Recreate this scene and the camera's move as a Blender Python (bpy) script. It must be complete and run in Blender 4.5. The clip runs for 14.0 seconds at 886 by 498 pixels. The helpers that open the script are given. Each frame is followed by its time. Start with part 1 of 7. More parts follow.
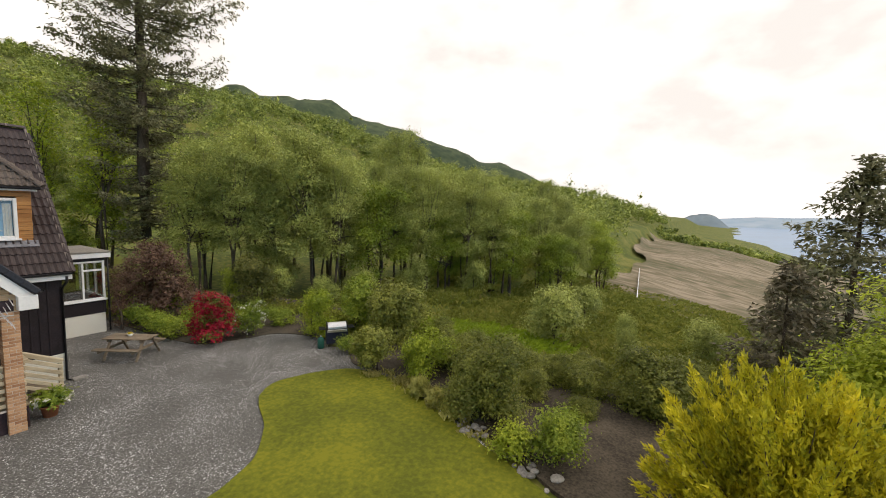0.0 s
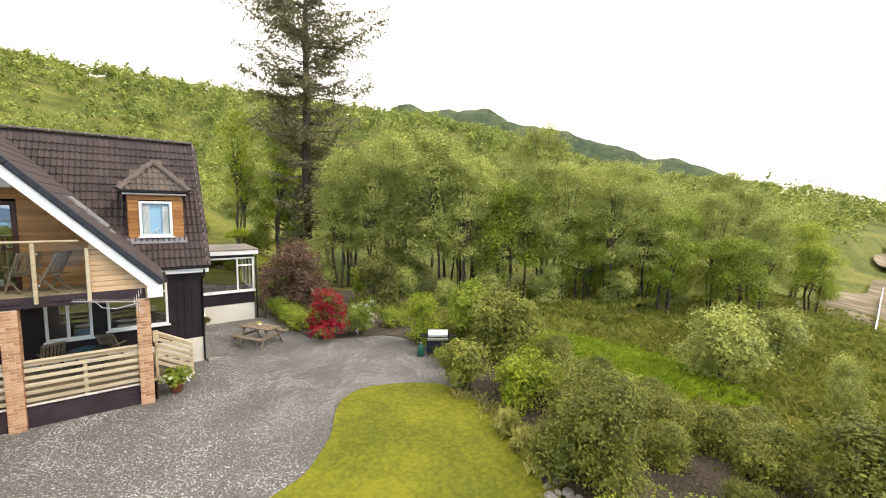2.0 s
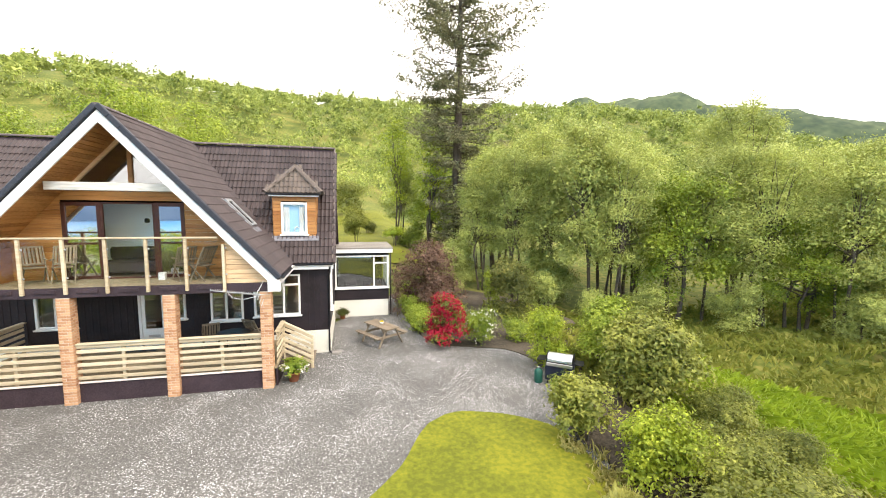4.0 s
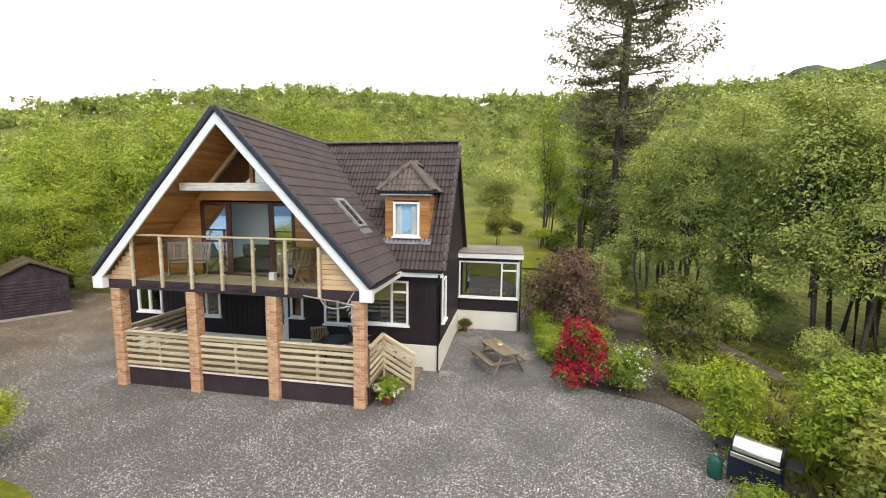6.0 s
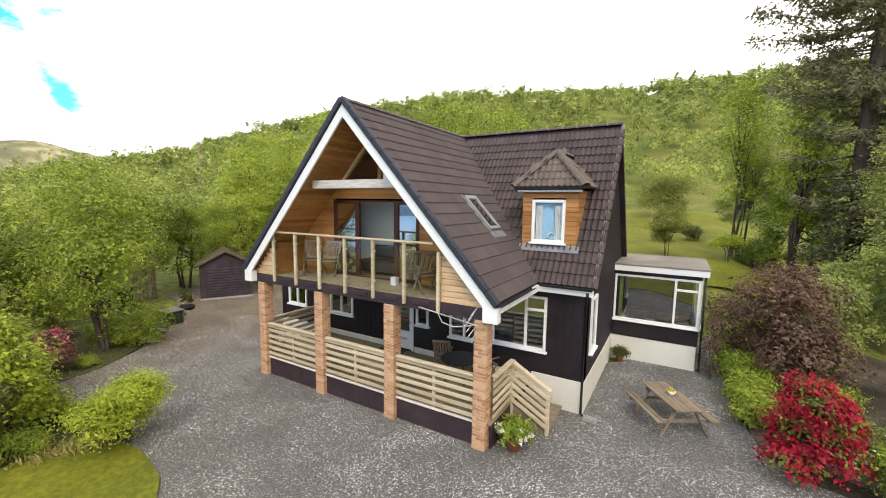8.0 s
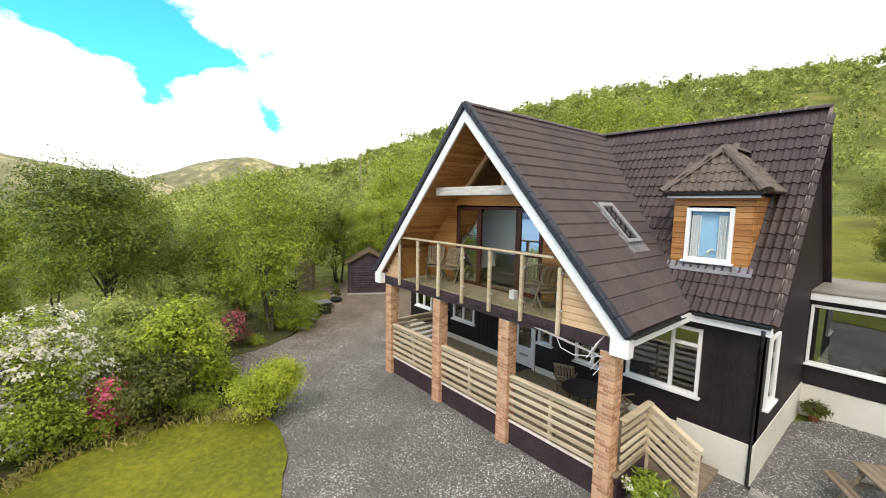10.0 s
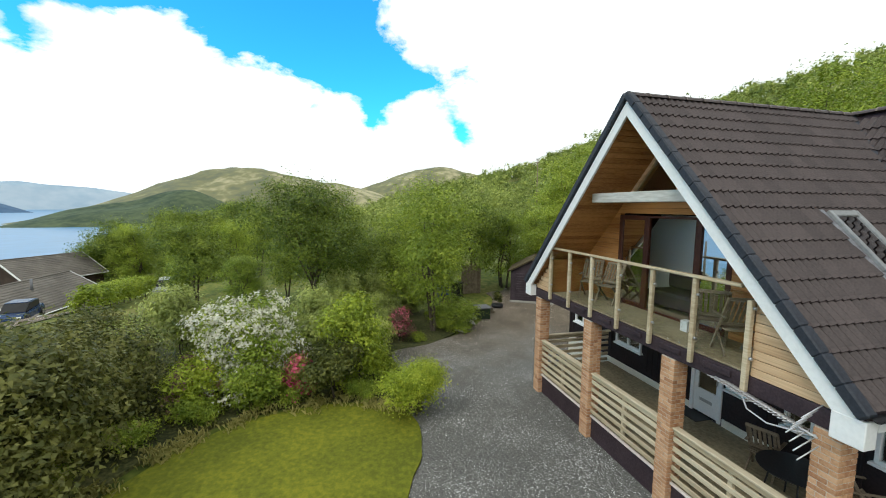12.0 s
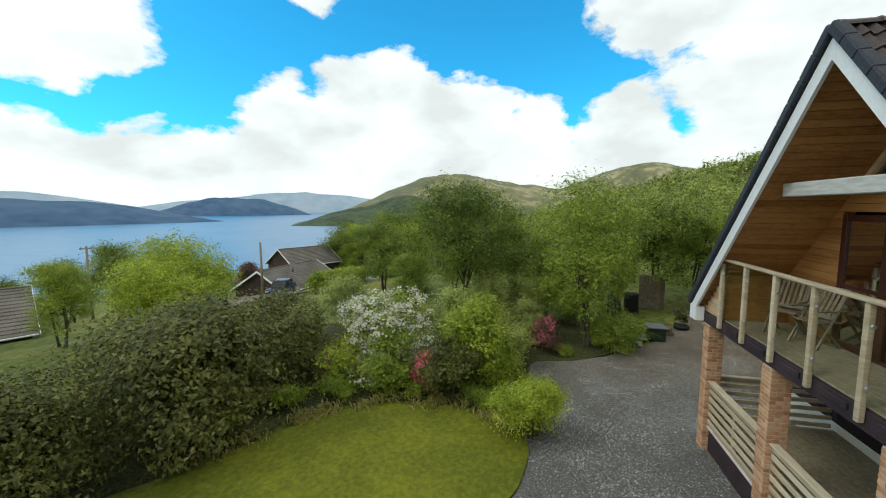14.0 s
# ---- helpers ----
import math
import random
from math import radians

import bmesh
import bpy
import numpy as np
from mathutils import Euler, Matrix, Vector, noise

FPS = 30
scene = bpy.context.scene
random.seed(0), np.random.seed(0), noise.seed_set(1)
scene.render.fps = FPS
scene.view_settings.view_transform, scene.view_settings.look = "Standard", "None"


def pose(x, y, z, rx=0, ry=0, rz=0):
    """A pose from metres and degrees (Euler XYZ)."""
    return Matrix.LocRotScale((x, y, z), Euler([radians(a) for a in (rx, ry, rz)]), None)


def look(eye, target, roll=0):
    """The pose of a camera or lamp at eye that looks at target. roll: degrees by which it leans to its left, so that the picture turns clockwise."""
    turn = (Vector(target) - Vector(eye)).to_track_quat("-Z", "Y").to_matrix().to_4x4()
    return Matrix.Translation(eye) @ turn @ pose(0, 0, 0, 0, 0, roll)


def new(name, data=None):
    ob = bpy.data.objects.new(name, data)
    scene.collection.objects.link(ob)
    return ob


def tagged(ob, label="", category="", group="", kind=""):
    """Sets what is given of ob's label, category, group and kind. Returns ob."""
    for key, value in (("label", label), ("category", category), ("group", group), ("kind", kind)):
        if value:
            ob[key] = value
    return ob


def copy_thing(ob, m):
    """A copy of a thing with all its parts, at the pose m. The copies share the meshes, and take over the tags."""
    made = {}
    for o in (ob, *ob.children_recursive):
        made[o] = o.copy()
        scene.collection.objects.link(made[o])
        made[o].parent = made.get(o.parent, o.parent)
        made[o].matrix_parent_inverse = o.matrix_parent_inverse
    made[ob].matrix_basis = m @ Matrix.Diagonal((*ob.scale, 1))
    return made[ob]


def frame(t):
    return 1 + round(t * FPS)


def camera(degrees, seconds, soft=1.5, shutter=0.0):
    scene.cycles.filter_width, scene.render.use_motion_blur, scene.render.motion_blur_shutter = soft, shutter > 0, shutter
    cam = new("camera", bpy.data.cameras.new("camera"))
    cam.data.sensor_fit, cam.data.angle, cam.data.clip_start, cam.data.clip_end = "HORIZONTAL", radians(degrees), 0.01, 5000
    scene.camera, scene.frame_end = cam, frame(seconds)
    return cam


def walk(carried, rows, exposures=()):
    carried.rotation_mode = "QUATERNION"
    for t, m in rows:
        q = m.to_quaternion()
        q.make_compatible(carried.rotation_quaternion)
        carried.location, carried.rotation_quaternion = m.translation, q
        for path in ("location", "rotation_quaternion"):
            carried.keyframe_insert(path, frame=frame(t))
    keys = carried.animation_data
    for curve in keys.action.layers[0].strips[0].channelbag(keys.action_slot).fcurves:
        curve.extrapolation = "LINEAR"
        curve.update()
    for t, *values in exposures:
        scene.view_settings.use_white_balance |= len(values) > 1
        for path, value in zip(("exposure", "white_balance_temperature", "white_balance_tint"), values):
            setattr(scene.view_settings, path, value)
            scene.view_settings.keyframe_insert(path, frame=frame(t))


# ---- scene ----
cam = camera(96.0, 14.0, soft=1.0)
PATH = [
    (0, (1.551, -13.397, 5.630), (3.252, -12.363, 5.434), 1.79),
    (0.5, (2.308, -13.342, 5.465), (3.910, -12.160, 5.276), 1.34),
    (1, (3.101, -13.220, 5.385), (4.576, -11.883, 5.194), 1.02),
    (1.5, (3.742, -13.389, 5.365), (5.079, -11.914, 5.175), 0.72),
    (2, (4.218, -13.374, 5.414), (5.411, -11.780, 5.222), 0.83),
    (2.5, (4.888, -13.576, 5.488), (5.895, -11.859, 5.294), 0.77),
    (3, (5.428, -13.335, 5.455), (6.262, -11.527, 5.263), 0.81),
    (3.5, (5.981, -12.944, 5.428), (6.625, -11.060, 5.235), 0.62),
    (6, (7.951, -9.849, 5.515), (7.621, -7.889, 5.292), 0.72),
    (6.5, (7.969, -9.151, 5.449), (7.450, -7.231, 5.234), 0.50),
    (7, (7.849, -8.560, 5.462), (7.173, -6.691, 5.240), 0.71),
    (7.5, (7.696, -8.119, 5.444), (6.869, -6.312, 5.220), 0.74),
    (8, (7.596, -7.731, 5.443), (6.585, -6.020, 5.216), 0.77),
    (10.5, (7.525, -6.705, 5.568), (5.866, -5.607, 5.357), 0.79),
    (11, (7.652, -6.509, 5.620), (5.875, -5.615, 5.413), 0.63),
    (11.5, (7.668, -6.494, 5.785), (5.818, -5.769, 5.558), 0.72),
    (12, (7.428, -5.941, 5.662), (5.500, -5.449, 5.452), 0.59),
    (12.5, (7.452, -5.476, 5.582), (5.476, -5.231, 5.389), 1.07),
    (13, (6.853, -4.581, 5.533), (4.865, -4.624, 5.320), 0.92),
    (13.5, (6.753, -4.289, 5.583), (4.778, -4.521, 5.367), 0.60),
    (14, (6.702, -3.987, 5.631), (4.766, -4.446, 5.424), -0.10),
]
walk(cam, [(t, look(eye, target, roll)) for t, eye, target, roll in PATH], [(0.0, -1.0, 6900, 14), (1.5, -0.42, 6950, 15), (3.0, 0.48, 6800, 15), (3.7, 0.52, 6750, 14), (6.0, -0.2, 6600, 14), (8.0, -0.25, 6600, 14), (10.5, -0.22, 6500, 12), (11.2, -0.25, 6400, 10), (12.2, -0.9, 6050, 2), (14.0, -1.15, 6050, 1)])

# ---- world and light ----
world = bpy.data.worlds.new("sky")
scene.world = world
world.use_nodes = True
wn = world.node_tree
wn.nodes.clear()
SUN = Vector((0.45, -0.75, 0.95)).normalized()


def wnode(kind, **kw):
    n = wn.nodes.new(kind)
    for k, v in kw.items():
        n.inputs[k].default_value = v
    return n


sky = wn.nodes.new("ShaderNodeTexSky")
sky.sky_type = "NISHITA"
sky.sun_disc = False
sky.sun_elevation = math.asin(SUN.z)
sky.sun_rotation = math.atan2(SUN.x, SUN.y)
sky_gain = wn.nodes.new("ShaderNodeVectorMath")
sky_gain.operation = "MULTIPLY"
sky_gain.inputs[1].default_value = (0.09, 0.40, 0.50)
geo = wn.nodes.new("ShaderNodeTexCoord")
split = wn.nodes.new("ShaderNodeSeparateXYZ")
puff = wn.nodes.new("ShaderNodeMapping")
puff.inputs["Scale"].default_value = (1.0, 1.0, 1.9)
puff.inputs["Location"].default_value = (0.35, 0.1, 0.6)
cloud = wnode("ShaderNodeTexNoise", Scale=6.5, Detail=10.0, Roughness=0.58, Distortion=0.15)
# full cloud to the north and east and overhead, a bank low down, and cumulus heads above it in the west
def wmath(operation, a, b, c=0.0):
    n = wn.nodes.new("ShaderNodeMath")
    n.operation = operation
    for socket, v in zip(n.inputs, (a, b, c)):
        if isinstance(v, float):
            socket.default_value = v
        else:
            wn.links.new(v, socket)
    return n.outputs[0]


def toward(way):
    n = wn.nodes.new("ShaderNodeVectorMath")
    n.operation = "DOT_PRODUCT"
    n.inputs[1].default_value = way
    wn.links.new(geo.outputs["Generated"], n.inputs[0])
    return n.outputs["Value"]


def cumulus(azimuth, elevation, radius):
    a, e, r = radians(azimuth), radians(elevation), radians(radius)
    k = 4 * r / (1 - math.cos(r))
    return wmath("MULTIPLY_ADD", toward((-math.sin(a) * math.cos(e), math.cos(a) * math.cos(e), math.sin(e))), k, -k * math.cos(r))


ramp = wn.nodes.new("ShaderNodeMapRange")
ramp.inputs["From Min"].default_value, ramp.inputs["From Max"].default_value = -0.05, 0.10
shade = wnode("ShaderNodeTexNoise", Scale=5.0, Detail=6.0)
tone = wn.nodes.new("ShaderNodeMapRange")
tone.inputs["From Min"].default_value, tone.inputs["From Max"].default_value = 0.35, 0.6
tone.inputs["To Min"].default_value, tone.inputs["To Max"].default_value = 1.9, 2.5
white = wn.nodes.new("ShaderNodeVectorMath")
white.operation = "SCALE"
white.inputs[0].default_value = (1.0, 0.985, 0.955)
blend = wn.nodes.new("ShaderNodeMix")
blend.data_type = "VECTOR"
back = wnode("ShaderNodeBackground", Strength=1.0)
out = wn.nodes.new("ShaderNodeOutputWorld")
L = wn.links.new
L(geo.outputs["Generated"], split.inputs[0])
L(geo.outputs["Generated"], puff.inputs[0])
L(puff.outputs[0], cloud.inputs["Vector"])
L(puff.outputs[0], shade.inputs["Vector"])
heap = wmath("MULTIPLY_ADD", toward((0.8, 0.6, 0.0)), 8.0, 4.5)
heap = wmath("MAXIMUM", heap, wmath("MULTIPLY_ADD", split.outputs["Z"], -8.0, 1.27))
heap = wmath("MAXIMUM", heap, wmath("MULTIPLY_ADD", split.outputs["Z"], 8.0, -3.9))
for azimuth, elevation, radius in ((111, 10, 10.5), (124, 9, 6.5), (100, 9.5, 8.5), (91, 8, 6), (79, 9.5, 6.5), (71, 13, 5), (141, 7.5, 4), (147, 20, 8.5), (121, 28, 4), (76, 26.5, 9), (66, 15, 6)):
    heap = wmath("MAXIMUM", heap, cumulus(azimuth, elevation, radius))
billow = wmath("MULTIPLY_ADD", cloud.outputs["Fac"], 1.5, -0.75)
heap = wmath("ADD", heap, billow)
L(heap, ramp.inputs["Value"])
L(shade.outputs["Fac"], tone.inputs["Value"])
L(tone.outputs[0], white.inputs["Scale"])
L(sky.outputs["Color"], sky_gain.inputs[0])
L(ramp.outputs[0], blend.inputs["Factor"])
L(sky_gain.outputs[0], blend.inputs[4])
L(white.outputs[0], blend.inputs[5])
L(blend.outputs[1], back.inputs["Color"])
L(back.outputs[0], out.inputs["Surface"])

sun = new("sun", bpy.data.lights.new("sun", "SUN"))
sun.data.energy, sun.data.angle, sun.data.color = 2.1, radians(20), (1.0, 0.92, 0.80)
sun.matrix_world = look(SUN * 60, (0, 0, 0))

# ---- materials ----
def material(name, a, b, scale=4.0, fine=40.0, rough=0.8, bump=0.2, metal=0.0, island=0.0, piece=0.0, stretch=(1, 1, 1), c=None, through_light=0.0, spec=0.3):
    """Two tones mixed by a broad and a fine noise, with fine relief. island / piece: tone by leaf or by object."""
    m = bpy.data.materials.new(name)
    m.use_nodes = True
    t = m.node_tree
    n, link = t.nodes, t.links.new
    p = n["Principled BSDF"]
    co = n.new("ShaderNodeTexCoord")
    mp = n.new("ShaderNodeMapping")
    mp.inputs["Scale"].default_value = stretch
    link(co.outputs["Object"], mp.inputs[0])
    big, small = n.new("ShaderNodeTexNoise"), n.new("ShaderNodeTexNoise")
    big.inputs["Scale"].default_value, big.inputs["Detail"].default_value = scale, 3
    small.inputs["Scale"].default_value, small.inputs["Detail"].default_value = fine, 2
    link(mp.outputs[0], big.inputs["Vector"])
    link(mp.outputs[0], small.inputs["Vector"])
    s = n.new("ShaderNodeMath")
    s.operation = "ADD"
    link(big.outputs["Fac"], s.inputs[0])
    link(small.outputs["Fac"], s.inputs[1])
    last = s.outputs[0]
    gain = 1.0
    for how, amount in (("island", island), ("piece", piece)):
        if amount:
            src = n.new("ShaderNodeNewGeometry" if how == "island" else "ShaderNodeObjectInfo")
            add = n.new("ShaderNodeMath")
            add.operation = "MULTIPLY_ADD"
            link(src.outputs["Random Per Island" if how == "island" else "Random"], add.inputs[0])
            add.inputs[1].default_value = amount
            link(last, add.inputs[2])
            last = add.outputs[0]
            gain += amount / 2
    r = n.new("ShaderNodeMapRange")
    r.inputs["From Min"].default_value, r.inputs["From Max"].default_value = gain - 0.25 - 0.4 * (gain - 1), gain + 0.25 + 0.4 * (gain - 1)
    link(last, r.inputs["Value"])
    ramp = n.new("ShaderNodeValToRGB")
    ramp.color_ramp.elements[0].color = (*a, 1)
    ramp.color_ramp.elements[1].color = (*b, 1)
    if c:
        e = ramp.color_ramp.elements.new(0.5)
        e.color = (*c, 1)
    link(r.outputs[0], ramp.inputs[0])
    link(ramp.outputs[0], p.inputs["Base Color"])
    p.inputs["Roughness"].default_value, p.inputs["Metallic"].default_value = rough, metal
    p.inputs["Specular IOR Level"].default_value = spec
    if bump:
        bp = n.new("ShaderNodeBump")
        bp.inputs["Strength"].default_value, bp.inputs["Distance"].default_value = bump, 0.02
        link(small.outputs["Fac"], bp.inputs["Height"])
        link(bp.outputs[0], p.inputs["Normal"])
    if through_light:
        tr, mx = n.new("ShaderNodeBsdfTranslucent"), n.new("ShaderNodeMixShader")
        link(ramp.outputs[0], tr.inputs["Color"])
        mx.inputs[0].default_value = through_light
        link(p.outputs[0], mx.inputs[1])
        link(tr.outputs[0], mx.inputs[2])
        link(mx.outputs[0], n["Material Output"].inputs["Surface"])
    return m


def leaf_material(name, a, b, c=None, vary=0.42):
    return material(name, a, b, scale=0.7, fine=3.0, rough=0.5, bump=0, island=vary, piece=0.25, c=c, through_light=0.32, spec=0.3)


def gravel_material():
    """Loose grey chippings: each stone its own tone, with damp and worn drifts across the drive."""
    m = bpy.data.materials.new("gravel")
    m.use_nodes = True
    n, link = m.node_tree.nodes, m.node_tree.links.new
    p = n["Principled BSDF"]
    p.inputs["Roughness"].default_value = 0.92
    co = n.new("ShaderNodeTexCoord")
    cell, drift, grit = n.new("ShaderNodeTexVoronoi"), n.new("ShaderNodeTexNoise"), n.new("ShaderNodeTexNoise")
    cell.inputs["Scale"].default_value = 52.0
    drift.inputs["Scale"].default_value, drift.inputs["Detail"].default_value = 0.55, 5
    grit.inputs["Scale"].default_value, grit.inputs["Detail"].default_value = 24.0, 2
    for t in (cell, drift, grit):
        link(co.outputs["Object"], t.inputs["Vector"])
    bw = n.new("ShaderNodeSeparateColor")
    link(cell.outputs["Color"], bw.inputs[0])
    a, b = n.new("ShaderNodeMath"), n.new("ShaderNodeMath")
    a.operation = b.operation = "MULTIPLY_ADD"
    a.inputs[1].default_value, b.inputs[1].default_value = 1.5, 0.75
    link(bw.outputs[0], a.inputs[0])
    link(grit.outputs["Fac"], a.inputs[2])
    link(drift.outputs["Fac"], b.inputs[0])
    link(a.outputs[0], b.inputs[2])
    r = n.new("ShaderNodeValToRGB")
    for pos, col in ((0.0, (0.042, 0.041, 0.038)), (0.5, (0.104, 0.101, 0.093)), (0.82, (0.168, 0.163, 0.151)), (1.0, (0.325, 0.315, 0.292))):
        e = r.color_ramp.elements.new(pos)
        e.color = (*col, 1)
    r.color_ramp.elements.remove(r.color_ramp.elements[0])
    r.color_ramp.elements.remove(r.color_ramp.elements[-1])
    mr = n.new("ShaderNodeMapRange")
    mr.inputs["From Min"].default_value, mr.inputs["From Max"].default_value = 0.6, 2.55
    link(b.outputs[0], mr.inputs["Value"])
    link(mr.outputs[0], r.inputs[0])
    # bare brown earth shows through on the track towards the garage
    place, earth, worn = n.new("ShaderNodeSeparateXYZ"), n.new("ShaderNodeMapRange"), n.new("ShaderNodeMix")
    link(co.outputs["Object"], place.inputs[0])
    track = n.new("ShaderNodeMath")
    track.operation = "MULTIPLY_ADD"
    track.inputs[1].default_value = 9.0
    link(drift.outputs["Fac"], track.inputs[0])
    link(place.outputs["X"], track.inputs[2])
    earth.inputs["From Min"].default_value, earth.inputs["From Max"].default_value = -0.5, -6.0
    earth.inputs["To Max"].default_value = 0.85
    link(track.outputs[0], earth.inputs["Value"])
    worn.data_type, worn.blend_type = "RGBA", "MULTIPLY"
    link(earth.outputs[0], worn.inputs[0])
    link(r.outputs[0], worn.inputs[6])
    worn.inputs[7].default_value = (1.15, 0.90, 0.66, 1)
    link(worn.outputs[2], p.inputs["Base Color"])
    bp = n.new("ShaderNodeBump")
    bp.inputs["Strength"].default_value, bp.inputs["Distance"].default_value = 0.45, 0.012
    link(cell.outputs["Distance"], bp.inputs["Height"])
    bp.invert = True
    link(bp.outputs[0], p.inputs["Normal"])
    return m


GRAVEL = gravel_material()
GRASS = material("mown_grass", (0.088, 0.102, 0.006), (0.188, 0.188, 0.011), 0.5, 10.0, 0.9, 0.8, c=(0.131, 0.143, 0.008))
WILD = material("rough_grass", (0.050, 0.072, 0.010), (0.21, 0.19, 0.045), 0.12, 2.5, 0.95, 0.8, c=(0.105, 0.13, 0.018))
WEEDY = material("weedy_soil", (0.026, 0.030, 0.010), (0.12, 0.115, 0.040), 0.8, 12.0, 0.95, 0.8, c=(0.06, 0.065, 0.02))
SOIL = material("soil", (0.035, 0.028, 0.02), (0.11, 0.09, 0.065), 1.0, 18.0, 0.95, 0.8)
RENDER_WHITE = material("white_render", (0.62, 0.60, 0.52), (0.78, 0.76, 0.68), 0.8, 60, 0.9, 0.3)
DARK_BOARD = material("dark_stained_board", (0.012, 0.008, 0.010), (0.028, 0.020, 0.024), 1.5, 30, 0.6, 0.3)
PLUM = material("plum_painted_board", (0.028, 0.018, 0.023), (0.056, 0.037, 0.044), 1.5, 30, 0.65, 0.2)
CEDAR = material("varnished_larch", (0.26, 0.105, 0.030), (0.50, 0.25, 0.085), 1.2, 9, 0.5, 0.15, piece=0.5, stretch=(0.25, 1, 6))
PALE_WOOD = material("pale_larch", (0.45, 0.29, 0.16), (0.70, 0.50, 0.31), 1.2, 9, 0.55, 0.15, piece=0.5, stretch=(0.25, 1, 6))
RAIL_WOOD = material("treated_softwood", (0.39, 0.315, 0.205), (0.63, 0.54, 0.385), 1.2, 9, 0.7, 0.2, piece=0.5, stretch=(0.3, 1, 5))
OLD_WOOD = material("weathered_wood", (0.13, 0.10, 0.07), (0.30, 0.24, 0.17), 1.5, 14, 0.85, 0.3, piece=0.3, stretch=(0.3, 4, 4))
DECK = material("deck_boards", (0.19, 0.155, 0.095), (0.33, 0.275, 0.175), 1.0, 14, 0.8, 0.2)
BRICK = material("buff_brick", (0.34, 0.165, 0.085), (0.60, 0.37, 0.22), 3.0, 30, 0.85, 0.4, piece=0.7, c=(0.47, 0.265, 0.145))
MORTAR = material("mortar", (0.46, 0.39, 0.32), (0.60, 0.52, 0.44), 4, 60, 0.95, 0.4)
ROOF_MORTAR = material("weathered_roof_mortar", (0.16, 0.13, 0.115), (0.25, 0.21, 0.185), 4, 60, 0.95, 0.4)
TILE = material("brown_roof_tile", (0.038, 0.028, 0.028), (0.088, 0.066, 0.064), 1.0, 25, 0.5, 0.4, piece=0.35, island=0.35)
TILE_HIP = material("weathered_hip_tile", (0.085, 0.068, 0.058), (0.16, 0.13, 0.11), 2.0, 25, 0.8, 0.4)
VERGE = material("slate_blue_verge_unit", (0.020, 0.023, 0.032), (0.045, 0.05, 0.066), 2.0, 25, 0.6, 0.2)
WHITE = material("white_paint", (0.76, 0.76, 0.76), (0.84, 0.84, 0.84), 1.5, 20, 0.45, 0.05)
BLACK = material("black_plastic", (0.010, 0.010, 0.012), (0.022, 0.022, 0.025), 2, 20, 0.4, 0.05)
LEAD = material("lead_flashing", (0.13, 0.13, 0.145), (0.23, 0.23, 0.25), 3, 20, 0.55, 0.2)
FELT = material("mineral_felt", (0.16, 0.145, 0.125), (0.27, 0.25, 0.22), 0.8, 30, 0.95, 0.4)
MAHOGANY = material("mahogany_frame", (0.045, 0.014, 0.010), (0.085, 0.028, 0.018), 2, 20, 0.4, 0.1)
INSIDE = material("plain_plaster", (0.78, 0.78, 0.78), (0.85, 0.85, 0.85), 1, 20, 0.9, 0.05)
CURTAIN = material("pale_curtain", (0.62, 0.62, 0.62), (0.75, 0.75, 0.74), 2, 20, 0.9, 0.1)
METAL = material("galvanised_metal", (0.42, 0.43, 0.45), (0.6, 0.6, 0.62), 3, 40, 0.4, 0.1, metal=0.8)
BARK = material("bark", (0.045, 0.036, 0.027), (0.13, 0.105, 0.08), 2.0, 14, 0.95, 0.8, stretch=(3, 3, 0.6))
TERRACOTTA = material("terracotta", (0.32, 0.11, 0.05), (0.45, 0.17, 0.085), 3, 30, 0.8, 0.2)
STONE = material("grey_stone", (0.16, 0.15, 0.135), (0.36, 0.34, 0.31), 3, 20, 0.9, 0.5, piece=0.5)

LEAF_SPRING = leaf_material("spring_leaves", (0.114, 0.174, 0.017), (0.445, 0.508, 0.061), (0.242, 0.316, 0.033))
LEAF_BIRCH = leaf_material("birch_leaves", (0.20, 0.24, 0.065), (0.52, 0.56, 0.15), (0.34, 0.385, 0.10), 0.2)
LEAF_LIME = leaf_material("lime_leaves", (0.15, 0.205, 0.016), (0.53, 0.58, 0.06), (0.31, 0.385, 0.03))
LEAF_DARK = leaf_material("dark_evergreen_leaves", (0.043, 0.057, 0.011), (0.219, 0.219, 0.044), (0.106, 0.121, 0.025))
LEAF_OLIVE = leaf_material("olive_leaves", (0.095, 0.118, 0.019), (0.391, 0.400, 0.075), (0.208, 0.230, 0.040))
LEAF_GOLD = leaf_material("golden_conifer_sprays", (0.30, 0.31, 0.022), (0.90, 0.78, 0.055), (0.60, 0.55, 0.035))
LEAF_COPPER = leaf_material("copper_leaves", (0.092, 0.052, 0.037), (0.306, 0.179, 0.120), (0.174, 0.104, 0.072))
LEAF_SPRUCE = leaf_material("spruce_needles", (0.08, 0.088, 0.045), (0.32, 0.31, 0.17), (0.18, 0.18, 0.095))
LEAF_BROWN = leaf_material("browning_needles", (0.085, 0.075, 0.045), (0.27, 0.23, 0.15), (0.16, 0.14, 0.088))
LEAF_MID = leaf_material("mid_green_leaves", (0.063, 0.102, 0.012), (0.328, 0.389, 0.044), (0.161, 0.215, 0.024))
LEAF_RHODO = leaf_material("rhododendron_leaves", (0.050, 0.064, 0.015), (0.252, 0.244, 0.062), (0.120, 0.128, 0.030))
PETAL_RED = leaf_material("crimson_petals", (0.20, 0.004, 0.016), (0.60, 0.03, 0.075), (0.40, 0.010, 0.032))
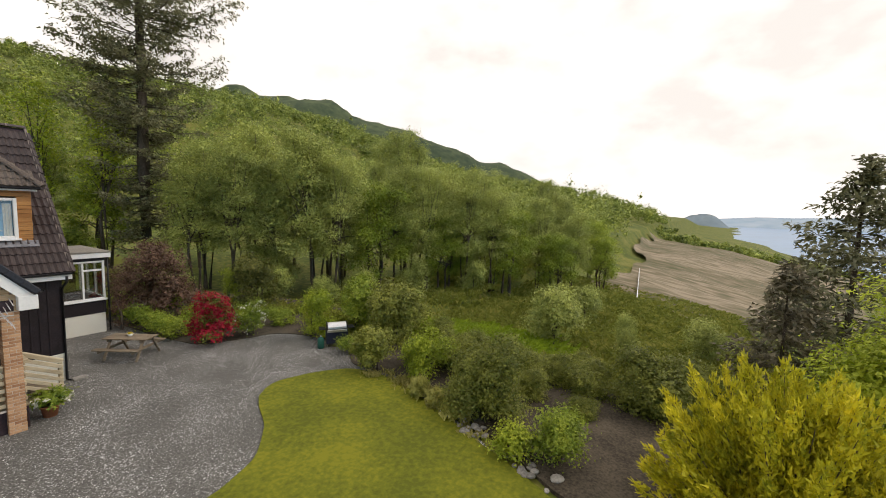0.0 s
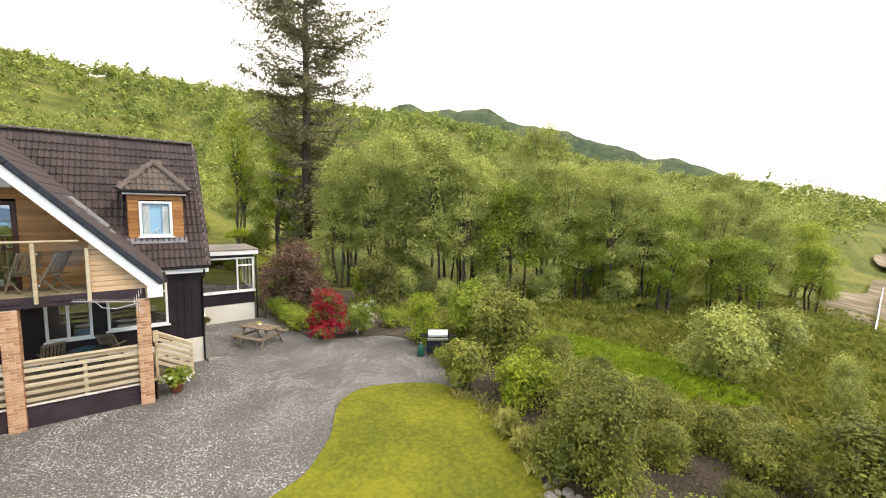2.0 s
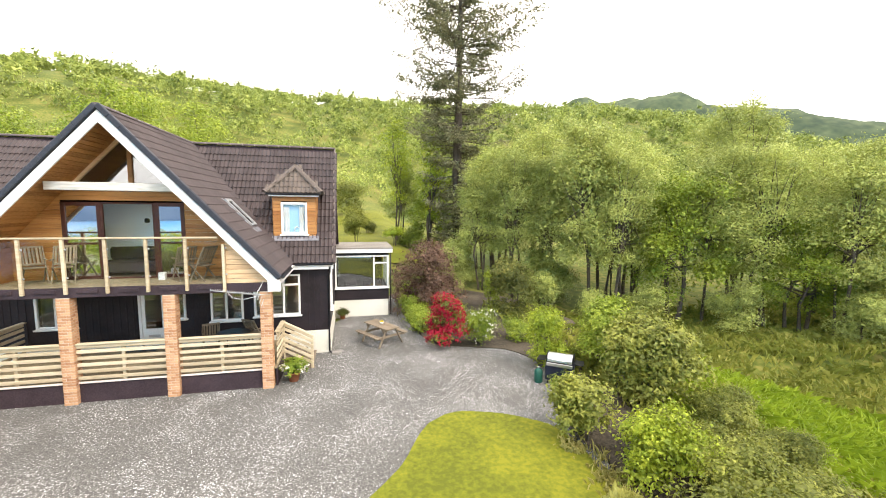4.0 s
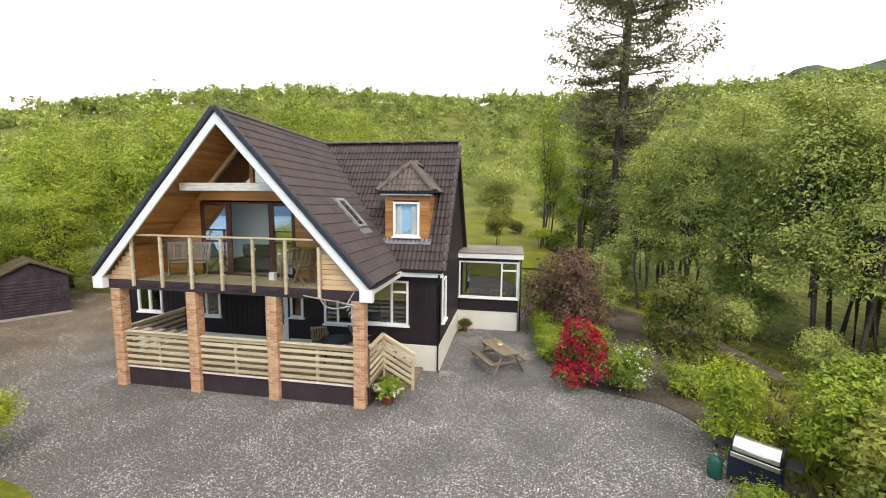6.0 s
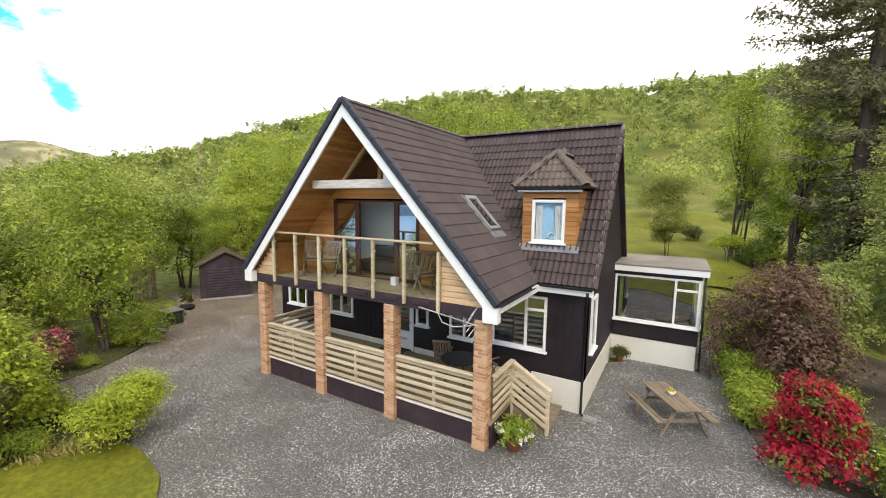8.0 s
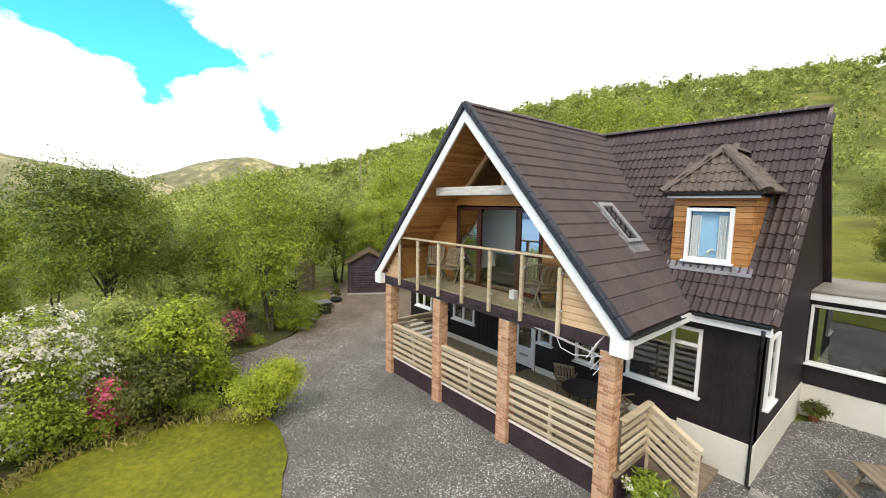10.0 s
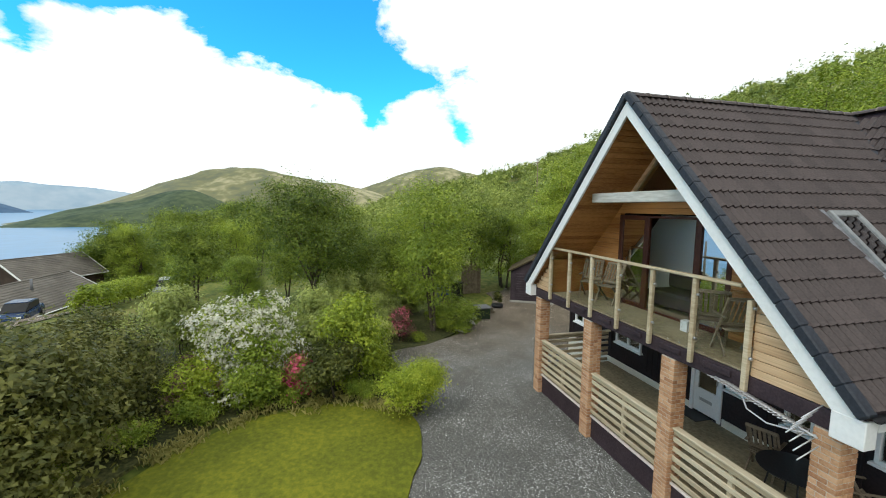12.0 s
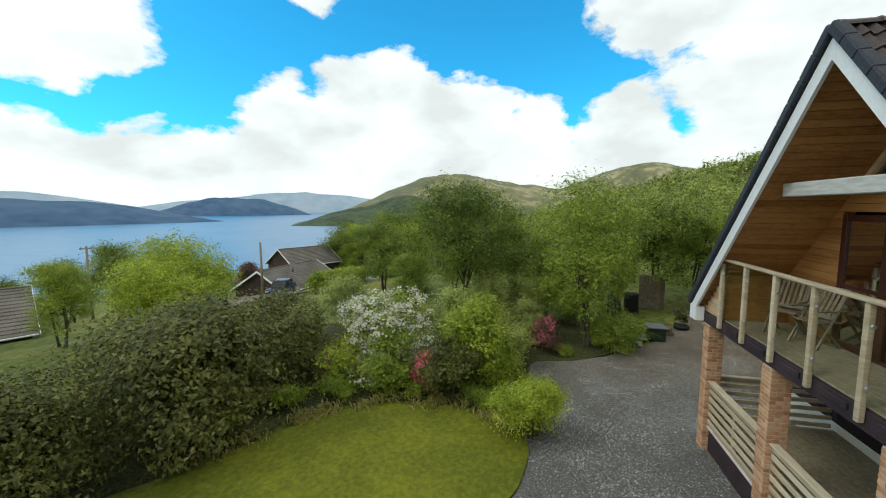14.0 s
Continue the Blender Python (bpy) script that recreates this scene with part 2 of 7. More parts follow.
PETAL_PINK = leaf_material("pink_petals", (0.48, 0.06, 0.13), (0.82, 0.30, 0.37), (0.66, 0.13, 0.22))
PETAL_WHITE = leaf_material("white_petals", (0.60, 0.58, 0.47), (0.82, 0.80, 0.69))
GRASS_TUFT = leaf_material("grass_blades", (0.12, 0.145, 0.02), (0.40, 0.38, 0.09), (0.22, 0.245, 0.04))


def glass_material(name, low, high, tint):
    """Thin clear glass: see-through, with gloss that grows towards the edge-on view."""
    m = bpy.data.materials.new(name)
    m.use_nodes = True
    n, link = m.node_tree.nodes, m.node_tree.links.new
    clear, gloss, mix, lw, power, span = (n.new(k) for k in ("ShaderNodeBsdfTransparent", "ShaderNodeBsdfGlossy", "ShaderNodeMixShader", "ShaderNodeLayerWeight", "ShaderNodeMath", "ShaderNodeMapRange"))
    clear.inputs[0].default_value = (*tint, 1)
    gloss.inputs["Roughness"].default_value = 0.015
    power.operation = "POWER"
    power.inputs[1].default_value = 4.0
    span.inputs["To Min"].default_value, span.inputs["To Max"].default_value = low, high
    link(lw.outputs["Facing"], power.inputs[0])
    link(power.outputs[0], span.inputs["Value"])
    link(span.outputs[0], mix.inputs[0])
    link(clear.outputs[0], mix.inputs[1])
    link(gloss.outputs[0], mix.inputs[2])
    link(mix.outputs[0], n["Material Output"].inputs["Surface"])
    return m


GLASS = glass_material("clear_glass", 0.025, 0.5, (0.96, 0.98, 0.97))
COATED = glass_material("coated_glass", 0.78, 0.92, (0.55, 0.62, 0.68))
PANE = glass_material("window_glass", 0.2, 0.7, (0.80, 0.84, 0.84))


# ---- building helpers ----
def link_mesh(name, verts, faces, mat, smooth=False):
    me = bpy.data.meshes.new(name)
    me.from_pydata([tuple(v) for v in verts], [], faces)
    me.materials.append(mat)
    if smooth:
        me.polygons.foreach_set("use_smooth", [True] * len(me.polygons))
    return me


def quads_mesh(name, co, mat):
    """A mesh of separate k-cornered faces from an array (n, k, 3)."""
    co = np.asarray(co, np.float32)
    k = co.shape[1]
    n = len(co)
    me = bpy.data.meshes.new(name)
    me.vertices.add(n * k)
    me.vertices.foreach_set("co", co.ravel())
    me.loops.add(n * k)
    me.loops.foreach_set("vertex_index", np.arange(n * k, dtype=np.int32))
    me.polygons.add(n)
    me.polygons.foreach_set("loop_start", np.arange(0, n * k, k, dtype=np.int32))
    me.update(calc_edges=True)
    me.materials.append(mat)
    return me


def child(name, me, parent, label="", at=None):
    ob = new(name, me)
    ob.parent = parent
    if at is not None:
        ob.matrix_basis = at
    if label:
        ob["label"] = label
    return ob


def empty(name, label, category, at=None, group="", kind=""):
    ob = tagged(new(name), label, category, group, kind)
    ob.empty_display_size = 0.2
    if at is not None:
        ob.matrix_basis = at
    return ob


def part(name, bm, mat, parent, label=""):
    """One bmesh as one mesh object under a thing or a part."""
    me = bpy.data.meshes.new(name)
    bm.to_mesh(me)
    bm.free()
    me.materials.append(mat)
    return child(name, me, parent, label)


def block(bm, x0, x1, y0, y1, z0, z1, bevel=0.0, m=None):
    """A box between two corners, with chamfered edges, added to bm."""
    made = bmesh.ops.create_cube(bm, size=1.0)["verts"]
    bmesh.ops.transform(bm, verts=made, matrix=Matrix.Translation(((x0 + x1) / 2, (y0 + y1) / 2, (z0 + z1) / 2)) @ Matrix.Diagonal((x1 - x0, y1 - y0, z1 - z0, 1)))
    if bevel:
        edges = list({e for v in made for e in v.link_edges})
        out = bmesh.ops.bevel(bm, geom=edges, offset=bevel, segments=1, affect="EDGES")
        made = list({v for f in out["faces"] for v in f.verts})
        for v in list(made):
            for e in v.link_edges:
                o = e.other_vert(v)
                if o not in made:
                    made.append(o)
    if m is not None:
        bmesh.ops.transform(bm, verts=made, matrix=m)
    return bm


def boxed(x0, x1, y0, y1, z0, z1, bevel=0.006, m=None):
    return block(bmesh.new(), x0, x1, y0, y1, z0, z1, bevel, m)


def beam(a, b, w, h, bevel=0.006, lean=0.0):
    """A plank from a to b, w wide across and h high."""
    a, b = Vector(a), Vector(b)
    q = (b - a).to_track_quat("X", "Z").to_matrix().to_4x4()
    return boxed(0, (b - a).length, -w / 2, w / 2, -h / 2, h / 2, bevel, Matrix.Translation(a) @ q @ pose(0, 0, 0, lean))


def tube(bm, pts, radii, sides=8):
    """A round tapered limb through pts."""
    rings = []
    for i, p in enumerate(pts):
        p = Vector(p)
        d = (Vector(pts[min(i + 1, len(pts) - 1)]) - Vector(pts[max(i - 1, 0)])).normalized()
        q = d.to_track_quat("Z", "Y")
        rings.append([bm.verts.new(p + q @ Vector((radii[i] * math.cos(k * 2 * math.pi / sides), radii[i] * math.sin(k * 2 * math.pi / sides), 0))) for k in range(sides)])
    for r0, r1 in zip(rings, rings[1:]):
        for k in range(sides):
            f = bm.faces.new((r0[k], r0[(k + 1) % sides], r1[(k + 1) % sides], r1[k]))
            f.smooth = True
    bm.faces.new(list(reversed(rings[0])))
    bm.faces.new(rings[-1])
    return bm


def prism(bm, outline, lift):
    """A flat outline (list of points) thickened by the vector lift."""
    lift = Vector(lift)
    lo = [bm.verts.new(Vector(p)) for p in outline]
    hi = [bm.verts.new(Vector(p) + lift) for p in outline]
    n = len(lo)
    bm.faces.new(lo)
    bm.faces.new(list(reversed(hi)))
    for k in range(n):
        bm.faces.new((lo[k], hi[k], hi[(k + 1) % n], lo[(k + 1) % n]))
    bmesh.ops.recalc_face_normals(bm, faces=bm.faces[:])
    return bm


# ---- terrain ----
CREST = [(-180, -8.5), (-140, -8), (-115, -6), (-104, -4.0), (-97.5, -2.3), (-91.5, -1.3), (-89.8, 0.4), (-88, 1.0), (-77, 3.6), (-66, 5.2), (-53, 8.9), (-45, 11.2), (-36, 13.0), (-28, 14.0), (-12, 14.3), (5, 14.3), (15, 15.0), (28, 14.8), (42, 12.4), (48, 11.0), (56, 9.0), (63, 6.3), (70, 4.2), (76, 2.4), (83, 0.9), (90, -0.8), (104, -4.3), (120, -6.8), (148, -8.3), (180, -8.5)]
CREST_A, CREST_E = np.array([c[0] for c in CREST], float), np.array([c[1] for c in CREST], float)
SEA = -42.0


def ground_height(x, y):
    """The height of the land: a levelled plot, a wooded hill to the north and a slope to the loch to the south."""
    x, y = np.asarray(x, float), np.asarray(y, float)
    dx, dy = x - 2.0, y - 0.0
    r = np.hypot(dx, dy)
    az = np.degrees(np.arctan2(-dx, dy))
    e = np.interp(az, CREST_A, CREST_E)
    r0 = np.interp(az, [-180, -120, -60, -30, 0, 40, 70, 95, 180], [14.5, 13, 14, 20, 18, 20, 22, 13.5, 14.5])
    s = np.clip((r - r0) / 190.0, 0, 1)
    s = s * s * (3 - 2 * s)
    near = np.clip((r - r0) / 26.0, 0, 1)
    rise = np.where(e > 0, s, np.clip((r - r0) / 60.0, 0, 1) ** 0.8)
    h = np.tan(np.radians(e)) * np.minimum(r, np.where(e > 0, 330.0, 1200.0)) * rise
    h += np.where(e > 0, 1.2 * near, 0)
    # the wild strip to the east lies lower than the plot
    dip = np.exp(-(((az + 72) / 42.0) ** 2)) * np.clip((r - r0) / 6.0, 0, 1) * 1.7
    h -= dip
    # the garden behind the house stands on a low terrace
    up = np.clip((y - 13.0) / 8.0, 0, 1) * np.clip((16.0 - x) / 6.0, 0, 1) * np.clip((x + 16.0) / 8.0, 0, 1)
    h += 2.1 * up * up * (3 - 2 * up)
    bumps = 0.35 * np.sin(x * 0.31 + 1.3 * np.sin(y * 0.23)) * np.sin(y * 0.27 + 0.5) * near
    bumps += 2.5 * np.sin(x * 0.021 + 1.0) * np.sin(y * 0.027) * s
    return np.maximum(h + bumps, SEA - 6.0)


def sheet(name, xs, ys, mat, height):
    gx, gy = np.meshgrid(xs, ys)
    gz = height(gx, gy)
    co = np.stack([gx, gy, gz], -1).reshape(-1, 3)
    w = len(xs)
    faces = [(j * w + i, j * w + i + 1, (j + 1) * w + i + 1, (j + 1) * w + i) for j in range(len(ys) - 1) for i in range(w - 1)]
    me = link_mesh(name, co.tolist(), faces, mat, True)
    return new(name, me)


def spread(n, reach, tight):
    u = np.linspace(-1, 1, n)
    return np.sign(u) * (np.abs(u) * tight + np.abs(u) ** 4 * (reach - tight))


ground = sheet("ground", 2 + spread(170, 2600, 130), spread(170, 2600, 130), WILD, lambda x, y: ground_height(x, y) - 0.06)
tagged(ground, "rough green and brown grassy hillside ground round the plot", "ground", kind="structure")


def patch(name, outline, mat, z, thick, label, category):
    """A flat bed with a rounded rim, from a smooth closed outline."""
    pts = [Vector((x, y, 0)) for x, y in outline]
    n = len(pts)
    fine = []
    for i in range(n):
        p0, p1, p2, p3 = pts[i - 1], pts[i], pts[(i + 1) % n], pts[(i + 2) % n]
        for k in range(6):
            t = k / 6
            fine.append(0.5 * (2 * p1 + (p2 - p0) * t + (2 * p0 - 5 * p1 + 4 * p2 - p3) * t * t + (3 * p1 - p0 - 3 * p2 + p3) * t ** 3))
    bm = bmesh.new()
    rim = [p + Vector((0.05 * noise.noise(p * 2.1), 0.05 * noise.noise(p * 1.7 + Vector((5, 5, 5))), 0)) for p in fine]
    prism(bm, [p + Vector((0, 0, z - thick)) for p in rim], (0, 0, thick))
    me = bpy.data.meshes.new(name)
    bm.to_mesh(me)
    bm.free()
    me.materials.append(mat)
    return tagged(new(name, me), label, category, kind="structure")


patch("driveway", [(13.5, 6.5), (14.2, 2.5), (13.8, -1.5), (12.2, -3.6), (11.5, -6.5), (8, -12), (2, -11.5), (-2.0, -6.5), (-3.2, -3.9), (-5.4, -4.0), (-7.8, -4.3), (-8.6, -2.0), (-9.9, -0.2), (-11.6, 1.1), (-15.6, 3.2), (-19, 3.6), (-21, 9), (-14, 9.5), (-6, 5), (4, 5), (9.6, 13), (12, 12)], GRAVEL, 0.0, 0.5, "grey gravel drive and forecourt round the house", "driveway")
patch("lawn", [(8.5, -3.0), (9.4, -2.7), (10.7, -3.2), (11.5, -4.1), (11.5, -5.9), (10.7, -7.8), (9.9, -9.6), (8.6, -12.0), (5.5, -13.6), (2.5, -13.2), (0.6, -11.3), (-0.7, -10.7), (-2.3, -9.7), (-3.3, -8.6), (-3.8, -7.0), (-3.7, -5.5), (-2.8, -4.2), (-1.2, -4.2), (0.3, -4.8), (3.2, -6.0), (5.9, -5.9), (7.3, -4.9), (8.0, -3.7)], GRASS, 0.045, 0.4, "mown yellow-green lawn with a curved edge", "lawn")

patch("bed", [(9.3, 12.5), (9.1, 7.5), (9.4, 4.0), (9.9, 2.6), (11.0, 2.1), (12.5, 1.4), (13.1, -0.6), (12.9, -2.2), (11.8, -3.6), (11.9, -5.9), (11.1, -7.9), (10.3, -9.8), (9.1, -12.2), (10.5, -13.6), (14, -13.5), (16.2, -6), (17.2, 3), (15.8, 10), (12, 14)], SOIL, 0.025, 2.0, "brown soil planting bed between gravel and wild ground", "bed")
patch("bed", [(-2.9, -3.9), (-4.0, -5.5), (-4.1, -7.1), (-3.6, -8.9), (-2.5, -10.1), (-0.7, -11.1), (0.6, -11.8), (2.4, -14.2), (-5, -17.5), (-11, -13), (-14, -5), (-12.8, 0.6), (-11.3, 0.5), (-9.6, -0.9), (-8.3, -2.4), (-7.6, -4.1), (-5, -3.9)], WEEDY, 0.02, 2.5, "weedy planting bed beside the drive", "bed")
back_lawn = sheet("back_lawn", np.linspace(-6, 17, 40), np.linspace(17.5, 56, 60), GRASS, lambda x, y: ground_height(x, y) + 0.03)
tagged(back_lawn, "bright mown grass behind the house", "lawn", kind="structure")
FIELD = material("bare_field", (0.075, 0.085, 0.030), (0.29, 0.235, 0.165), 0.05, 0.7, 0.95, 0.4, c=(0.15, 0.125, 0.075), stretch=(1, 0.4, 1))
u, v = np.meshgrid(np.linspace(0, 1, 30), np.linspace(0, 1, 22))
fx = 42 + 135 * u + 2.5 * np.sin(v * 9) * (1 - u) + 1.2 * np.sin(v * 23)
fy = -24 + 17 * v + 44 * u * v - 38 * u + 1.6 * np.sin(u * 11 + 1) + 0.8 * np.sin(u * 27)
fz = ground_height(fx, fy) + 0.22 + 1.4 * u
bare = new("bare_field", link_mesh("bare_field", np.stack([fx, fy, fz], -1).reshape(-1, 3).tolist(), [(j * 30 + i, j * 30 + i + 1, (j + 1) * 30 + i + 1, (j + 1) * 30 + i) for j in range(21) for i in range(29)], FIELD, True))
tagged(bare, "brown cleared field sloping towards the loch", "field", kind="structure")
# the blue base colour stands in for reflected sky, with gloss kept low
water = sheet("water", np.linspace(-4700, 4700, 40), np.linspace(-4700, 2500, 30), material("loch_water_sky_blue", (0.035, 0.155, 0.32), (0.06, 0.21, 0.41), 0.01, 0.05, 0.28, 0.0, spec=0.38), lambda x, y: SEA + 0 * x)
tagged(water, "calm blue sea loch below the hillside", "water", kind="structure")


def far_hill(name, az, dist, width, depth, top, mat, seed, label, base=SEA - 3, peak=2.2):
    """A long far hill: a ridge with shoulders and gullies, turned to face the plot."""
    rnd = Vector((seed * 3.1, seed * 1.7, seed))
    xs, ys = np.linspace(-1, 1, 60), np.linspace(-1, 1, 22)
    verts = []
    for v in ys:
        for u in xs:
            k = max(0.0, 1 - abs(u) ** peak) * max(0.0, 1 - abs(v) ** 1.6)
            w = 0.85 + 0.22 * noise.fractal(Vector((u * 1.6, v * 1.2, 0)) + rnd, 1.0, 2.1, 5)
            verts.append((u * width, v * depth, base + (top - base) * k * w))
    faces = [(j * 60 + i, j * 60 + i + 1, (j + 1) * 60 + i + 1, (j + 1) * 60 + i) for j in range(21) for i in range(59)]
    ob = new(name, link_mesh(name, verts, faces, mat, True))
    a = radians(az)
    ob.matrix_basis = Matrix.Translation((2 - dist * math.sin(a), dist * math.cos(a), 0)) @ Matrix.Rotation(a, 4, "Z")
    return tagged(ob, label, "hill", kind="structure")


# mottled moor whose paler tones also paint in sunlit patches and haze
MOOR = material("moorland", (0.125, 0.13, 0.08), (0.37, 0.335, 0.20), 0.0045, 0.03, 0.95, 0, c=(0.18, 0.178, 0.088))
FAR_WOOD = material("far_woodland", (0.030, 0.05, 0.028), (0.09, 0.115, 0.055), 0.01, 0.06, 0.95, 0)
# the haze of distance is painted into these three base colours
HAZE_A = material("haze_tinted_hill", (0.04, 0.085, 0.165), (0.08, 0.135, 0.22), 0.003, 0.02, 1.0, 0)
HAZE_B = material("pale_haze_tinted_hill", (0.25, 0.34, 0.43), (0.36, 0.43, 0.50), 0.002, 0.01, 1.0, 0)
HAZE_C = material("blue_grey_haze_tinted_hill", (0.15, 0.20, 0.235), (0.21, 0.26, 0.29), 0.003, 0.02, 1.0, 0)
for az, dist, width, depth, top, mat, seed, label in (
    (99, 1500, 580, 380, 192, MOOR, 3, "bare moorland hill beyond the woods, sunlit patches in its colour"),
    (76, 2100, 900, 450, 262, MOOR, 5, "long brown moorland ridge"),
    (109, 1250, 330, 200, 52, FAR_WOOD, 7, "wooded headland by the shore"),
    (154, 1750, 640, 300, 50, HAZE_A, 9, "hills across the loch tinted blue for haze"),
    (131, 3000, 480, 300, 90, HAZE_A, 11, "hills at the head of the loch tinted blue for haze"),
    (124, 4200, 1500, 300, 170, HAZE_B, 13, "far mountains tinted pale for haze"),
    (156, 4200, 1500, 300, 150, HAZE_B, 14, "far mountains tinted pale for haze"),
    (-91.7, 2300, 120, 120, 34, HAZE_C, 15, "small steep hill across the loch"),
    (-102, 3200, 900, 300, 36, HAZE_B, 17, "far hills across the loch tinted pale for haze"),
    (-54, 900, 420, 200, 206, FAR_WOOD, 19, "dark forested hill shoulder"),
    (-35, 950, 430, 200, 296, FAR_WOOD, 21, "dark heathery hill above the woods"),
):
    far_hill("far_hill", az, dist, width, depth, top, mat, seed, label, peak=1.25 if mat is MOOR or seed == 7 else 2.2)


# ---- house ----
RZ, EZ = 7.9, 3.4          # tops of ridge and eaves
WX, RY, EY = 4.2, 6.23, 2.68  # wing eave, main ridge and main eave lines
SW, SM = (RZ - EZ) / WX, (RZ - EZ) / (RY - EY)
VX, WX_WEST, WALL_X, WALL_Y, BACK_Y = 5.6, -6.6, 5.44, 2.95, 9.5
WALL_TOP = 3.45
HOUSE_AT = Matrix.Translation((0.3, -0.3, 0.0))
house = empty("house", "dark-clad house with steep brown tiled roof, gable balcony and brick veranda", "house", HOUSE_AT)


def wall_with_holes(name, a, b, z0, z1, thick, holes, mat, label=""):
    """An upright wall from a to b (plan), thickened to its left; holes as (u0, u1, z0, z1) go right through."""
    a, b = Vector((*a, 0)), Vector((*b, 0))
    d = (b - a).normalized()
    n = Vector((-d.y, d.x, 0))
    us = sorted({0.0, (b - a).length, *(h[0] for h in holes), *(h[1] for h in holes)})
    zs = sorted({z0, z1, *(h[2] for h in holes), *(h[3] for h in holes)})
    bm = bmesh.new()

    def solid(i, j):
        if not (0 <= i < len(us) - 1 and 0 <= j < len(zs) - 1):
            return False
        u, z = (us[i] + us[i + 1]) / 2, (zs[j] + zs[j + 1]) / 2
        return not any(h[0] < u < h[1] and h[2] < z < h[3] for h in holes)

    def at(u, z, k):
        return bm.verts.new(a + d * u + n * (thick * k) + Vector((0, 0, z)))

    for i in range(len(us) - 1):
        for j in range(len(zs) - 1):
            if not solid(i, j):
                continue
            u0, u1, w0, w1 = us[i], us[i + 1], zs[j], zs[j + 1]
            for k in (0, 1):
                bm.faces.new([at(u0, w0, k), at(u1, w0, k), at(u1, w1, k), at(u0, w1, k)])
            for di, dj, p, q in ((-1, 0, (u0, w0), (u0, w1)), (1, 0, (u1, w0), (u1, w1)), (0, -1, (u0, w0), (u1, w0)), (0, 1, (u0, w1), (u1, w1))):
                if not solid(i + di, j + dj):
                    bm.faces.new([at(*p, 0), at(*q, 0), at(*q, 1), at(*p, 1)])
    bmesh.ops.remove_doubles(bm, verts=bm.verts[:], dist=0.0005)
    bmesh.ops.recalc_face_normals(bm, faces=bm.faces[:])
    return part(name, bm, mat, house, label)


def window(parent, origin, turn, w, h, splits=(), transom=None, frame_mat=None, name="window", label="white-framed double-glazed window", fw=0.07, sill=True, glass=None):
    """A window in its own plane: x along, z up, -y outward; splits: mullion places; transom: (from, to, height) of an opening top light."""
    m = Matrix.Translation(origin) @ Matrix.Rotation(radians(turn), 4, "Z")
    win = child(name, None, parent, label, m)
    frame_mat = frame_mat or WHITE
    bm = bmesh.new()
    for x0, x1, z0, z1 in ((0, fw, 0, h), (w - fw, w, 0, h), (fw, w - fw, h - fw, h), (fw, w - fw, 0, fw)):
        block(bm, x0, x1, -0.045, 0.05, z0, z1, 0.008)
    for s in splits:
        block(bm, s - fw / 2, s + fw / 2, -0.045, 0.05, fw, h - fw, 0.008)
    if transom:
        block(bm, transom[0], transom[1], -0.05, 0.045, transom[2] - fw / 2, transom[2] + fw / 2, 0.008)
    part("window_frame", bm, frame_mat, win)
    if sill:
        part("window_sill", boxed(-0.05, w + 0.05, -0.10, 0.02, -0.05, 0.0, 0.008), frame_mat, win)
    edges = [fw, *(s for s in splits), w - fw]
    for e0, e1 in zip(edges, edges[1:]):
        pane = part("pane", boxed(e0 - 0.01, e1 + 0.01, -0.006, 0.006, fw - 0.01, h - fw + 0.01, 0), glass or PANE, win)
        pane.visible_shadow = False
    return win


# walls of the lower storey: dark boarding over a white rendered base
FRONT = [(-5.95, -4.92, 1.42, 2.5), (-3.64, -2.52, 1.4, 2.5), (-0.75, 0.1, 0.66, 2.75), (0.2, 0.68, 1.55, 2.55), (1.45, 2.5, 1.4, 2.8), (2.85, 4.42, 1.5, 3.0)]
WL = -6.4
wall_with_holes("wall", (WALL_X, WALL_Y), (WL, WALL_Y), 0.62, WALL_TOP, -0.25, [(WALL_X - b, WALL_X - a, c, d) for a, b, c, d in FRONT], DARK_BOARD, "near-black stained timber boarding")
SIDE = [(0.5, 1.25, 1.5, 3.0)]
wall_with_holes("wall", (WALL_X, WALL_Y + 0.004), (WALL_X, BACK_Y), 0.62, WALL_TOP, 0.25, SIDE, DARK_BOARD)
wall_with_holes("wall", (WL, WALL_Y + 0.004), (WL, BACK_Y), 0.0, WALL_TOP, -0.25, [], DARK_BOARD)
wall_with_holes("wall", (WALL_X, BACK_Y), (WL, BACK_Y), 0.0, WALL_TOP, 0.25, [], DARK_BOARD)
part("plinth", boxed(4.05, WALL_X + 0.012, WALL_Y - 0.012, WALL_Y + 0.3, -0.2, 0.87, 0.01), RENDER_WHITE, house, "cream-white rendered base wall")
part("plinth", boxed(WALL_X - 0.28, WALL_X + 0.012, WALL_Y + 0.3, BACK_Y, -0.2, 0.87, 0.01), RENDER_WHITE, house)
part("plinth", boxed(WL, -0.77, WALL_Y - 0.012, WALL_Y + 0.3, -0.2, 0.78, 0.01), RENDER_WHITE, house)
part("plinth", boxed(0.12, 4.05, WALL_Y - 0.012, WALL_Y + 0.3, -0.2, 0.78, 0.01), RENDER_WHITE, house)
# boarding strips, upright, proud of the wall
for k in range(58):
    x = WL + 0.1 + k * 0.2
    if x < WALL_X - 0.05 and not any(a - 0.1 < x < b + 0.1 for a, b, c, d in FRONT):
        part("cover_strip", boxed(x - 0.02, x + 0.02, WALL_Y - 0.018, WALL_Y - 0.002, 0.88, 3.3, 0.004), DARK_BOARD, house)
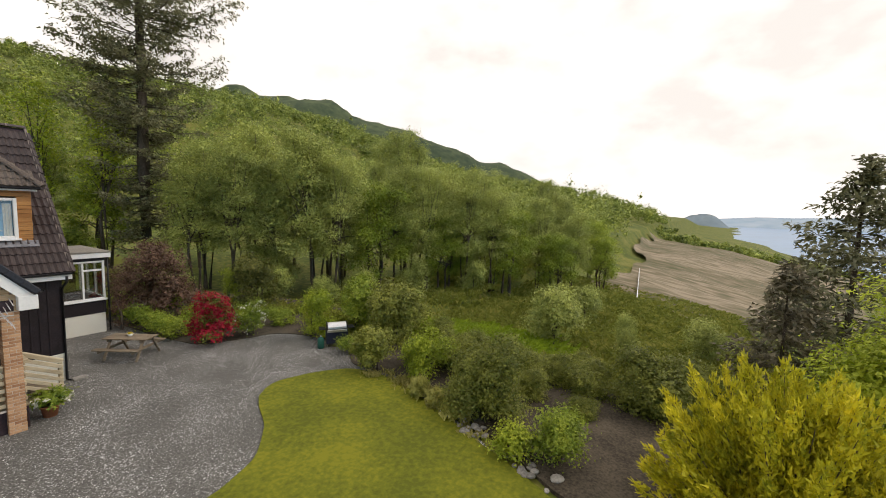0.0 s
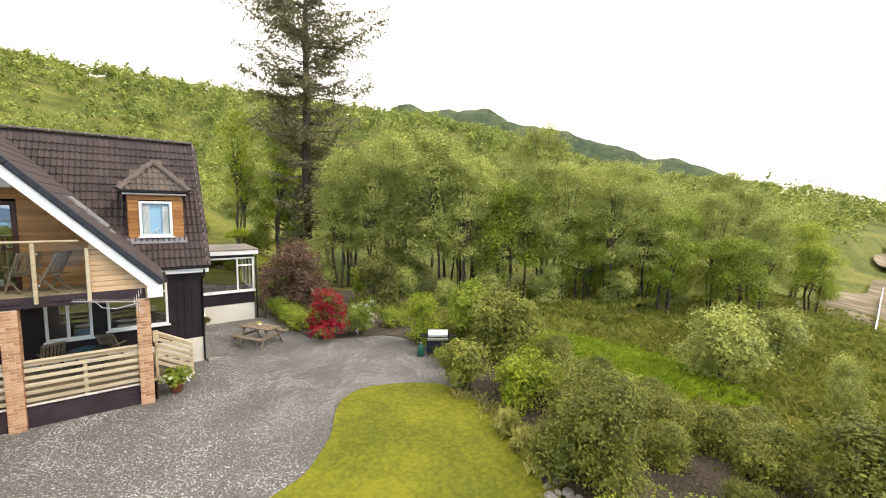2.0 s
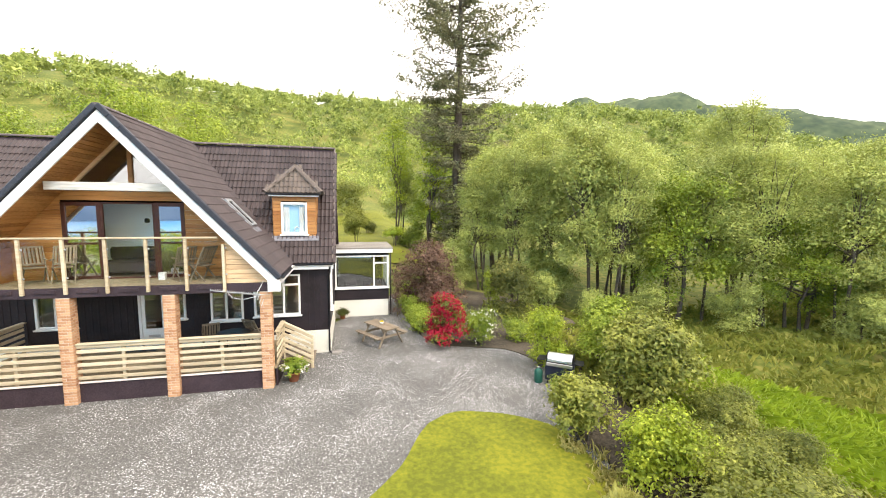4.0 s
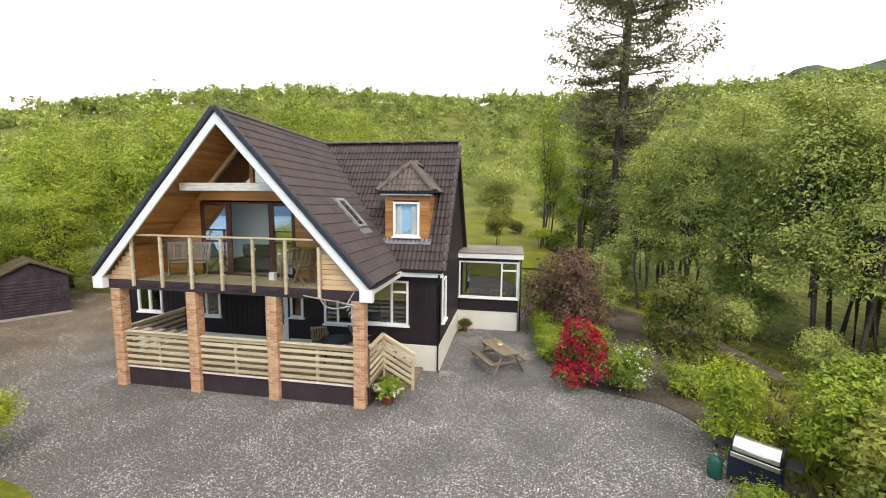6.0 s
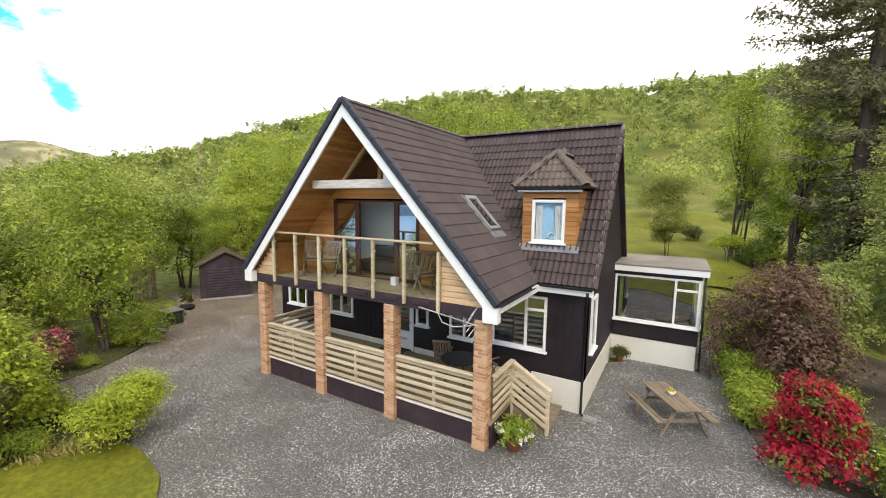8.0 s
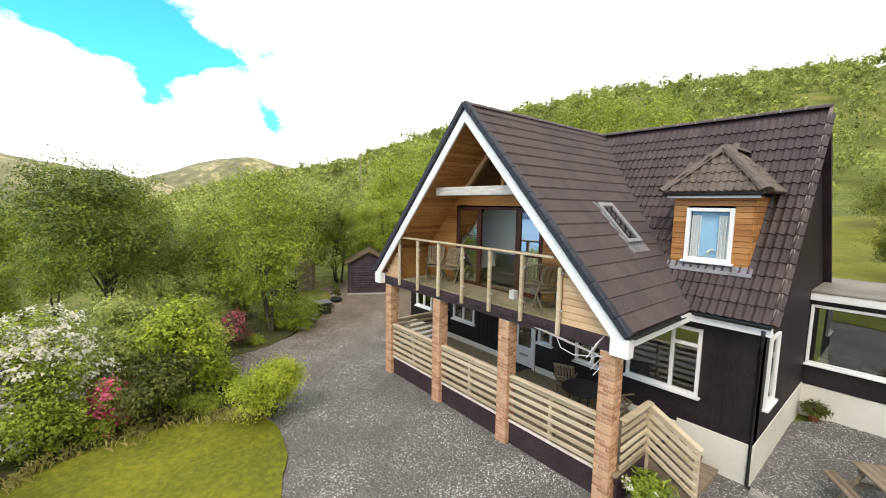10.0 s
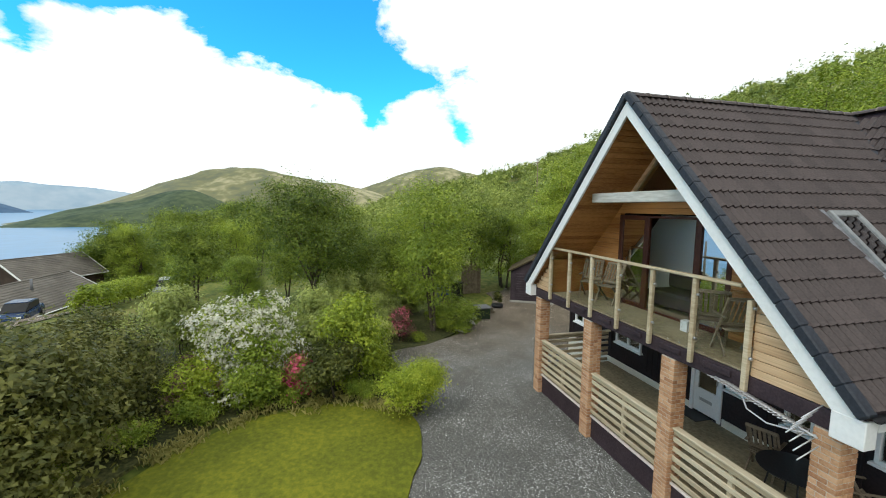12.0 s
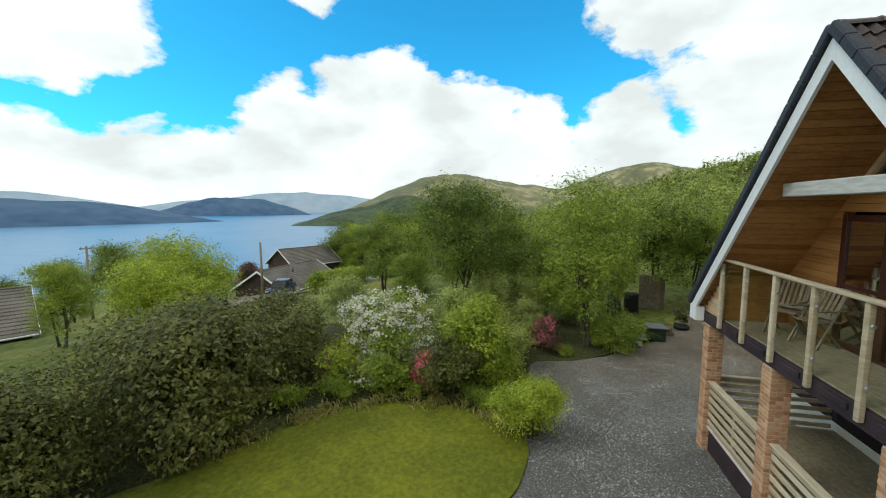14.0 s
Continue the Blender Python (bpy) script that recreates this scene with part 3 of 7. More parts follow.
# floors and inner back so that the windows look into rooms
part("floor", boxed(WL + 0.25, WALL_X - 0.25, WALL_Y + 0.25, BACK_Y - 0.25, 0.5, 0.6, 0), OLD_WOOD, house)
part("upper_floor", boxed(-3.9, 3.9, 1.45, 3.0, 3.08, 3.2, 0), INSIDE, house)
part("upper_floor", boxed(-3.9, WALL_X - 0.25, 3.004, BACK_Y - 0.25, 3.08, 3.2, 0), INSIDE, house)
part("inner_wall", boxed(WL + 0.3, WALL_X - 0.3, 6.3, 6.45, 0.6, 3.08, 0), INSIDE, house)
bm = bmesh.new()
prism(bm, [(-3.7, 2.75, 3.24), (3.7, 2.75, 3.24), (1.9, 2.75, 5.5), (-1.9, 2.75, 5.5)], (0, 0.1, 0))
part("inner_wall", bm, INSIDE, house)
window(house, (2.85, WALL_Y - 0.01, 1.5), 0, 1.57, 1.5, splits=(1.0,), transom=(1.0, 1.5, 1.12))
window(house, (1.45, WALL_Y - 0.01, 1.4), 0, 1.05, 1.4, splits=(0.5,))
window(house, (0.2, WALL_Y - 0.01, 1.55), 0, 0.48, 1.0)
window(house, (-3.64, WALL_Y - 0.01, 1.4), 0, 1.12, 1.1, splits=(0.56,))
window(house, (-5.95, WALL_Y - 0.01, 1.42), 0, 1.03, 1.08, splits=(0.51,))
window(house, (WALL_X + 0.01, WALL_Y + 0.504, 1.5), 90, 0.75, 1.5)

# roof slabs under the tiles
T = 0.20


def roof_slab(name, pts, mat=OLD_WOOD, lift=-T, label=""):
    bm = bmesh.new()
    prism(bm, pts, (0, 0, lift))
    return part(name, bm, mat, house, label)


def mz(y):
    return RZ - SM * abs(RY - y)


roof_slab("roof", [(0, 0.02, RZ), (0, RY, RZ), (WX, EY, EZ), (WX, 0.02, EZ)], PLUM)
roof_slab("roof", [(-0.002, 0.02, RZ), (-WX, 0.02, EZ), (-WX, EY, EZ), (-0.002, RY, RZ)], PLUM)
roof_slab("roof", [(0.004, RY, RZ), (VX, RY, RZ), (VX, EY, EZ), (WX + 0.004, EY, EZ)], PLUM)
roof_slab("roof", [(-0.004, RY, RZ), (-WX - 0.004, EY, EZ), (WX_WEST, EY, EZ), (WX_WEST, RY, RZ)], PLUM)
roof_slab("roof", [(VX, RY + 0.004, RZ), (WX_WEST, RY + 0.004, RZ), (WX_WEST, 2 * RY - EY, EZ), (VX, 2 * RY - EY, EZ)], PLUM)
# gable end walls
for x0, x1 in ((WALL_X - 0.25, WALL_X), (WL, WL + 0.25)):
    bm = bmesh.new()
    prism(bm, [(x0, WALL_Y + 0.03, WALL_TOP), (x0, RY, mz(RY) - 0.23), (x0, BACK_Y - 0.03, WALL_TOP)], (x1 - x0, 0, 0))
    part("gable_wall", bm, DARK_BOARD, house)

# ---- roof covering ----
def tile_geometry(w=0.30, g=0.345):
    """A double-roll roof tile: x across, y up the slope, its lower edge proud."""
    us = [0.0, 0.09, 0.19, 0.29, 0.38, 0.50, 0.59, 0.69, 0.79, 0.88, 1.0]
    zs = [0.0, 0.022, 0.045, 0.022, 0.0, 0.0, 0.022, 0.045, 0.022, 0.0, 0.0]
    verts = [(u * w, 0.0, 0.045 + z) for u, z in zip(us, zs)] + [(u * w, g * 1.06, 0.012 + z) for u, z in zip(us, zs)] + [(u * w, 0.0, 0.012) for u in us]
    n = len(us)
    faces = [(i, i + 1, n + i + 1, n + i) for i in range(n - 1)] + [(2 * n + i, 2 * n + i + 1, i + 1, i) for i in range(n - 1)]
    return verts, faces


TILE_W, TILE_G = 0.30, 0.345
tile_verts, tile_faces = tile_geometry()
tile_mesh = link_mesh("roof_tile", tile_verts, tile_faces, TILE)


def slope_places(origin, across, upward, width, inside, gauge=TILE_G):
    """Poses of tiles over a slope: origin at an eave corner; inside(u, v) tells whether a tile centre is on the slope."""
    across, upward = Vector(across).normalized(), Vector(upward).normalized()
    nor = across.cross(upward)
    out = []
    for j in range(24):
        for i in range(int(width / TILE_W) + 1):
            u, v = i * TILE_W, j * gauge
            if inside(u + TILE_W / 2, v + gauge / 2):
                p = Vector(origin) + across * u + upward * v
                out.append(Matrix.Translation(p) @ Matrix((across, upward, nor)).transposed().to_4x4())
    return out


def joined_tiles(name, places, parent, mat=TILE, label=""):
    base = np.c_[np.array(tile_verts), np.ones(len(tile_verts))]
    co = np.concatenate([base @ np.array(m).T for m in places])[:, :3]
    n = len(tile_verts)
    faces = [tuple(k * n + i for i in f) for k in range(len(places)) for f in tile_faces]
    return child(name, link_mesh(name, co.tolist(), faces, mat), parent, label)


LEN_W, LEN_M = math.hypot(WX, RZ - EZ), math.hypot(RY - EY, RZ - EZ)
roofs = [o for o in house.children if o.name.startswith("roof")]
# wing, east slope: across runs north along the eave
right_places = slope_places((WX, -0.02, EZ + 0.01), (0, 1, 0), (-WX, 0, RZ - EZ), RY, lambda u, v: v < LEN_W - 0.1 and u < EY + (RY - EY) * v / LEN_W + 0.14)
for m in right_places[:300]:
    child("roof_tile", tile_mesh, roofs[0], at=m)
left_places = slope_places((-WX, RY, EZ + 0.01), (0, -1, 0), (WX, 0, RZ - EZ), RY, lambda u, v: v < LEN_W - 0.1 and RY - u < EY + (RY - EY) * v / LEN_W - 0.08)
joined_tiles("tiling", left_places, roofs[1])["kind"] = "stuff"
main_places = slope_places((WX - 4.2, EY, EZ + 0.01), (1, 0, 0), (0, RY - EY, RZ - EZ), VX, lambda u, v: v < LEN_M - 0.1 and u < VX - 0.02 and u > WX * (1 - v / LEN_M) - 0.14)
joined_tiles("tiling", main_places, roofs[2])["kind"] = "stuff"
west_places = slope_places((WX_WEST, EY, EZ + 0.01), (1, 0, 0), (0, RY - EY, RZ - EZ), -WX_WEST, lambda u, v: v < LEN_M - 0.1 and WX_WEST + u < -WX * (1 - v / LEN_M) - 0.08)
joined_tiles("tiling", west_places, roofs[3])["kind"] = "stuff"
back_places = slope_places((VX, 2 * RY - EY, EZ + 0.01), (-1, 0, 0), (0, -(RY - EY), RZ - EZ), VX - WX_WEST, lambda u, v: v < LEN_M - 0.1)
joined_tiles("tiling", back_places, roofs[4])["kind"] = "stuff"


def half_round(length, r=0.12, sides=7):
    verts, faces = [], []
    for x, k in ((0.0, 1.0), (length, 0.94)):
        for i in range(sides):
            a = math.pi * i / (sides - 1)
            verts.append((x, r * k * math.cos(a), r * k * 0.75 * math.sin(a)))
    faces += [(i, i + 1, sides + i + 1, sides + i) for i in range(sides - 1)] + [tuple(range(sides))[::-1], tuple(range(sides, 2 * sides))]
    return verts, faces


ridge_mesh = link_mesh("ridge_tile", *half_round(0.46), TILE)
hip_mesh = link_mesh("hip_tile", *half_round(0.40, 0.13), TILE_HIP)
joint_mesh = link_mesh("mortar_joint", *half_round(0.03, 0.132), ROOF_MORTAR)


def run_of(mesh, a, b, step, parent, name, joints=None):
    a, b = Vector(a), Vector(b)
    d = (b - a).normalized()
    n = max(1, round((b - a).length / step))
    q = d.to_track_quat("X", "Z").to_matrix().to_4x4()
    for k in range(n):
        s = (b - a).length / n / step
        m = Matrix.Translation(a + (b - a) * (k / n)) @ q
        child(name, mesh, parent, at=m @ Matrix.Diagonal((s, 1, 1, 1)))
        if joints:
            child("mortar_joint", joints, parent, at=m)


run_of(ridge_mesh, (0, -0.04, RZ + 0.01), (0, RY, RZ + 0.01), 0.45, roofs[0], "ridge_tile", joint_mesh)
run_of(ridge_mesh, (0.05, RY, RZ + 0.02), (VX, RY, RZ + 0.02), 0.45, roofs[2], "ridge_tile", joint_mesh)
run_of(ridge_mesh, (WX_WEST, RY, RZ + 0.02), (-0.05, RY, RZ + 0.02), 0.45, roofs[3], "ridge_tile")
# valley gutter
for sx in (1, -1):
    bm = bmesh.new()
    a, b = Vector((0, RY, RZ + 0.09)), Vector((sx * WX, EY, EZ + 0.09))
    side = Vector((sx * 0.03, 0.03, 0))
    prism(bm, [a - side, a + side, b + side, b - side], (0, 0, -0.02))
    part("valley", bm, VERGE, house, "dark valley gutter lining")
# verge units up the front gable and the east gable
unit = boxed(0, 0.37, -0.075, 0.085, -0.07, 0.075, 0.02)
me = bpy.data.meshes.new("verge_unit")
unit.to_mesh(me)
unit.free()
me.materials.append(VERGE)
for sx, parent in ((1, roofs[0]), (-1, roofs[1])):
    run_of(me, (sx * (WX + 0.03), -0.02, EZ - 0.02), (sx * 0.02, -0.02, RZ + 0.04), 0.36, parent, "verge_unit")
mortar_verge = bpy.data.meshes.new("verge_unit")
unit = boxed(0, 0.36, -0.035, 0.035, 0.0, 0.055, 0.01)
unit.to_mesh(mortar_verge)
unit.free()
mortar_verge.materials.append(ROOF_MORTAR)
run_of(mortar_verge, (VX, EY, EZ + 0.01), (VX, RY, RZ + 0.01), 0.345, roofs[2], "verge_unit")
# white bargeboards, boxed eaves and fascias
for sx in (1, -1):
    bm = bmesh.new()
    lo, hi = Vector((sx * (WX - 0.02), -0.03, EZ - 0.10)), Vector((0, -0.03, RZ - 0.07))
    drop = Vector((0, 0, -0.30))
    prism(bm, [lo, hi, hi + drop, lo + drop], (0, 0.05, 0))
    part("bargeboard", bm, WHITE, house, "white painted bargeboard")
    part("eave_box", boxed(sx * (WX - 0.14) - 0.17, sx * (WX - 0.14) + 0.17, -0.035, 0.16, EZ - 0.42, EZ - 0.08, 0.01), WHITE, house)
    part("fascia", boxed(*sorted((sx * (WX + 0.003), sx * (WX + 0.035))), 0.16, EY - 0.005, EZ - 0.22, EZ - 0.03, 0.006), WHITE, house)
part("fascia", boxed(WX + 0.036, VX + 0.01, EY - 0.035, EY - 0.003, EZ - 0.20, EZ - 0.03, 0.006), WHITE, house)
part("soffit", boxed(WX - 0.01, VX - 0.02, EY + 0.05, WALL_Y, EZ - 0.20, EZ - 0.17, 0.0), WHITE, house)
part("soffit", boxed(3.55, WX - 0.05, 0.2, WALL_Y, EZ - 0.22, EZ - 0.19, 0.0), WHITE, house)


def gutter(a, b):
    bm = bmesh.new()
    a, b = Vector(a), Vector(b)
    d = (b - a).normalized()
    n = Vector((-d.y, d.x, 0))
    rings = []
    for p in (a, b):
        rings.append([bm.verts.new(p + n * (0.06 + r * math.cos(math.pi + math.pi * k / 6)) + Vector((0, 0, r * math.sin(math.pi + math.pi * k / 6)))) for r, ks in ((0.06, range(7)), (0.052, range(6, -1, -1))) for k in ks])
    m = len(rings[0])
    for k in range(m):
        bm.faces.new((rings[0][k], rings[0][(k + 1) % m], rings[1][(k + 1) % m], rings[1][k]))
    bm.faces.new(rings[0])
    bm.faces.new(rings[1])
    return part("gutter", bm, BLACK, house, "black plastic gutter")


gutter((WX + 0.036, 2.1, EZ + 0.01), (WX + 0.036, 0.0, EZ + 0.01))
gutter((VX, EY - 0.036, EZ + 0.01), (WX + 0.10, EY - 0.036, EZ + 0.01))
bm = bmesh.new()
tube(bm, [(VX - 0.12, EY - 0.05, EZ - 0.10), (VX - 0.12, EY - 0.02, EZ - 0.28), (WALL_X - 0.02, WALL_Y - 0.05, EZ - 0.5), (WALL_X - 0.02, WALL_Y - 0.05, 0.05), (WALL_X + 0.1, WALL_Y - 0.1, 0.0)], [0.035] * 5, 8)
part("downpipe", bm, BLACK, house, "black plastic downpipe")
bm = bmesh.new()
tube(bm, [(8.16, 7.72, 3.3), (8.16, 7.72, 0.05)], [0.035] * 2, 8)
part("downpipe", bm, BLACK, house)

# ---- gable recess: soffit boards, back wall, doors and glazing ----
BAL_Y, BACK = 0.2, 1.4
ZD = 3.25
for sx in (1, -1):
    n = int(LEN_W / 0.14)
    for k in range(n):
        x0 = WX * (1 - (k + 0.5) / n)
        a = Vector((sx * x0, 0.05, RZ - SW * x0 - 0.265))
        if a.z > 3.2:
            b = a + Vector((0, BACK + 0.2, 0))
            m = Matrix.Translation(a) @ Matrix.Rotation(sx * math.atan(SW), 4, "Y")
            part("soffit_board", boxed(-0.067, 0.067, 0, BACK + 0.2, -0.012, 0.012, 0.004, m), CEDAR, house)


def under_roof(z, gap=0.30):
    return max(0.0, (RZ - gap - z) / SW)


DOOR = (-1.8, 1.35, ZD, 5.5)
k = 0
z = ZD
while z < 5.93:
    top = min(z + 0.135, 5.93)
    r = under_roof(z, 0.24)
    spans = [(-r, DOOR[0]), (DOOR[1], r)] if z < DOOR[3] - 0.02 else [(-r, r)]
    for x0, x1 in spans:
        if x1 - x0 > 0.1:
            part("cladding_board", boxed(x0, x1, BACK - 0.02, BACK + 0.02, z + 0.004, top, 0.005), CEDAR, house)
    z += 0.135
part("backing_wall", boxed(-3.6, DOOR[0], BACK + 0.02, BACK + 0.12, ZD, 3.75, 0), CEDAR, house)
part("backing_wall", boxed(DOOR[1], 3.0, BACK + 0.02, BACK + 0.12, ZD, 4.3, 0), CEDAR, house)
# pale boards beside the balcony, flush with its front
for sx, inner in ((1, 2.76), (-1, 3.04)):
    z = 2.95
    while z < 4.6:
        r = under_roof(z + 0.13, 0.36)
        if r - inner > 0.05:
            part("cladding_board", boxed(*sorted((sx * inner, sx * min(r + 0.02, 4.1))), BAL_Y - 0.02, BAL_Y + 0.02, z + 0.004, z + 0.132, 0.006), PALE_WOOD, house)
        z += 0.136
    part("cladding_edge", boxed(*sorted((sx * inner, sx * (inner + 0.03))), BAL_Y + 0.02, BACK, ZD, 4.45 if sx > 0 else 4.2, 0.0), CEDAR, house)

# patio doors: three mahogany leaves, the middle opening dark
doors = child("patio_door", None, house, "mahogany-framed glazed patio doors, slid open")
for x0, x1, leaf in ((-1.8, -0.82, True), (-0.82, 0.55, False), (0.55, 1.35, True)):
    bm = bmesh.new()
    fw = 0.11 if leaf else 0.05
    for a, b, c, d in ((x0, x0 + fw, ZD, 5.5), (x1 - fw, x1, ZD, 5.5), (x0 + fw, x1 - fw, 5.5 - fw, 5.5), (x0 + fw, x1 - fw, ZD, ZD + fw)):
        block(bm, a, b, BACK - 0.03, BACK + 0.05, c, d, 0.008)
    if leaf:
        block(bm, x0 + fw, x1 - fw, BACK - 0.02, BACK + 0.04, ZD + 1.02, ZD + 1.08, 0.005)
    part("door_frame", bm, MAHOGANY, doors)
    part("pane", boxed(x0 + fw - 0.01, x1 - fw + 0.01, BACK + 0.005, BACK + 0.015, ZD + fw - 0.01, 5.5 - fw + 0.01, 0), COATED if leaf else GLASS, doors).visible_shadow = False
# gable glazing over the tie beam
glz = child("gable_window", None, house, "triangular gable glazing with timber frame")
r = under_roof(5.98)
for sx in (1, -1):
    part("window_frame", beam((sx * r, BACK, 5.98), (0, BACK, 5.98 + r * SW - 0.04), 0.1, 0.12), PALE_WOOD, glz)
part("window_frame", boxed(-r, r, BACK - 0.05, BACK + 0.05, 5.93, 6.01, 0.006), CEDAR, glz)
part("mullion", boxed(-0.06, 0.06, BACK - 0.04, BACK + 0.05, 6.01, RZ - 0.4, 0.006), CEDAR, glz)
for sx in (1, -1):
    bm = bmesh.new()
    prism(bm, [(sx * 0.05, BACK + 0.01, 6.0), (sx * r, BACK + 0.01, 6.0), (sx * 0.05, BACK + 0.01, 5.98 + (r - 0.05) * SW)], (0, 0.01, 0))
    part("pane", bm, PANE, glz).visible_shadow = False
# room behind the doors
part("room_floor", boxed(-3.0, 3.2, BACK + 0.13, 2.75, ZD - 0.03, ZD, 0), OLD_WOOD, house)
part("room_partition", boxed(0.5, 0.6, 2.0, 2.75, ZD, 5.5, 0), INSIDE, house)
part("wall_lamp", boxed(-0.3, -0.15, 2.67, 2.746, 4.85, 5.0, 0.03), BLACK, house, "small black wall lamp")
part("tie_beam", boxed(-under_roof(5.94, 0.36), under_roof(5.94, 0.36), 0.30, 0.55, 5.80, 6.02, 0.012), material("silvered_beam", (0.42, 0.40, 0.36), (0.62, 0.60, 0.56), 1.5, 12, 0.7, 0.2, stretch=(0.3, 2, 2)), house, "pale weathered tie beam across the gable")

# ---- balcony ----
balcony = child("balcony", None, house, "timber balcony with glass panels")
for k in range(8):
    y0 = BAL_Y + 0.02 + k * 0.148
    part("deck_board", boxed(-3.02, 2.76, y0, y0 + 0.148, ZD - 0.03, ZD, 0.005), DECK, balcony)
part("edge_beam", boxed(-3.95, 3.85, BAL_Y - 0.04, BAL_Y + 0.10, 2.96, ZD - 0.032, 0.008), PLUM, balcony, "plum-brown painted edge beam")
part("ceiling", boxed(-3.95, 3.85, BAL_Y + 0.1, WALL_Y, 2.955, 2.99, 0), PLUM, balcony)
POSTS = [-2.99 + k * 0.953 for k in range(7)]
for x in POSTS:
    bm = bmesh.new()
    block(bm, x - 0.04, x + 0.04, BAL_Y - 0.125, BAL_Y - 0.045, 3.06 if x < 2.7 else 2.98, 4.52 if x < 2.7 else 4.36, 0.012)
    post = part("post", bm, RAIL_WOOD, balcony)
    for z in (3.5, 4.25):
        bm = bmesh.new()
        tube(bm, [(x + 0.045, BAL_Y - 0.085, z), (x + 0.085, BAL_Y - 0.085, z)], [0.025, 0.025], 8)
        part("glass_clamp", bm, METAL, post)
for a, b in zip(POSTS, POSTS[1:]):
    part("glass_panel", boxed(a + 0.07, b - 0.07, BAL_Y - 0.092, BAL_Y - 0.082, 3.32, 4.46, 0.002), GLASS, balcony, "clear glass balustrade panel").visible_shadow = False
    part("joist_cover", boxed((a + b) / 2 - 0.24, (a + b) / 2 + 0.24, BAL_Y - 0.075, BAL_Y - 0.042, 3.08, 3.18, 0.01), PLUM, balcony)
part("handrail", boxed(-3.05, 2.60, BAL_Y - 0.14, BAL_Y - 0.02, 4.52, 4.57, 0.012), RAIL_WOOD, balcony)

# ---- veranda ----
PIL = [-3.7, -1.2, 1.28, 3.78]
veranda = child("veranda", None, house, "timber veranda deck with horizontal board rails")
VD = 0.60
for k in range(18):
    y0 = 0.27 + k * 0.148
    part("deck_board", boxed(-3.98, 4.02, y0, y0 + 0.15, VD - 0.04, VD, 0.005), DECK, veranda)
part("skirt", boxed(-3.6, 3.7, 0.28, 0.32, -0.2, VD - 0.042, 0.006), PLUM, veranda, "plum-brown painted skirting board")
part("skirt", boxed(3.98, 4.02, 0.33, 2.93, -0.2, VD - 0.042, 0.006), PLUM, veranda)
part("skirt", boxed(-3.98, -3.94, 0.4, 2.93, -0.2, VD - 0.042, 0.006), PLUM, veranda)
LEVELS = [0.66, 0.845, 1.03, 1.215, 1.40]
RT = 1.54
for a, b in zip(PIL, PIL[1:]):
    x0, x1 = a + 0.16, b - 0.16
    for z in LEVELS:
        part("rail_board", boxed(x0, x1, 0.23, 0.265, z, z + 0.095, 0.008), RAIL_WOOD, veranda)
    part("rail_cap", boxed(x0, x1, 0.19, 0.33, RT + 0.10, RT + 0.14, 0.01), RAIL_WOOD, veranda)
    part("rail_board", boxed(x0, x1, 0.23, 0.265, RT, RT + 0.095, 0.008), RAIL_WOOD, veranda)
    part("rail_post", boxed((x0 + x1) / 2 - 0.04, (x0 + x1) / 2 + 0.04, 0.27, 0.35, 0.6, RT + 0.1, 0.008), RAIL_WOOD, veranda)
    part("bottom_trim", boxed(x0, x1, 0.22, 0.278, 0.555, 0.60, 0.006), material("pale_trim", (0.55, 0.48, 0.44), (0.7, 0.62, 0.56), 2, 12, 0.7, 0.1), veranda)
# rail at the west end
for z in LEVELS + [RT]:
    part("rail_board", boxed(-3.95, -3.91, 0.4, 2.85, z, z + 0.095, 0.008), RAIL_WOOD, veranda)
part("rail_cap", boxed(-4.0, -3.86, 0.4, 2.9, RT + 0.10, RT + 0.14, 0.01), RAIL_WOOD, veranda)
# rail at the east end and the stair flight
for z in LEVELS + [RT]:
    part("rail_board", boxed(3.99, 4.025, 0.42, 1.53, z, z + 0.095, 0.008), RAIL_WOOD, veranda)
part("rail_cap", boxed(3.95, 4.09, 0.40, 1.56, RT + 0.10, RT + 0.14, 0.01), RAIL_WOOD, veranda)
part("newel_post", boxed(3.98, 4.07, 1.48, 1.57, 0.0, RT + 0.10, 0.01), RAIL_WOOD, veranda)
part("newel_post", boxed(4.88, 4.97, 1.48, 1.57, 0.0, 1.10, 0.01), RAIL_WOOD, veranda)
for z in LEVELS + [RT]:
    part("stair_rail", beam((4.03, 1.46, z + 0.05), (4.96, 1.46, z - 0.46), 0.035, 0.095, 0.008), RAIL_WOOD, veranda)
part("stair_cap", beam((3.99, 1.51, RT + 0.13), (5.0, 1.51, 1.12), 0.13, 0.04, 0.01), RAIL_WOOD, veranda)
for k in range(3):
    z = VD - 0.15 * (k + 1)
    x = 4.03 + 0.30 * k
    part("tread", boxed(x, x + 0.32, 1.58, 2.85, z - 0.045, z, 0.01), OLD_WOOD, veranda)
    part("riser", boxed(x + 0.28, x + 0.30, 1.58, 2.85, z - 0.16, z - 0.046, 0.004), OLD_WOOD, veranda)
part("stringer", beam((4.02, 1.55, 0.40), (4.96, 1.55, -0.06), 0.04, 0.22, 0.006), OLD_WOOD, veranda)

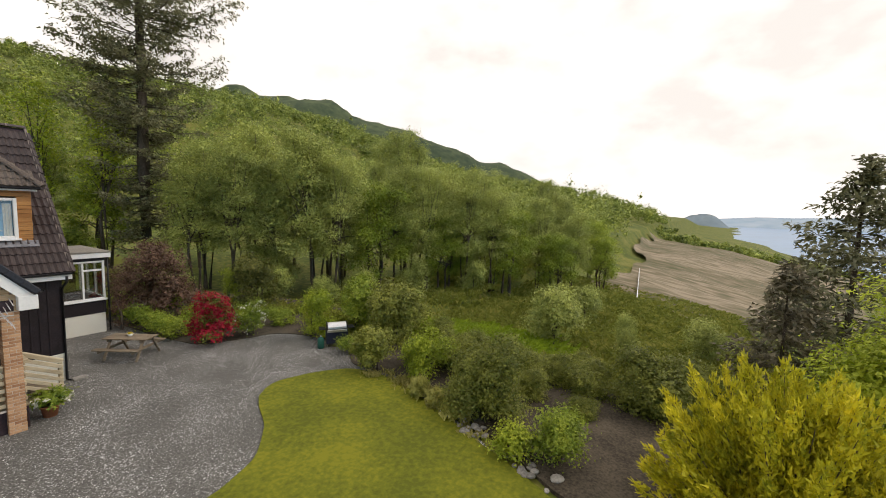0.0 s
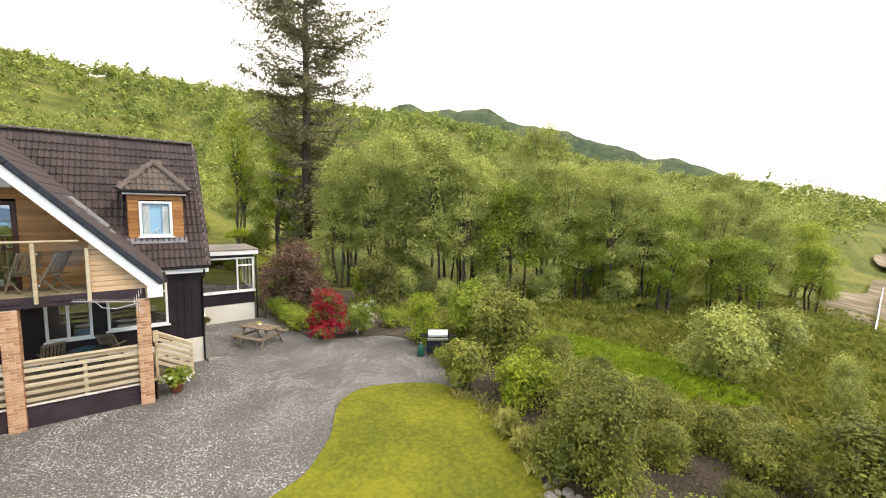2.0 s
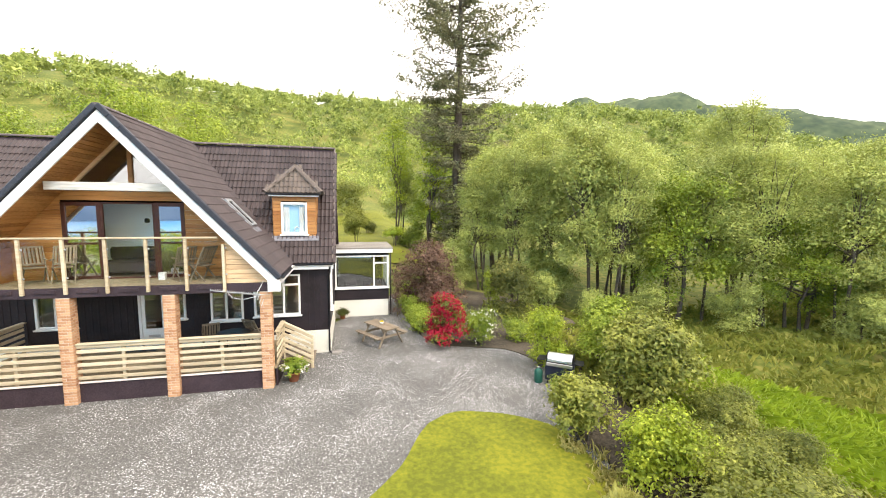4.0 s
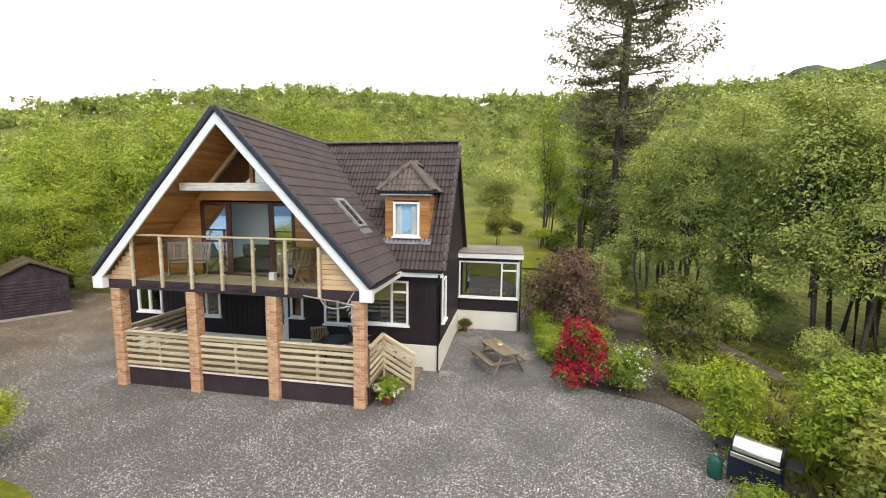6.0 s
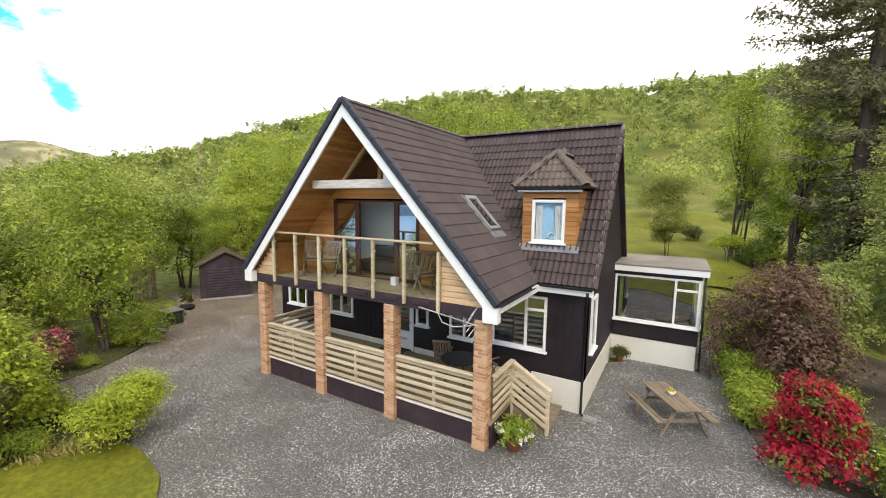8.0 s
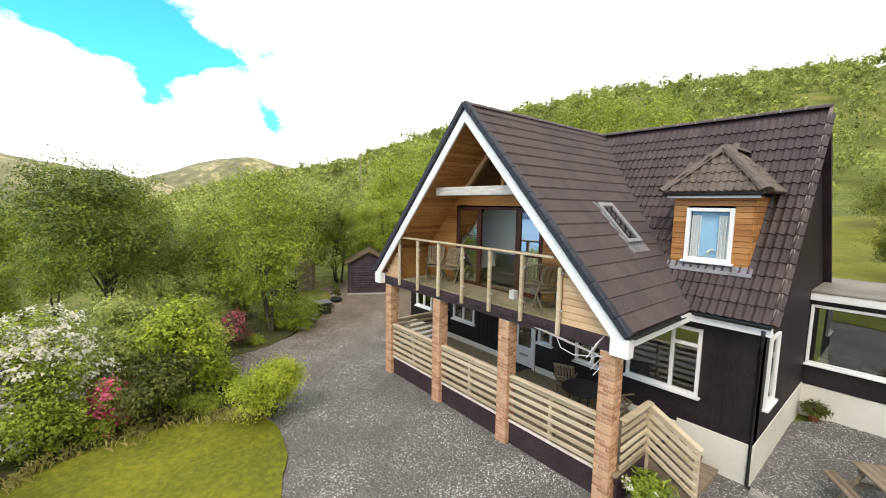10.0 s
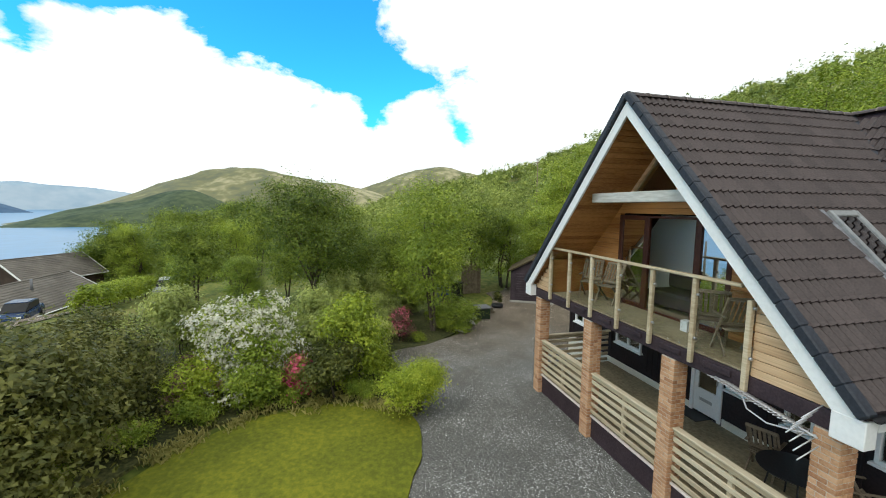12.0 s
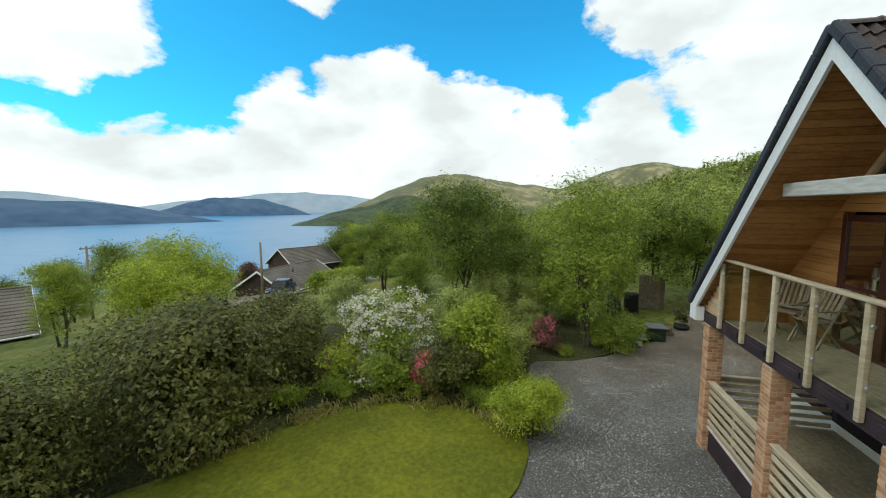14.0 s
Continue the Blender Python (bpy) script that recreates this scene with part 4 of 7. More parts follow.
# front door
fd = child("front_door", None, house, "half-glazed white front door standing ajar")
bm = bmesh.new()
for x0, x1, z0, z1 in ((-0.75, -0.67, 0.62, 2.75), (0.02, 0.10, 0.62, 2.75), (-0.67, 0.02, 2.67, 2.75)):
    block(bm, x0, x1, WALL_Y - 0.05, WALL_Y + 0.06, z0, z1, 0.008)
part("door_frame", bm, WHITE, fd)
leaf = part("door_leaf", boxed(-0.67, 0.02, WALL_Y, WALL_Y + 0.05, 0.64, 1.25, 0.01), WHITE, fd)
part("pane", boxed(-0.58, -0.07, WALL_Y + 0.01, WALL_Y + 0.03, 1.25, 2.65, 0), PANE, fd).visible_shadow = False
bm = bmesh.new()
for x0, x1, z0, z1 in ((-0.67, -0.57, 1.25, 2.67), (-0.08, 0.02, 1.25, 2.67), (-0.57, -0.08, 2.57, 2.67)):
    block(bm, x0, x1, WALL_Y, WALL_Y + 0.05, z0, z1, 0.008)
part("door_stile", bm, WHITE, fd)
part("letter_plate", boxed(-0.50, -0.15, WALL_Y - 0.012, WALL_Y - 0.001, 0.95, 1.03, 0.006), METAL, fd)
part("door_handle", boxed(-0.06, -0.02, WALL_Y - 0.05, WALL_Y - 0.005, 1.5, 1.62, 0.01), METAL, fd)

# ---- dormer ----
dorm = child("dormer", None, house, "larch-clad dormer with hipped tiled roof")
DX0, DX1, DY, DZ0, DZ1 = 3.50, 4.98, 3.38, 4.28, 5.84
WXa, WXb, WZa, WZb = 3.78, 4.68, 4.42, 5.58
z = DZ0
while z < DZ1 - 0.02:
    top = min(z + 0.118, DZ1)
    for x0, x1 in ([(DX0, DX1)] if z > WZb or top < WZa else [(DX0, WXa), (WXb, DX1)]):
        part("cladding_board", boxed(x0, x1, DY - 0.02, DY + 0.02, z + 0.003, top, 0.004), CEDAR, dorm)
    for x in (DX0, DX1):
        yb = RY - (RZ - top) / SM
        if yb > DY + 0.06:
            part("cheek_board", boxed(x - 0.02, x + 0.02, DY + 0.021, yb, z + 0.003, top, 0.004), CEDAR, dorm)
    z += 0.122
win = window(dorm, (WXa, DY - 0.03, WZa), 0, WXb - WXa, WZb - WZa, label="white-framed dormer window with pale curtains", fw=0.08, glass=GLASS)
part("blind", boxed(0.08, WXb - WXa - 0.08, 0.088, 0.096, 0.08, WZb - WZa - 0.08, 0), material("blue_fabric", (0.30, 0.52, 0.74), (0.38, 0.60, 0.82), 1.5, 20, 0.9, 0.05), win, "light blue blind")
for x0 in (0.10, WXb - WXa - 0.28):
    bm = bmesh.new()
    for q in range(6):
        block(bm, x0 + q * 0.03, x0 + q * 0.03 + 0.028, 0.020 + 0.02 * (q % 2), 0.045 + 0.02 * (q % 2), 0.08, 1.0, 0.008)
    part("curtain", bm, CURTAIN, win)
bm = bmesh.new()
tube(bm, [(0.45, 0.05, 0.10), (0.45, 0.05, 0.2), (0.52, 0.05, 0.27), (0.60, 0.05, 0.22)], [0.035, 0.03, 0.025, 0.008], 7)
part("ornament", bm, CURTAIN, win, "small white ornament on the sill")
part("room_back", boxed(DX0 + 0.1, DX1 - 0.1, 4.9, 5.0, 3.6, 5.8, 0), PLUM, dorm)
part("fascia", boxed(DX0 - 0.12, DX1 + 0.12, DY - 0.17, DY - 0.14, 5.79, 5.88, 0.006), WHITE, dorm)
part("gutter", boxed(DX0 - 0.2, DX1 + 0.2, DY - 0.26, DY - 0.17, 5.84, 5.91, 0.03), BLACK, dorm)
part("soffit", boxed(DX0 - 0.12, DX1 + 0.12, DY - 0.14, DY - 0.02, 5.79, 5.81, 0), WHITE, dorm)
part("apron", boxed(DX0 - 0.05, DX1 + 0.1, DY - 0.24, DY - 0.02, 0, 0.03, 0.004, Matrix.Translation((0, DY, 4.36)) @ Matrix.Rotation(math.atan(SM), 4, "X") @ Matrix.Translation((0, -DY, 0))), LEAD, dorm, "grey lead apron under the dormer")
HX, HY, HZ = (DX0 + DX1) / 2, 3.95, 6.86
E0, E1, EYd, EZd = DX0 - 0.22, DX1 + 0.22, DY - 0.22, 5.90
yr = RY - (RZ - HZ) / SM + 0.1
ye = RY - (RZ - EZd) / SM + 0.1
bm = bmesh.new()
a, b, h, r, c, d = [bm.verts.new(p) for p in ((E0, EYd, EZd), (E1, EYd, EZd), (HX, HY, HZ), (HX, yr, HZ), (E1, ye, EZd), (E0, ye, EZd))]
for f in ((a, b, h), (b, c, r, h), (d, a, h, r), (a, d, c, b)):
    bm.faces.new(f)
hip = part("hip_roof", bm, TILE_HIP, dorm, "weathered brown tiles on a hipped roof")
up = Vector((0, HY - EYd, HZ - EZd))
front_places = slope_places((E0, EYd, EZd + 0.005), (1, 0, 0), up, E1 - E0, lambda u, v: abs(u - (E1 - E0) / 2) < (E1 - E0) / 2 * (1 - v / up.length) + 0.06 and v < up.length - 0.05, 0.26)
joined_tiles("tiling", front_places, hip, TILE_HIP)["kind"] = "stuff"
up2 = Vector((HX - E1, 0, HZ - EZd))
side_places = slope_places((E1, EYd, EZd + 0.005), (0, 1, 0), up2, ye - EYd, lambda u, v: u > (HY - EYd) * v / up2.length and EYd + u < ye + (yr - ye) * v / up2.length and v < up2.length - 0.05, 0.26)
joined_tiles("tiling", side_places, hip, TILE_HIP)["kind"] = "stuff"
up3 = Vector((HX - E0, 0, HZ - EZd))
side_places = slope_places((E0, ye, EZd + 0.005), (0, -1, 0), up3, ye - EYd, lambda u, v: ye - u > EYd + (HY - EYd) * v / up3.length and ye - u < ye + (yr - ye) * v / up3.length and v < up3.length - 0.05, 0.26)
joined_tiles("tiling", side_places, hip, TILE_HIP)["kind"] = "stuff"
for e in (E0, E1):
    run_of(hip_mesh, (e, EYd, EZd + 0.03), (HX, HY, HZ + 0.05), 0.40, hip, "hip_tile", joint_mesh)
run_of(hip_mesh, (HX, HY, HZ + 0.05), (HX, yr, HZ + 0.05), 0.40, hip, "hip_tile", joint_mesh)

# ---- roof window in the wing's east slope ----
px, pz = 2.6, RZ - SW * 2.6
m = Matrix.Translation((px, 2.55, pz + 0.07)) @ Matrix(((0, -WX / LEN_W, SW * WX / LEN_W), (1, 0, 0), (0, SW * WX / LEN_W, WX / LEN_W))).to_4x4()
rw = child("roof_window", None, house, "grey-framed pivot roof window", m)
bm = bmesh.new()
for x0, x1, y0, y1 in ((-0.33, -0.26, -0.6, 0.6), (0.26, 0.33, -0.6, 0.6), (-0.26, 0.26, 0.48, 0.6), (-0.26, 0.26, -0.6, -0.5)):
    block(bm, x0, x1, y0, y1, -0.04, 0.085, 0.012)
part("window_frame", bm, material("grey_frame", (0.20, 0.205, 0.21), (0.28, 0.285, 0.29), 2, 20, 0.5, 0.05), rw)
part("pane", boxed(-0.27, 0.27, -0.51, 0.49, 0.045, 0.055, 0), COATED, rw).visible_shadow = False
part("blind", boxed(-0.26, 0.26, -0.5, 0.48, -0.03, -0.02, 0), LEAD, rw)
part("flashing", boxed(-0.42, 0.42, -0.86, -0.6, 0.005, 0.03, 0.006), LEAD, rw)
part("flashing", boxed(-0.42, -0.335, -0.6, 0.66, 0.0, 0.03, 0.006), LEAD, rw)
part("flashing", boxed(0.335, 0.42, -0.6, 0.66, 0.0, 0.03, 0.006), LEAD, rw)

# ---- sun lounge ----
SX0, SX1, SY0, SY1 = WALL_X + 0.004, 8.05, 7.8, 10.8
lounge = child("sun_lounge", None, house, "flat-roofed sun lounge with wide windows")


def lounge_box(name, x0, x1, y0, y1, z0, z1, mat, label="", bevel=0.008):
    return part(name, boxed(x0, x1, y0, y1, z0, z1, bevel), mat, lounge, label)


lounge_box("plinth", SX0, SX1, SY0, SY1, -0.2, 0.62, RENDER_WHITE, "cream-white rendered base")
for x0, x1, y0, y1 in ((SX0, SX1 - 0.1, SY0 - 0.025, SY0 + 0.1), (SX1 - 0.1, SX1 + 0.025, SY0 - 0.025, SY1), (SX0, SX1 - 0.1, SY1 - 0.1, SY1)):
    lounge_box("boarding", x0, x1, y0, y1, 0.842, 1.42, DARK_BOARD)
    lounge_box("lintel", x0, x1, y0, y1, 3.06, 3.22, BLACK)
for x0, x1, y0, y1 in ((SX0, SX1 - 0.1, SY0, SY0 + 0.1), (SX1 - 0.1, SX1, SY0, SY1), (SX0, SX1 - 0.1, SY1 - 0.1, SY1)):
    lounge_box("plinth", x0, x1, y0, y1, 0.60, 0.84, RENDER_WHITE)
lounge_box("roof", SX0, SX1 + 0.22, SY0 - 0.22, SY1 + 0.1, 3.40, 3.46, FELT, "flat mineral-felt roof")
for x0, x1, y0, y1 in ((SX0, SX1 + 0.2, SY0 - 0.2, SY0 - 0.16), (SX1 + 0.16, SX1 + 0.2, SY0 - 0.16, SY1 + 0.08)):
    lounge_box("fascia", x0, x1, y0, y1, 3.20, 3.398, WHITE)
lounge_box("ceiling", SX0, SX1 + 0.16, SY0 - 0.16, SY1, 3.22, 3.26, WHITE, bevel=0)
lw = SX1 - SX0
window(lounge, (SX0 + 0.02, SY0 - 0.02, 1.44), 0, lw - 0.02, 1.62, splits=(lw * 0.72,), transom=(lw * 0.72, lw - 0.1, 1.24))
window(lounge, (SX1 + 0.01, SY0 + 0.06, 1.44), 90, 2.7, 1.62, splits=(0.9, 1.8))
# added dark sheet where the back windows belong, painting in the room's shade
lounge_box("boarding", SX0, SX1 - 0.1, SY1 - 0.095, SY1 - 0.005, 1.422, 3.058, DARK_BOARD)
lounge_box("floor", SX0 + 0.1, SX1 - 0.1, SY0 + 0.1, SY1 - 0.1, 0.625, 0.66, OLD_WOOD, bevel=0)


# ---- brick pillars ----
BL, BW, PY = 0.215, 0.1025, 0.14   # brick length and width with its joint, front of the pillars
HALF = (BL + BW) / 2


def pillar_thing(x):
    p = child("pillar", None, house, "buff brick veranda pillar")
    part("core", boxed(x - HALF + 0.012, x + HALF - 0.012, PY + 0.012, PY + 2 * HALF - 0.012, -0.2, 2.955, 0.0), MORTAR, p)
    return p


brick_mesh = {}
for axis, (lx, ly) in (("x", (BL - 0.01, BW - 0.01)), ("y", (BW - 0.01, BL - 0.01))):
    bm = boxed(-lx / 2, lx / 2, -ly / 2, ly / 2, -0.0325, 0.0325, 0.004)
    brick_mesh[axis] = bpy.data.meshes.new("brick")
    bm.to_mesh(brick_mesh[axis])
    bm.free()
    brick_mesh[axis].materials.append(BRICK)
for x in PIL:
    p = pillar_thing(x)
    for k in range(39):
        z = 0.037 + k * 0.0755
        turn = 1 if k % 2 == 0 else -1
        for axis, dx, dy in (("x", -BW / 2, -BL / 2), ("y", BL / 2, -BW / 2), ("x", BW / 2, BL / 2), ("y", -BL / 2, BW / 2)):
            child("brick", brick_mesh[axis], p, at=Matrix.Translation((x + turn * dx + 0.002 * ((k * 7) % 3 - 1), PY + HALF + dy, z)))


# ---- plants ----
def crown_lobes(rnd, w, h, z0, n, spread_xy=0.55, squash=0.75, lobe=1.0):
    """Overlapping round masses that make up a crown w wide and h high over z0."""
    lobes = [(0, 0, z0 + h * 0.5, w * 0.30, w * 0.30, h * 0.40)]
    for k in range(n):
        a, u = rnd.uniform(0, 6.283), rnd.uniform(0.08, 0.92)
        reach = w * 0.5 * spread_xy * math.sqrt(max(0.05, 1 - (2 * u - 0.85) ** 2 * 0.8)) * rnd.uniform(0.65, 1.2)
        r = w * rnd.uniform(0.15, 0.27) * lobe
        lobes.append((reach * math.cos(a), reach * math.sin(a), z0 + h * u, r, r, r * squash * rnd.uniform(0.8, 1.2)))
    return lobes


def leaves(rng, lobes, clumps, per, clump_r, size, aspect=0.55, up=0.5, shell=0.6, floor=0.02, upright=False):
    """Separate leaf blades, gathered in clumps near the skins of the lobes: an array (n, 3, 3)."""
    lobes = np.array(lobes, float)
    area = lobes[:, 3] * lobes[:, 5]
    pick = rng.choice(len(lobes), clumps, p=area / area.sum())
    d = rng.normal(size=(clumps, 3))
    d /= np.linalg.norm(d, axis=1, keepdims=True)
    d[:, 2] = np.where(d[:, 2] < -0.45, -d[:, 2], d[:, 2])
    rad = shell + (1.08 - shell) * rng.random(clumps) ** 0.6
    c = lobes[pick, :3] + d * lobes[pick, 3:] * rad[:, None]
    n = clumps * per
    scale = clump_r * rng.uniform(0.6, 1.4, clumps).repeat(per)[:, None]
    at = c.repeat(per, 0) + rng.normal(size=(n, 3)) * scale * (1, 1, 0.7)
    at[:, 2] = np.maximum(at[:, 2], floor + rng.random(n) * 0.1)
    nor = rng.normal(size=(n, 3)) * 0.5 + d.repeat(per, 0) * 1.0 + (0, 0, up)
    nor /= np.linalg.norm(nor, axis=1, keepdims=True)
    t = np.cross(nor, rng.normal(size=(n, 3)))
    t /= np.linalg.norm(t, axis=1, keepdims=True) + 1e-9
    if upright:
        t = d.repeat(per, 0) * 0.7 + (0, 0, 0.8) + rng.normal(size=(n, 3)) * 0.35
        t /= np.linalg.norm(t, axis=1, keepdims=True)
        nor = np.cross(t, rng.normal(size=(n, 3)))
        nor /= np.linalg.norm(nor, axis=1, keepdims=True) + 1e-9
    b = np.cross(nor, t)
    s = (size * rng.uniform(0.6, 1.3, n))[:, None]
    w = s * aspect
    return np.stack([at - t * s * 0.45 + b * w * 0.62, at + t * s * 0.6 - nor * s * 0.10, at - t * s * 0.45 - b * w * 0.62], 1)


def stems(rnd, bm, lobes, trunk_h, r, count, sides=7, lean=0.15, base_spread=0.0):
    """A trunk, or several, with limbs that run out into the lobes."""
    for s in range(count):
        a = rnd.uniform(0, 6.283)
        bx, by = base_spread * math.cos(a), base_spread * math.sin(a)
        top = Vector((bx * 2 + rnd.uniform(-lean, lean) * trunk_h, by * 2 + rnd.uniform(-lean, lean) * trunk_h, trunk_h))
        mid = Vector((bx * 1.4 + rnd.uniform(-0.06, 0.06) * trunk_h, by * 1.4 + rnd.uniform(-0.06, 0.06) * trunk_h, trunk_h * 0.5))
        tube(bm, [(bx, by, -0.3), (bx * 1.1, by * 1.1, 0.05 * trunk_h), mid, top], [r * 1.35, r, r * 0.75, r * 0.5], sides)
        for lb in lobes[s::count]:
            tip = Vector(lb[:3]) + Vector((0, 0, lb[5] * 0.3))
            start = mid.lerp(top, rnd.uniform(0.2, 1.0))
            bend = start.lerp(tip, 0.5) + Vector((0, 0, rnd.uniform(0.0, 0.12) * trunk_h))
            tube(bm, [start, bend, tip], [r * 0.42, r * 0.24, r * 0.07], 5)
    return bm


def tree(name, label, seed, w, h, z0, mat, clumps, per, clump_r, size, trunk_r=0.12, trunks=1, lobes_n=12, category="tree", flowers=None, aspect=0.55, up=0.5, base_spread=0.0, squash=0.75, bark=None, trunk_part="trunk", upright=False, lobe=1.0):
    """A plant h high and w wide whose crown starts at z0; flowers: (material, clumps, per, size)."""
    rnd, rng = random.Random(seed), np.random.default_rng(seed)
    thing = empty(name, label, category)
    lobes = crown_lobes(rnd, w, h - z0, z0, lobes_n, squash=squash, lobe=lobe, spread_xy=0.55 + 0.35 * (1 - lobe))
    bm = bmesh.new()
    stems(rnd, bm, lobes, max(z0 + (h - z0) * 0.45, 0.3), trunk_r, trunks, base_spread=base_spread)
    part(trunk_part, bm, bark or BARK, thing)
    blades = leaves(rng, lobes, clumps, per, clump_r, size, aspect, up, upright=upright)
    inner = [(x, y, z, rx * 0.72, ry * 0.72, rz * 0.72) for x, y, z, rx, ry, rz in lobes]
    heart = leaves(rng, inner, max(12, clumps // 2), max(3, per // 5), clump_r * 0.8, size * 1.55, 0.7, up, 0.2)
    child("crown", quads_mesh("crown", np.concatenate([blades, heart]), mat), thing)
    if flowers:
        fm, fc, fp, fs = flowers
        big = [(x, y, z, rx * 1.06, ry * 1.06, rz * 1.06) for x, y, z, rx, ry, rz in lobes]
        child("blossom", quads_mesh("blossom", leaves(rng, big, fc, fp, clump_r * 0.55, fs, 0.9, up, 0.9), fm), thing)
    return thing


def put(thing, x, y, turn=0.0, size=1.0, z=None):
    zz = float(ground_height(x, y)) - 0.05 if z is None else z
    thing.matrix_basis = Matrix.Translation((x, y, zz)) @ Matrix.Rotation(radians(turn), 4, "Z") @ Matrix.Diagonal((size, size, size, 1))
    return thing


def again(thing, x, y, turn, size=1.0, tall=1.0, z=None):
    zz = float(ground_height(x, y)) - 0.05 if z is None else z
    ob = copy_thing(thing, Matrix.Identity(4))
    ob.matrix_basis = Matrix.Translation((x, y, zz)) @ Matrix.Rotation(radians(turn), 4, "Z") @ Matrix.Diagonal((size, size, size * tall, 1))
    return ob


def spruce(name, label, seed, h, w, bare, mat, whorls, per_twig, spray_len, widest=0.55, lift=0.25):
    """A conifer: a straight trunk, uneven branches with side twigs, and short hanging sprays along the twigs."""
    rnd = random.Random(seed)
    thing = empty(name, label, "tree")
    bm = bmesh.new()
    r0 = h * 0.014
    tube(bm, [(0, 0, -0.5), (0, 0, h * 0.3), (0.1, 0, h * 0.7), (0.1, 0.05, h)], [r0 * 1.2, r0, r0 * 0.55, r0 * 0.08], 9)
    quad = []
    for k in range(whorls):
        u = k / (whorls - 1)
        shape = (0.3 + 0.7 * (u / widest) ** 1.3) if u < widest else max(0.06, 1 - ((u - widest) / (1 - widest)) ** 1.3)
        for j in range(rnd.randint(3, 6)):
            z = h * (bare + (0.985 - bare) * u) + rnd.uniform(-0.3, 0.3)
            a = rnd.uniform(0, 6.283)
            full = w * 0.5 * shape * rnd.choice((0.45, 0.6, 0.75, 0.8, 0.95, 1.25))
            d = Vector((math.cos(a), math.sin(a), 0))
            rise = rnd.uniform(-0.25, 0.15) + 0.35 * u
            root = Vector((0, 0, z))
            mid = root + d * full * 0.55 + Vector((0, 0, full * (rise * 0.55 - 0.06)))
            tip = root + d * full + Vector((0, 0, full * (rise + lift * rnd.uniform(0.0, 1.0))))
            tube(bm, [root, mid, tip], [r0 * 0.13, r0 * 0.08, r0 * 0.025], 4)
            across = Vector((-d.y, d.x, 0))
            twigs = max(5, int(full / 0.18))
            for q in range(twigs):
                t = 0.22 + 0.78 * (q + rnd.random()) / twigs
                p = root.lerp(mid, t * 2) if t < 0.5 else mid.lerp(tip, t * 2 - 1)
                reach = min(1.0, 0.2 + full * 0.38 * (1.15 - t)) * rnd.uniform(0.6, 1.3)
                way = (across * rnd.choice((-1, 1)) * rnd.uniform(0.5, 1.0) + d * 0.7 + Vector((0, 0, rnd.uniform(-0.35, 0.25)))).normalized()
                for c in range(per_twig):
                    o = p + way * reach * rnd.random() + Vector((rnd.gauss(0, 0.11), rnd.gauss(0, 0.11), rnd.gauss(0, 0.09)))
                    out = (way * rnd.uniform(0.2, 1) + Vector((rnd.gauss(0, 0.5), rnd.gauss(0, 0.5), rnd.uniform(-0.8, 0.3)))).normalized() * spray_len * rnd.uniform(0.6, 1.4)
                    flat = out.cross(Vector((rnd.uniform(-1, 1), rnd.uniform(-1, 1), 1))).normalized() * spray_len * 0.3
                    quad.append([o + flat, o + out * 1.1, o - flat])
    part("trunk", bm, BARK, thing)
    child("crown", quads_mesh("crown", np.array([[tuple(v) for v in q] for q in quad]), mat), thing)
    return thing


# the tall spruce with the thin stems beside it
put(spruce("spruce_tree", "tall ragged dark spruce behind the garden", 5, 24.0, 9.0, 0.08, LEAF_SPRUCE, 84, 11, 0.17, 0.66), 15.5, 21.2, size=1.2)

# birch and alder belt east of the garden: three kinds, repeated
birch_a = tree("birch_tree", "slender light-green birch in the thicket", 11, 4.6, 10.2, 2.7, LEAF_BIRCH, 900, 28, 0.27, 0.095, 0.10, 3, 46, base_spread=0.35, lobe=0.5)
birch_b = tree("birch_tree", "slender light-green birch in the thicket", 12, 4.0, 9.6, 2.4, LEAF_BIRCH, 800, 28, 0.27, 0.095, 0.09, 2, 42, base_spread=0.35, lobe=0.5)
alder = tree("alder_tree", "fresh green alder in the thicket", 13, 5.0, 8.0, 0.9, LEAF_SPRING, 820, 28, 0.28, 0.098, 0.11, 3, 40, base_spread=0.4, lobe=0.55)
put(birch_a, 17.4, 12.6, size=1.0)
put(birch_b, 20.6, 9.6, size=1.3)
put(alder, 25.0, 7.0, size=1.2)
belt = [(17.0, 15.4, 0, 1.15), (23.2, 11.6, 1, 1.35), (28.2, 4.6, 0, 1.0), (30.0, 1.6, 1, 1.0), (33.0, -0.6, 2, 0.95), (35.6, -4.0, 2, 0.85), (36.5, 1.2, 0, 0.85), (40, -4.6, 1, 0.8), (45, -6.2, 2, 0.75), (33.5, 5.5, 1, 1.0),
        (15.4, 14.4, 1, 1.0), (20.5, 15.5, 0, 1.3), (27, 13.5, 2, 1.35), (33, 10.5, 0, 1.3), (14.6, 26, 2, 1.1), (11.5, 27.5, 1, 1.0), (28, 21, 1, 1.3), (40, 5, 0, 1.0), (48, 1, 0, 0.9), (37, 16, 0, 1.2), (21, 25, 2, 1.3), (44, -2, 1, 1.1), (52, -4, 2, 1.0), (22.0, 8.0, 0, 1.0), (26.6, 6.0, 1, 1.0), (29.4, 3.4, 2, 0.95), (31.6, 0.0, 0, 0.85), (25.0, 10.0, 0, 1.05), (19.2, 11.8, 1, 1.0), (38.0, -1.6, 0, 0.8), (30.5, 7.5, 1, 1.0)]
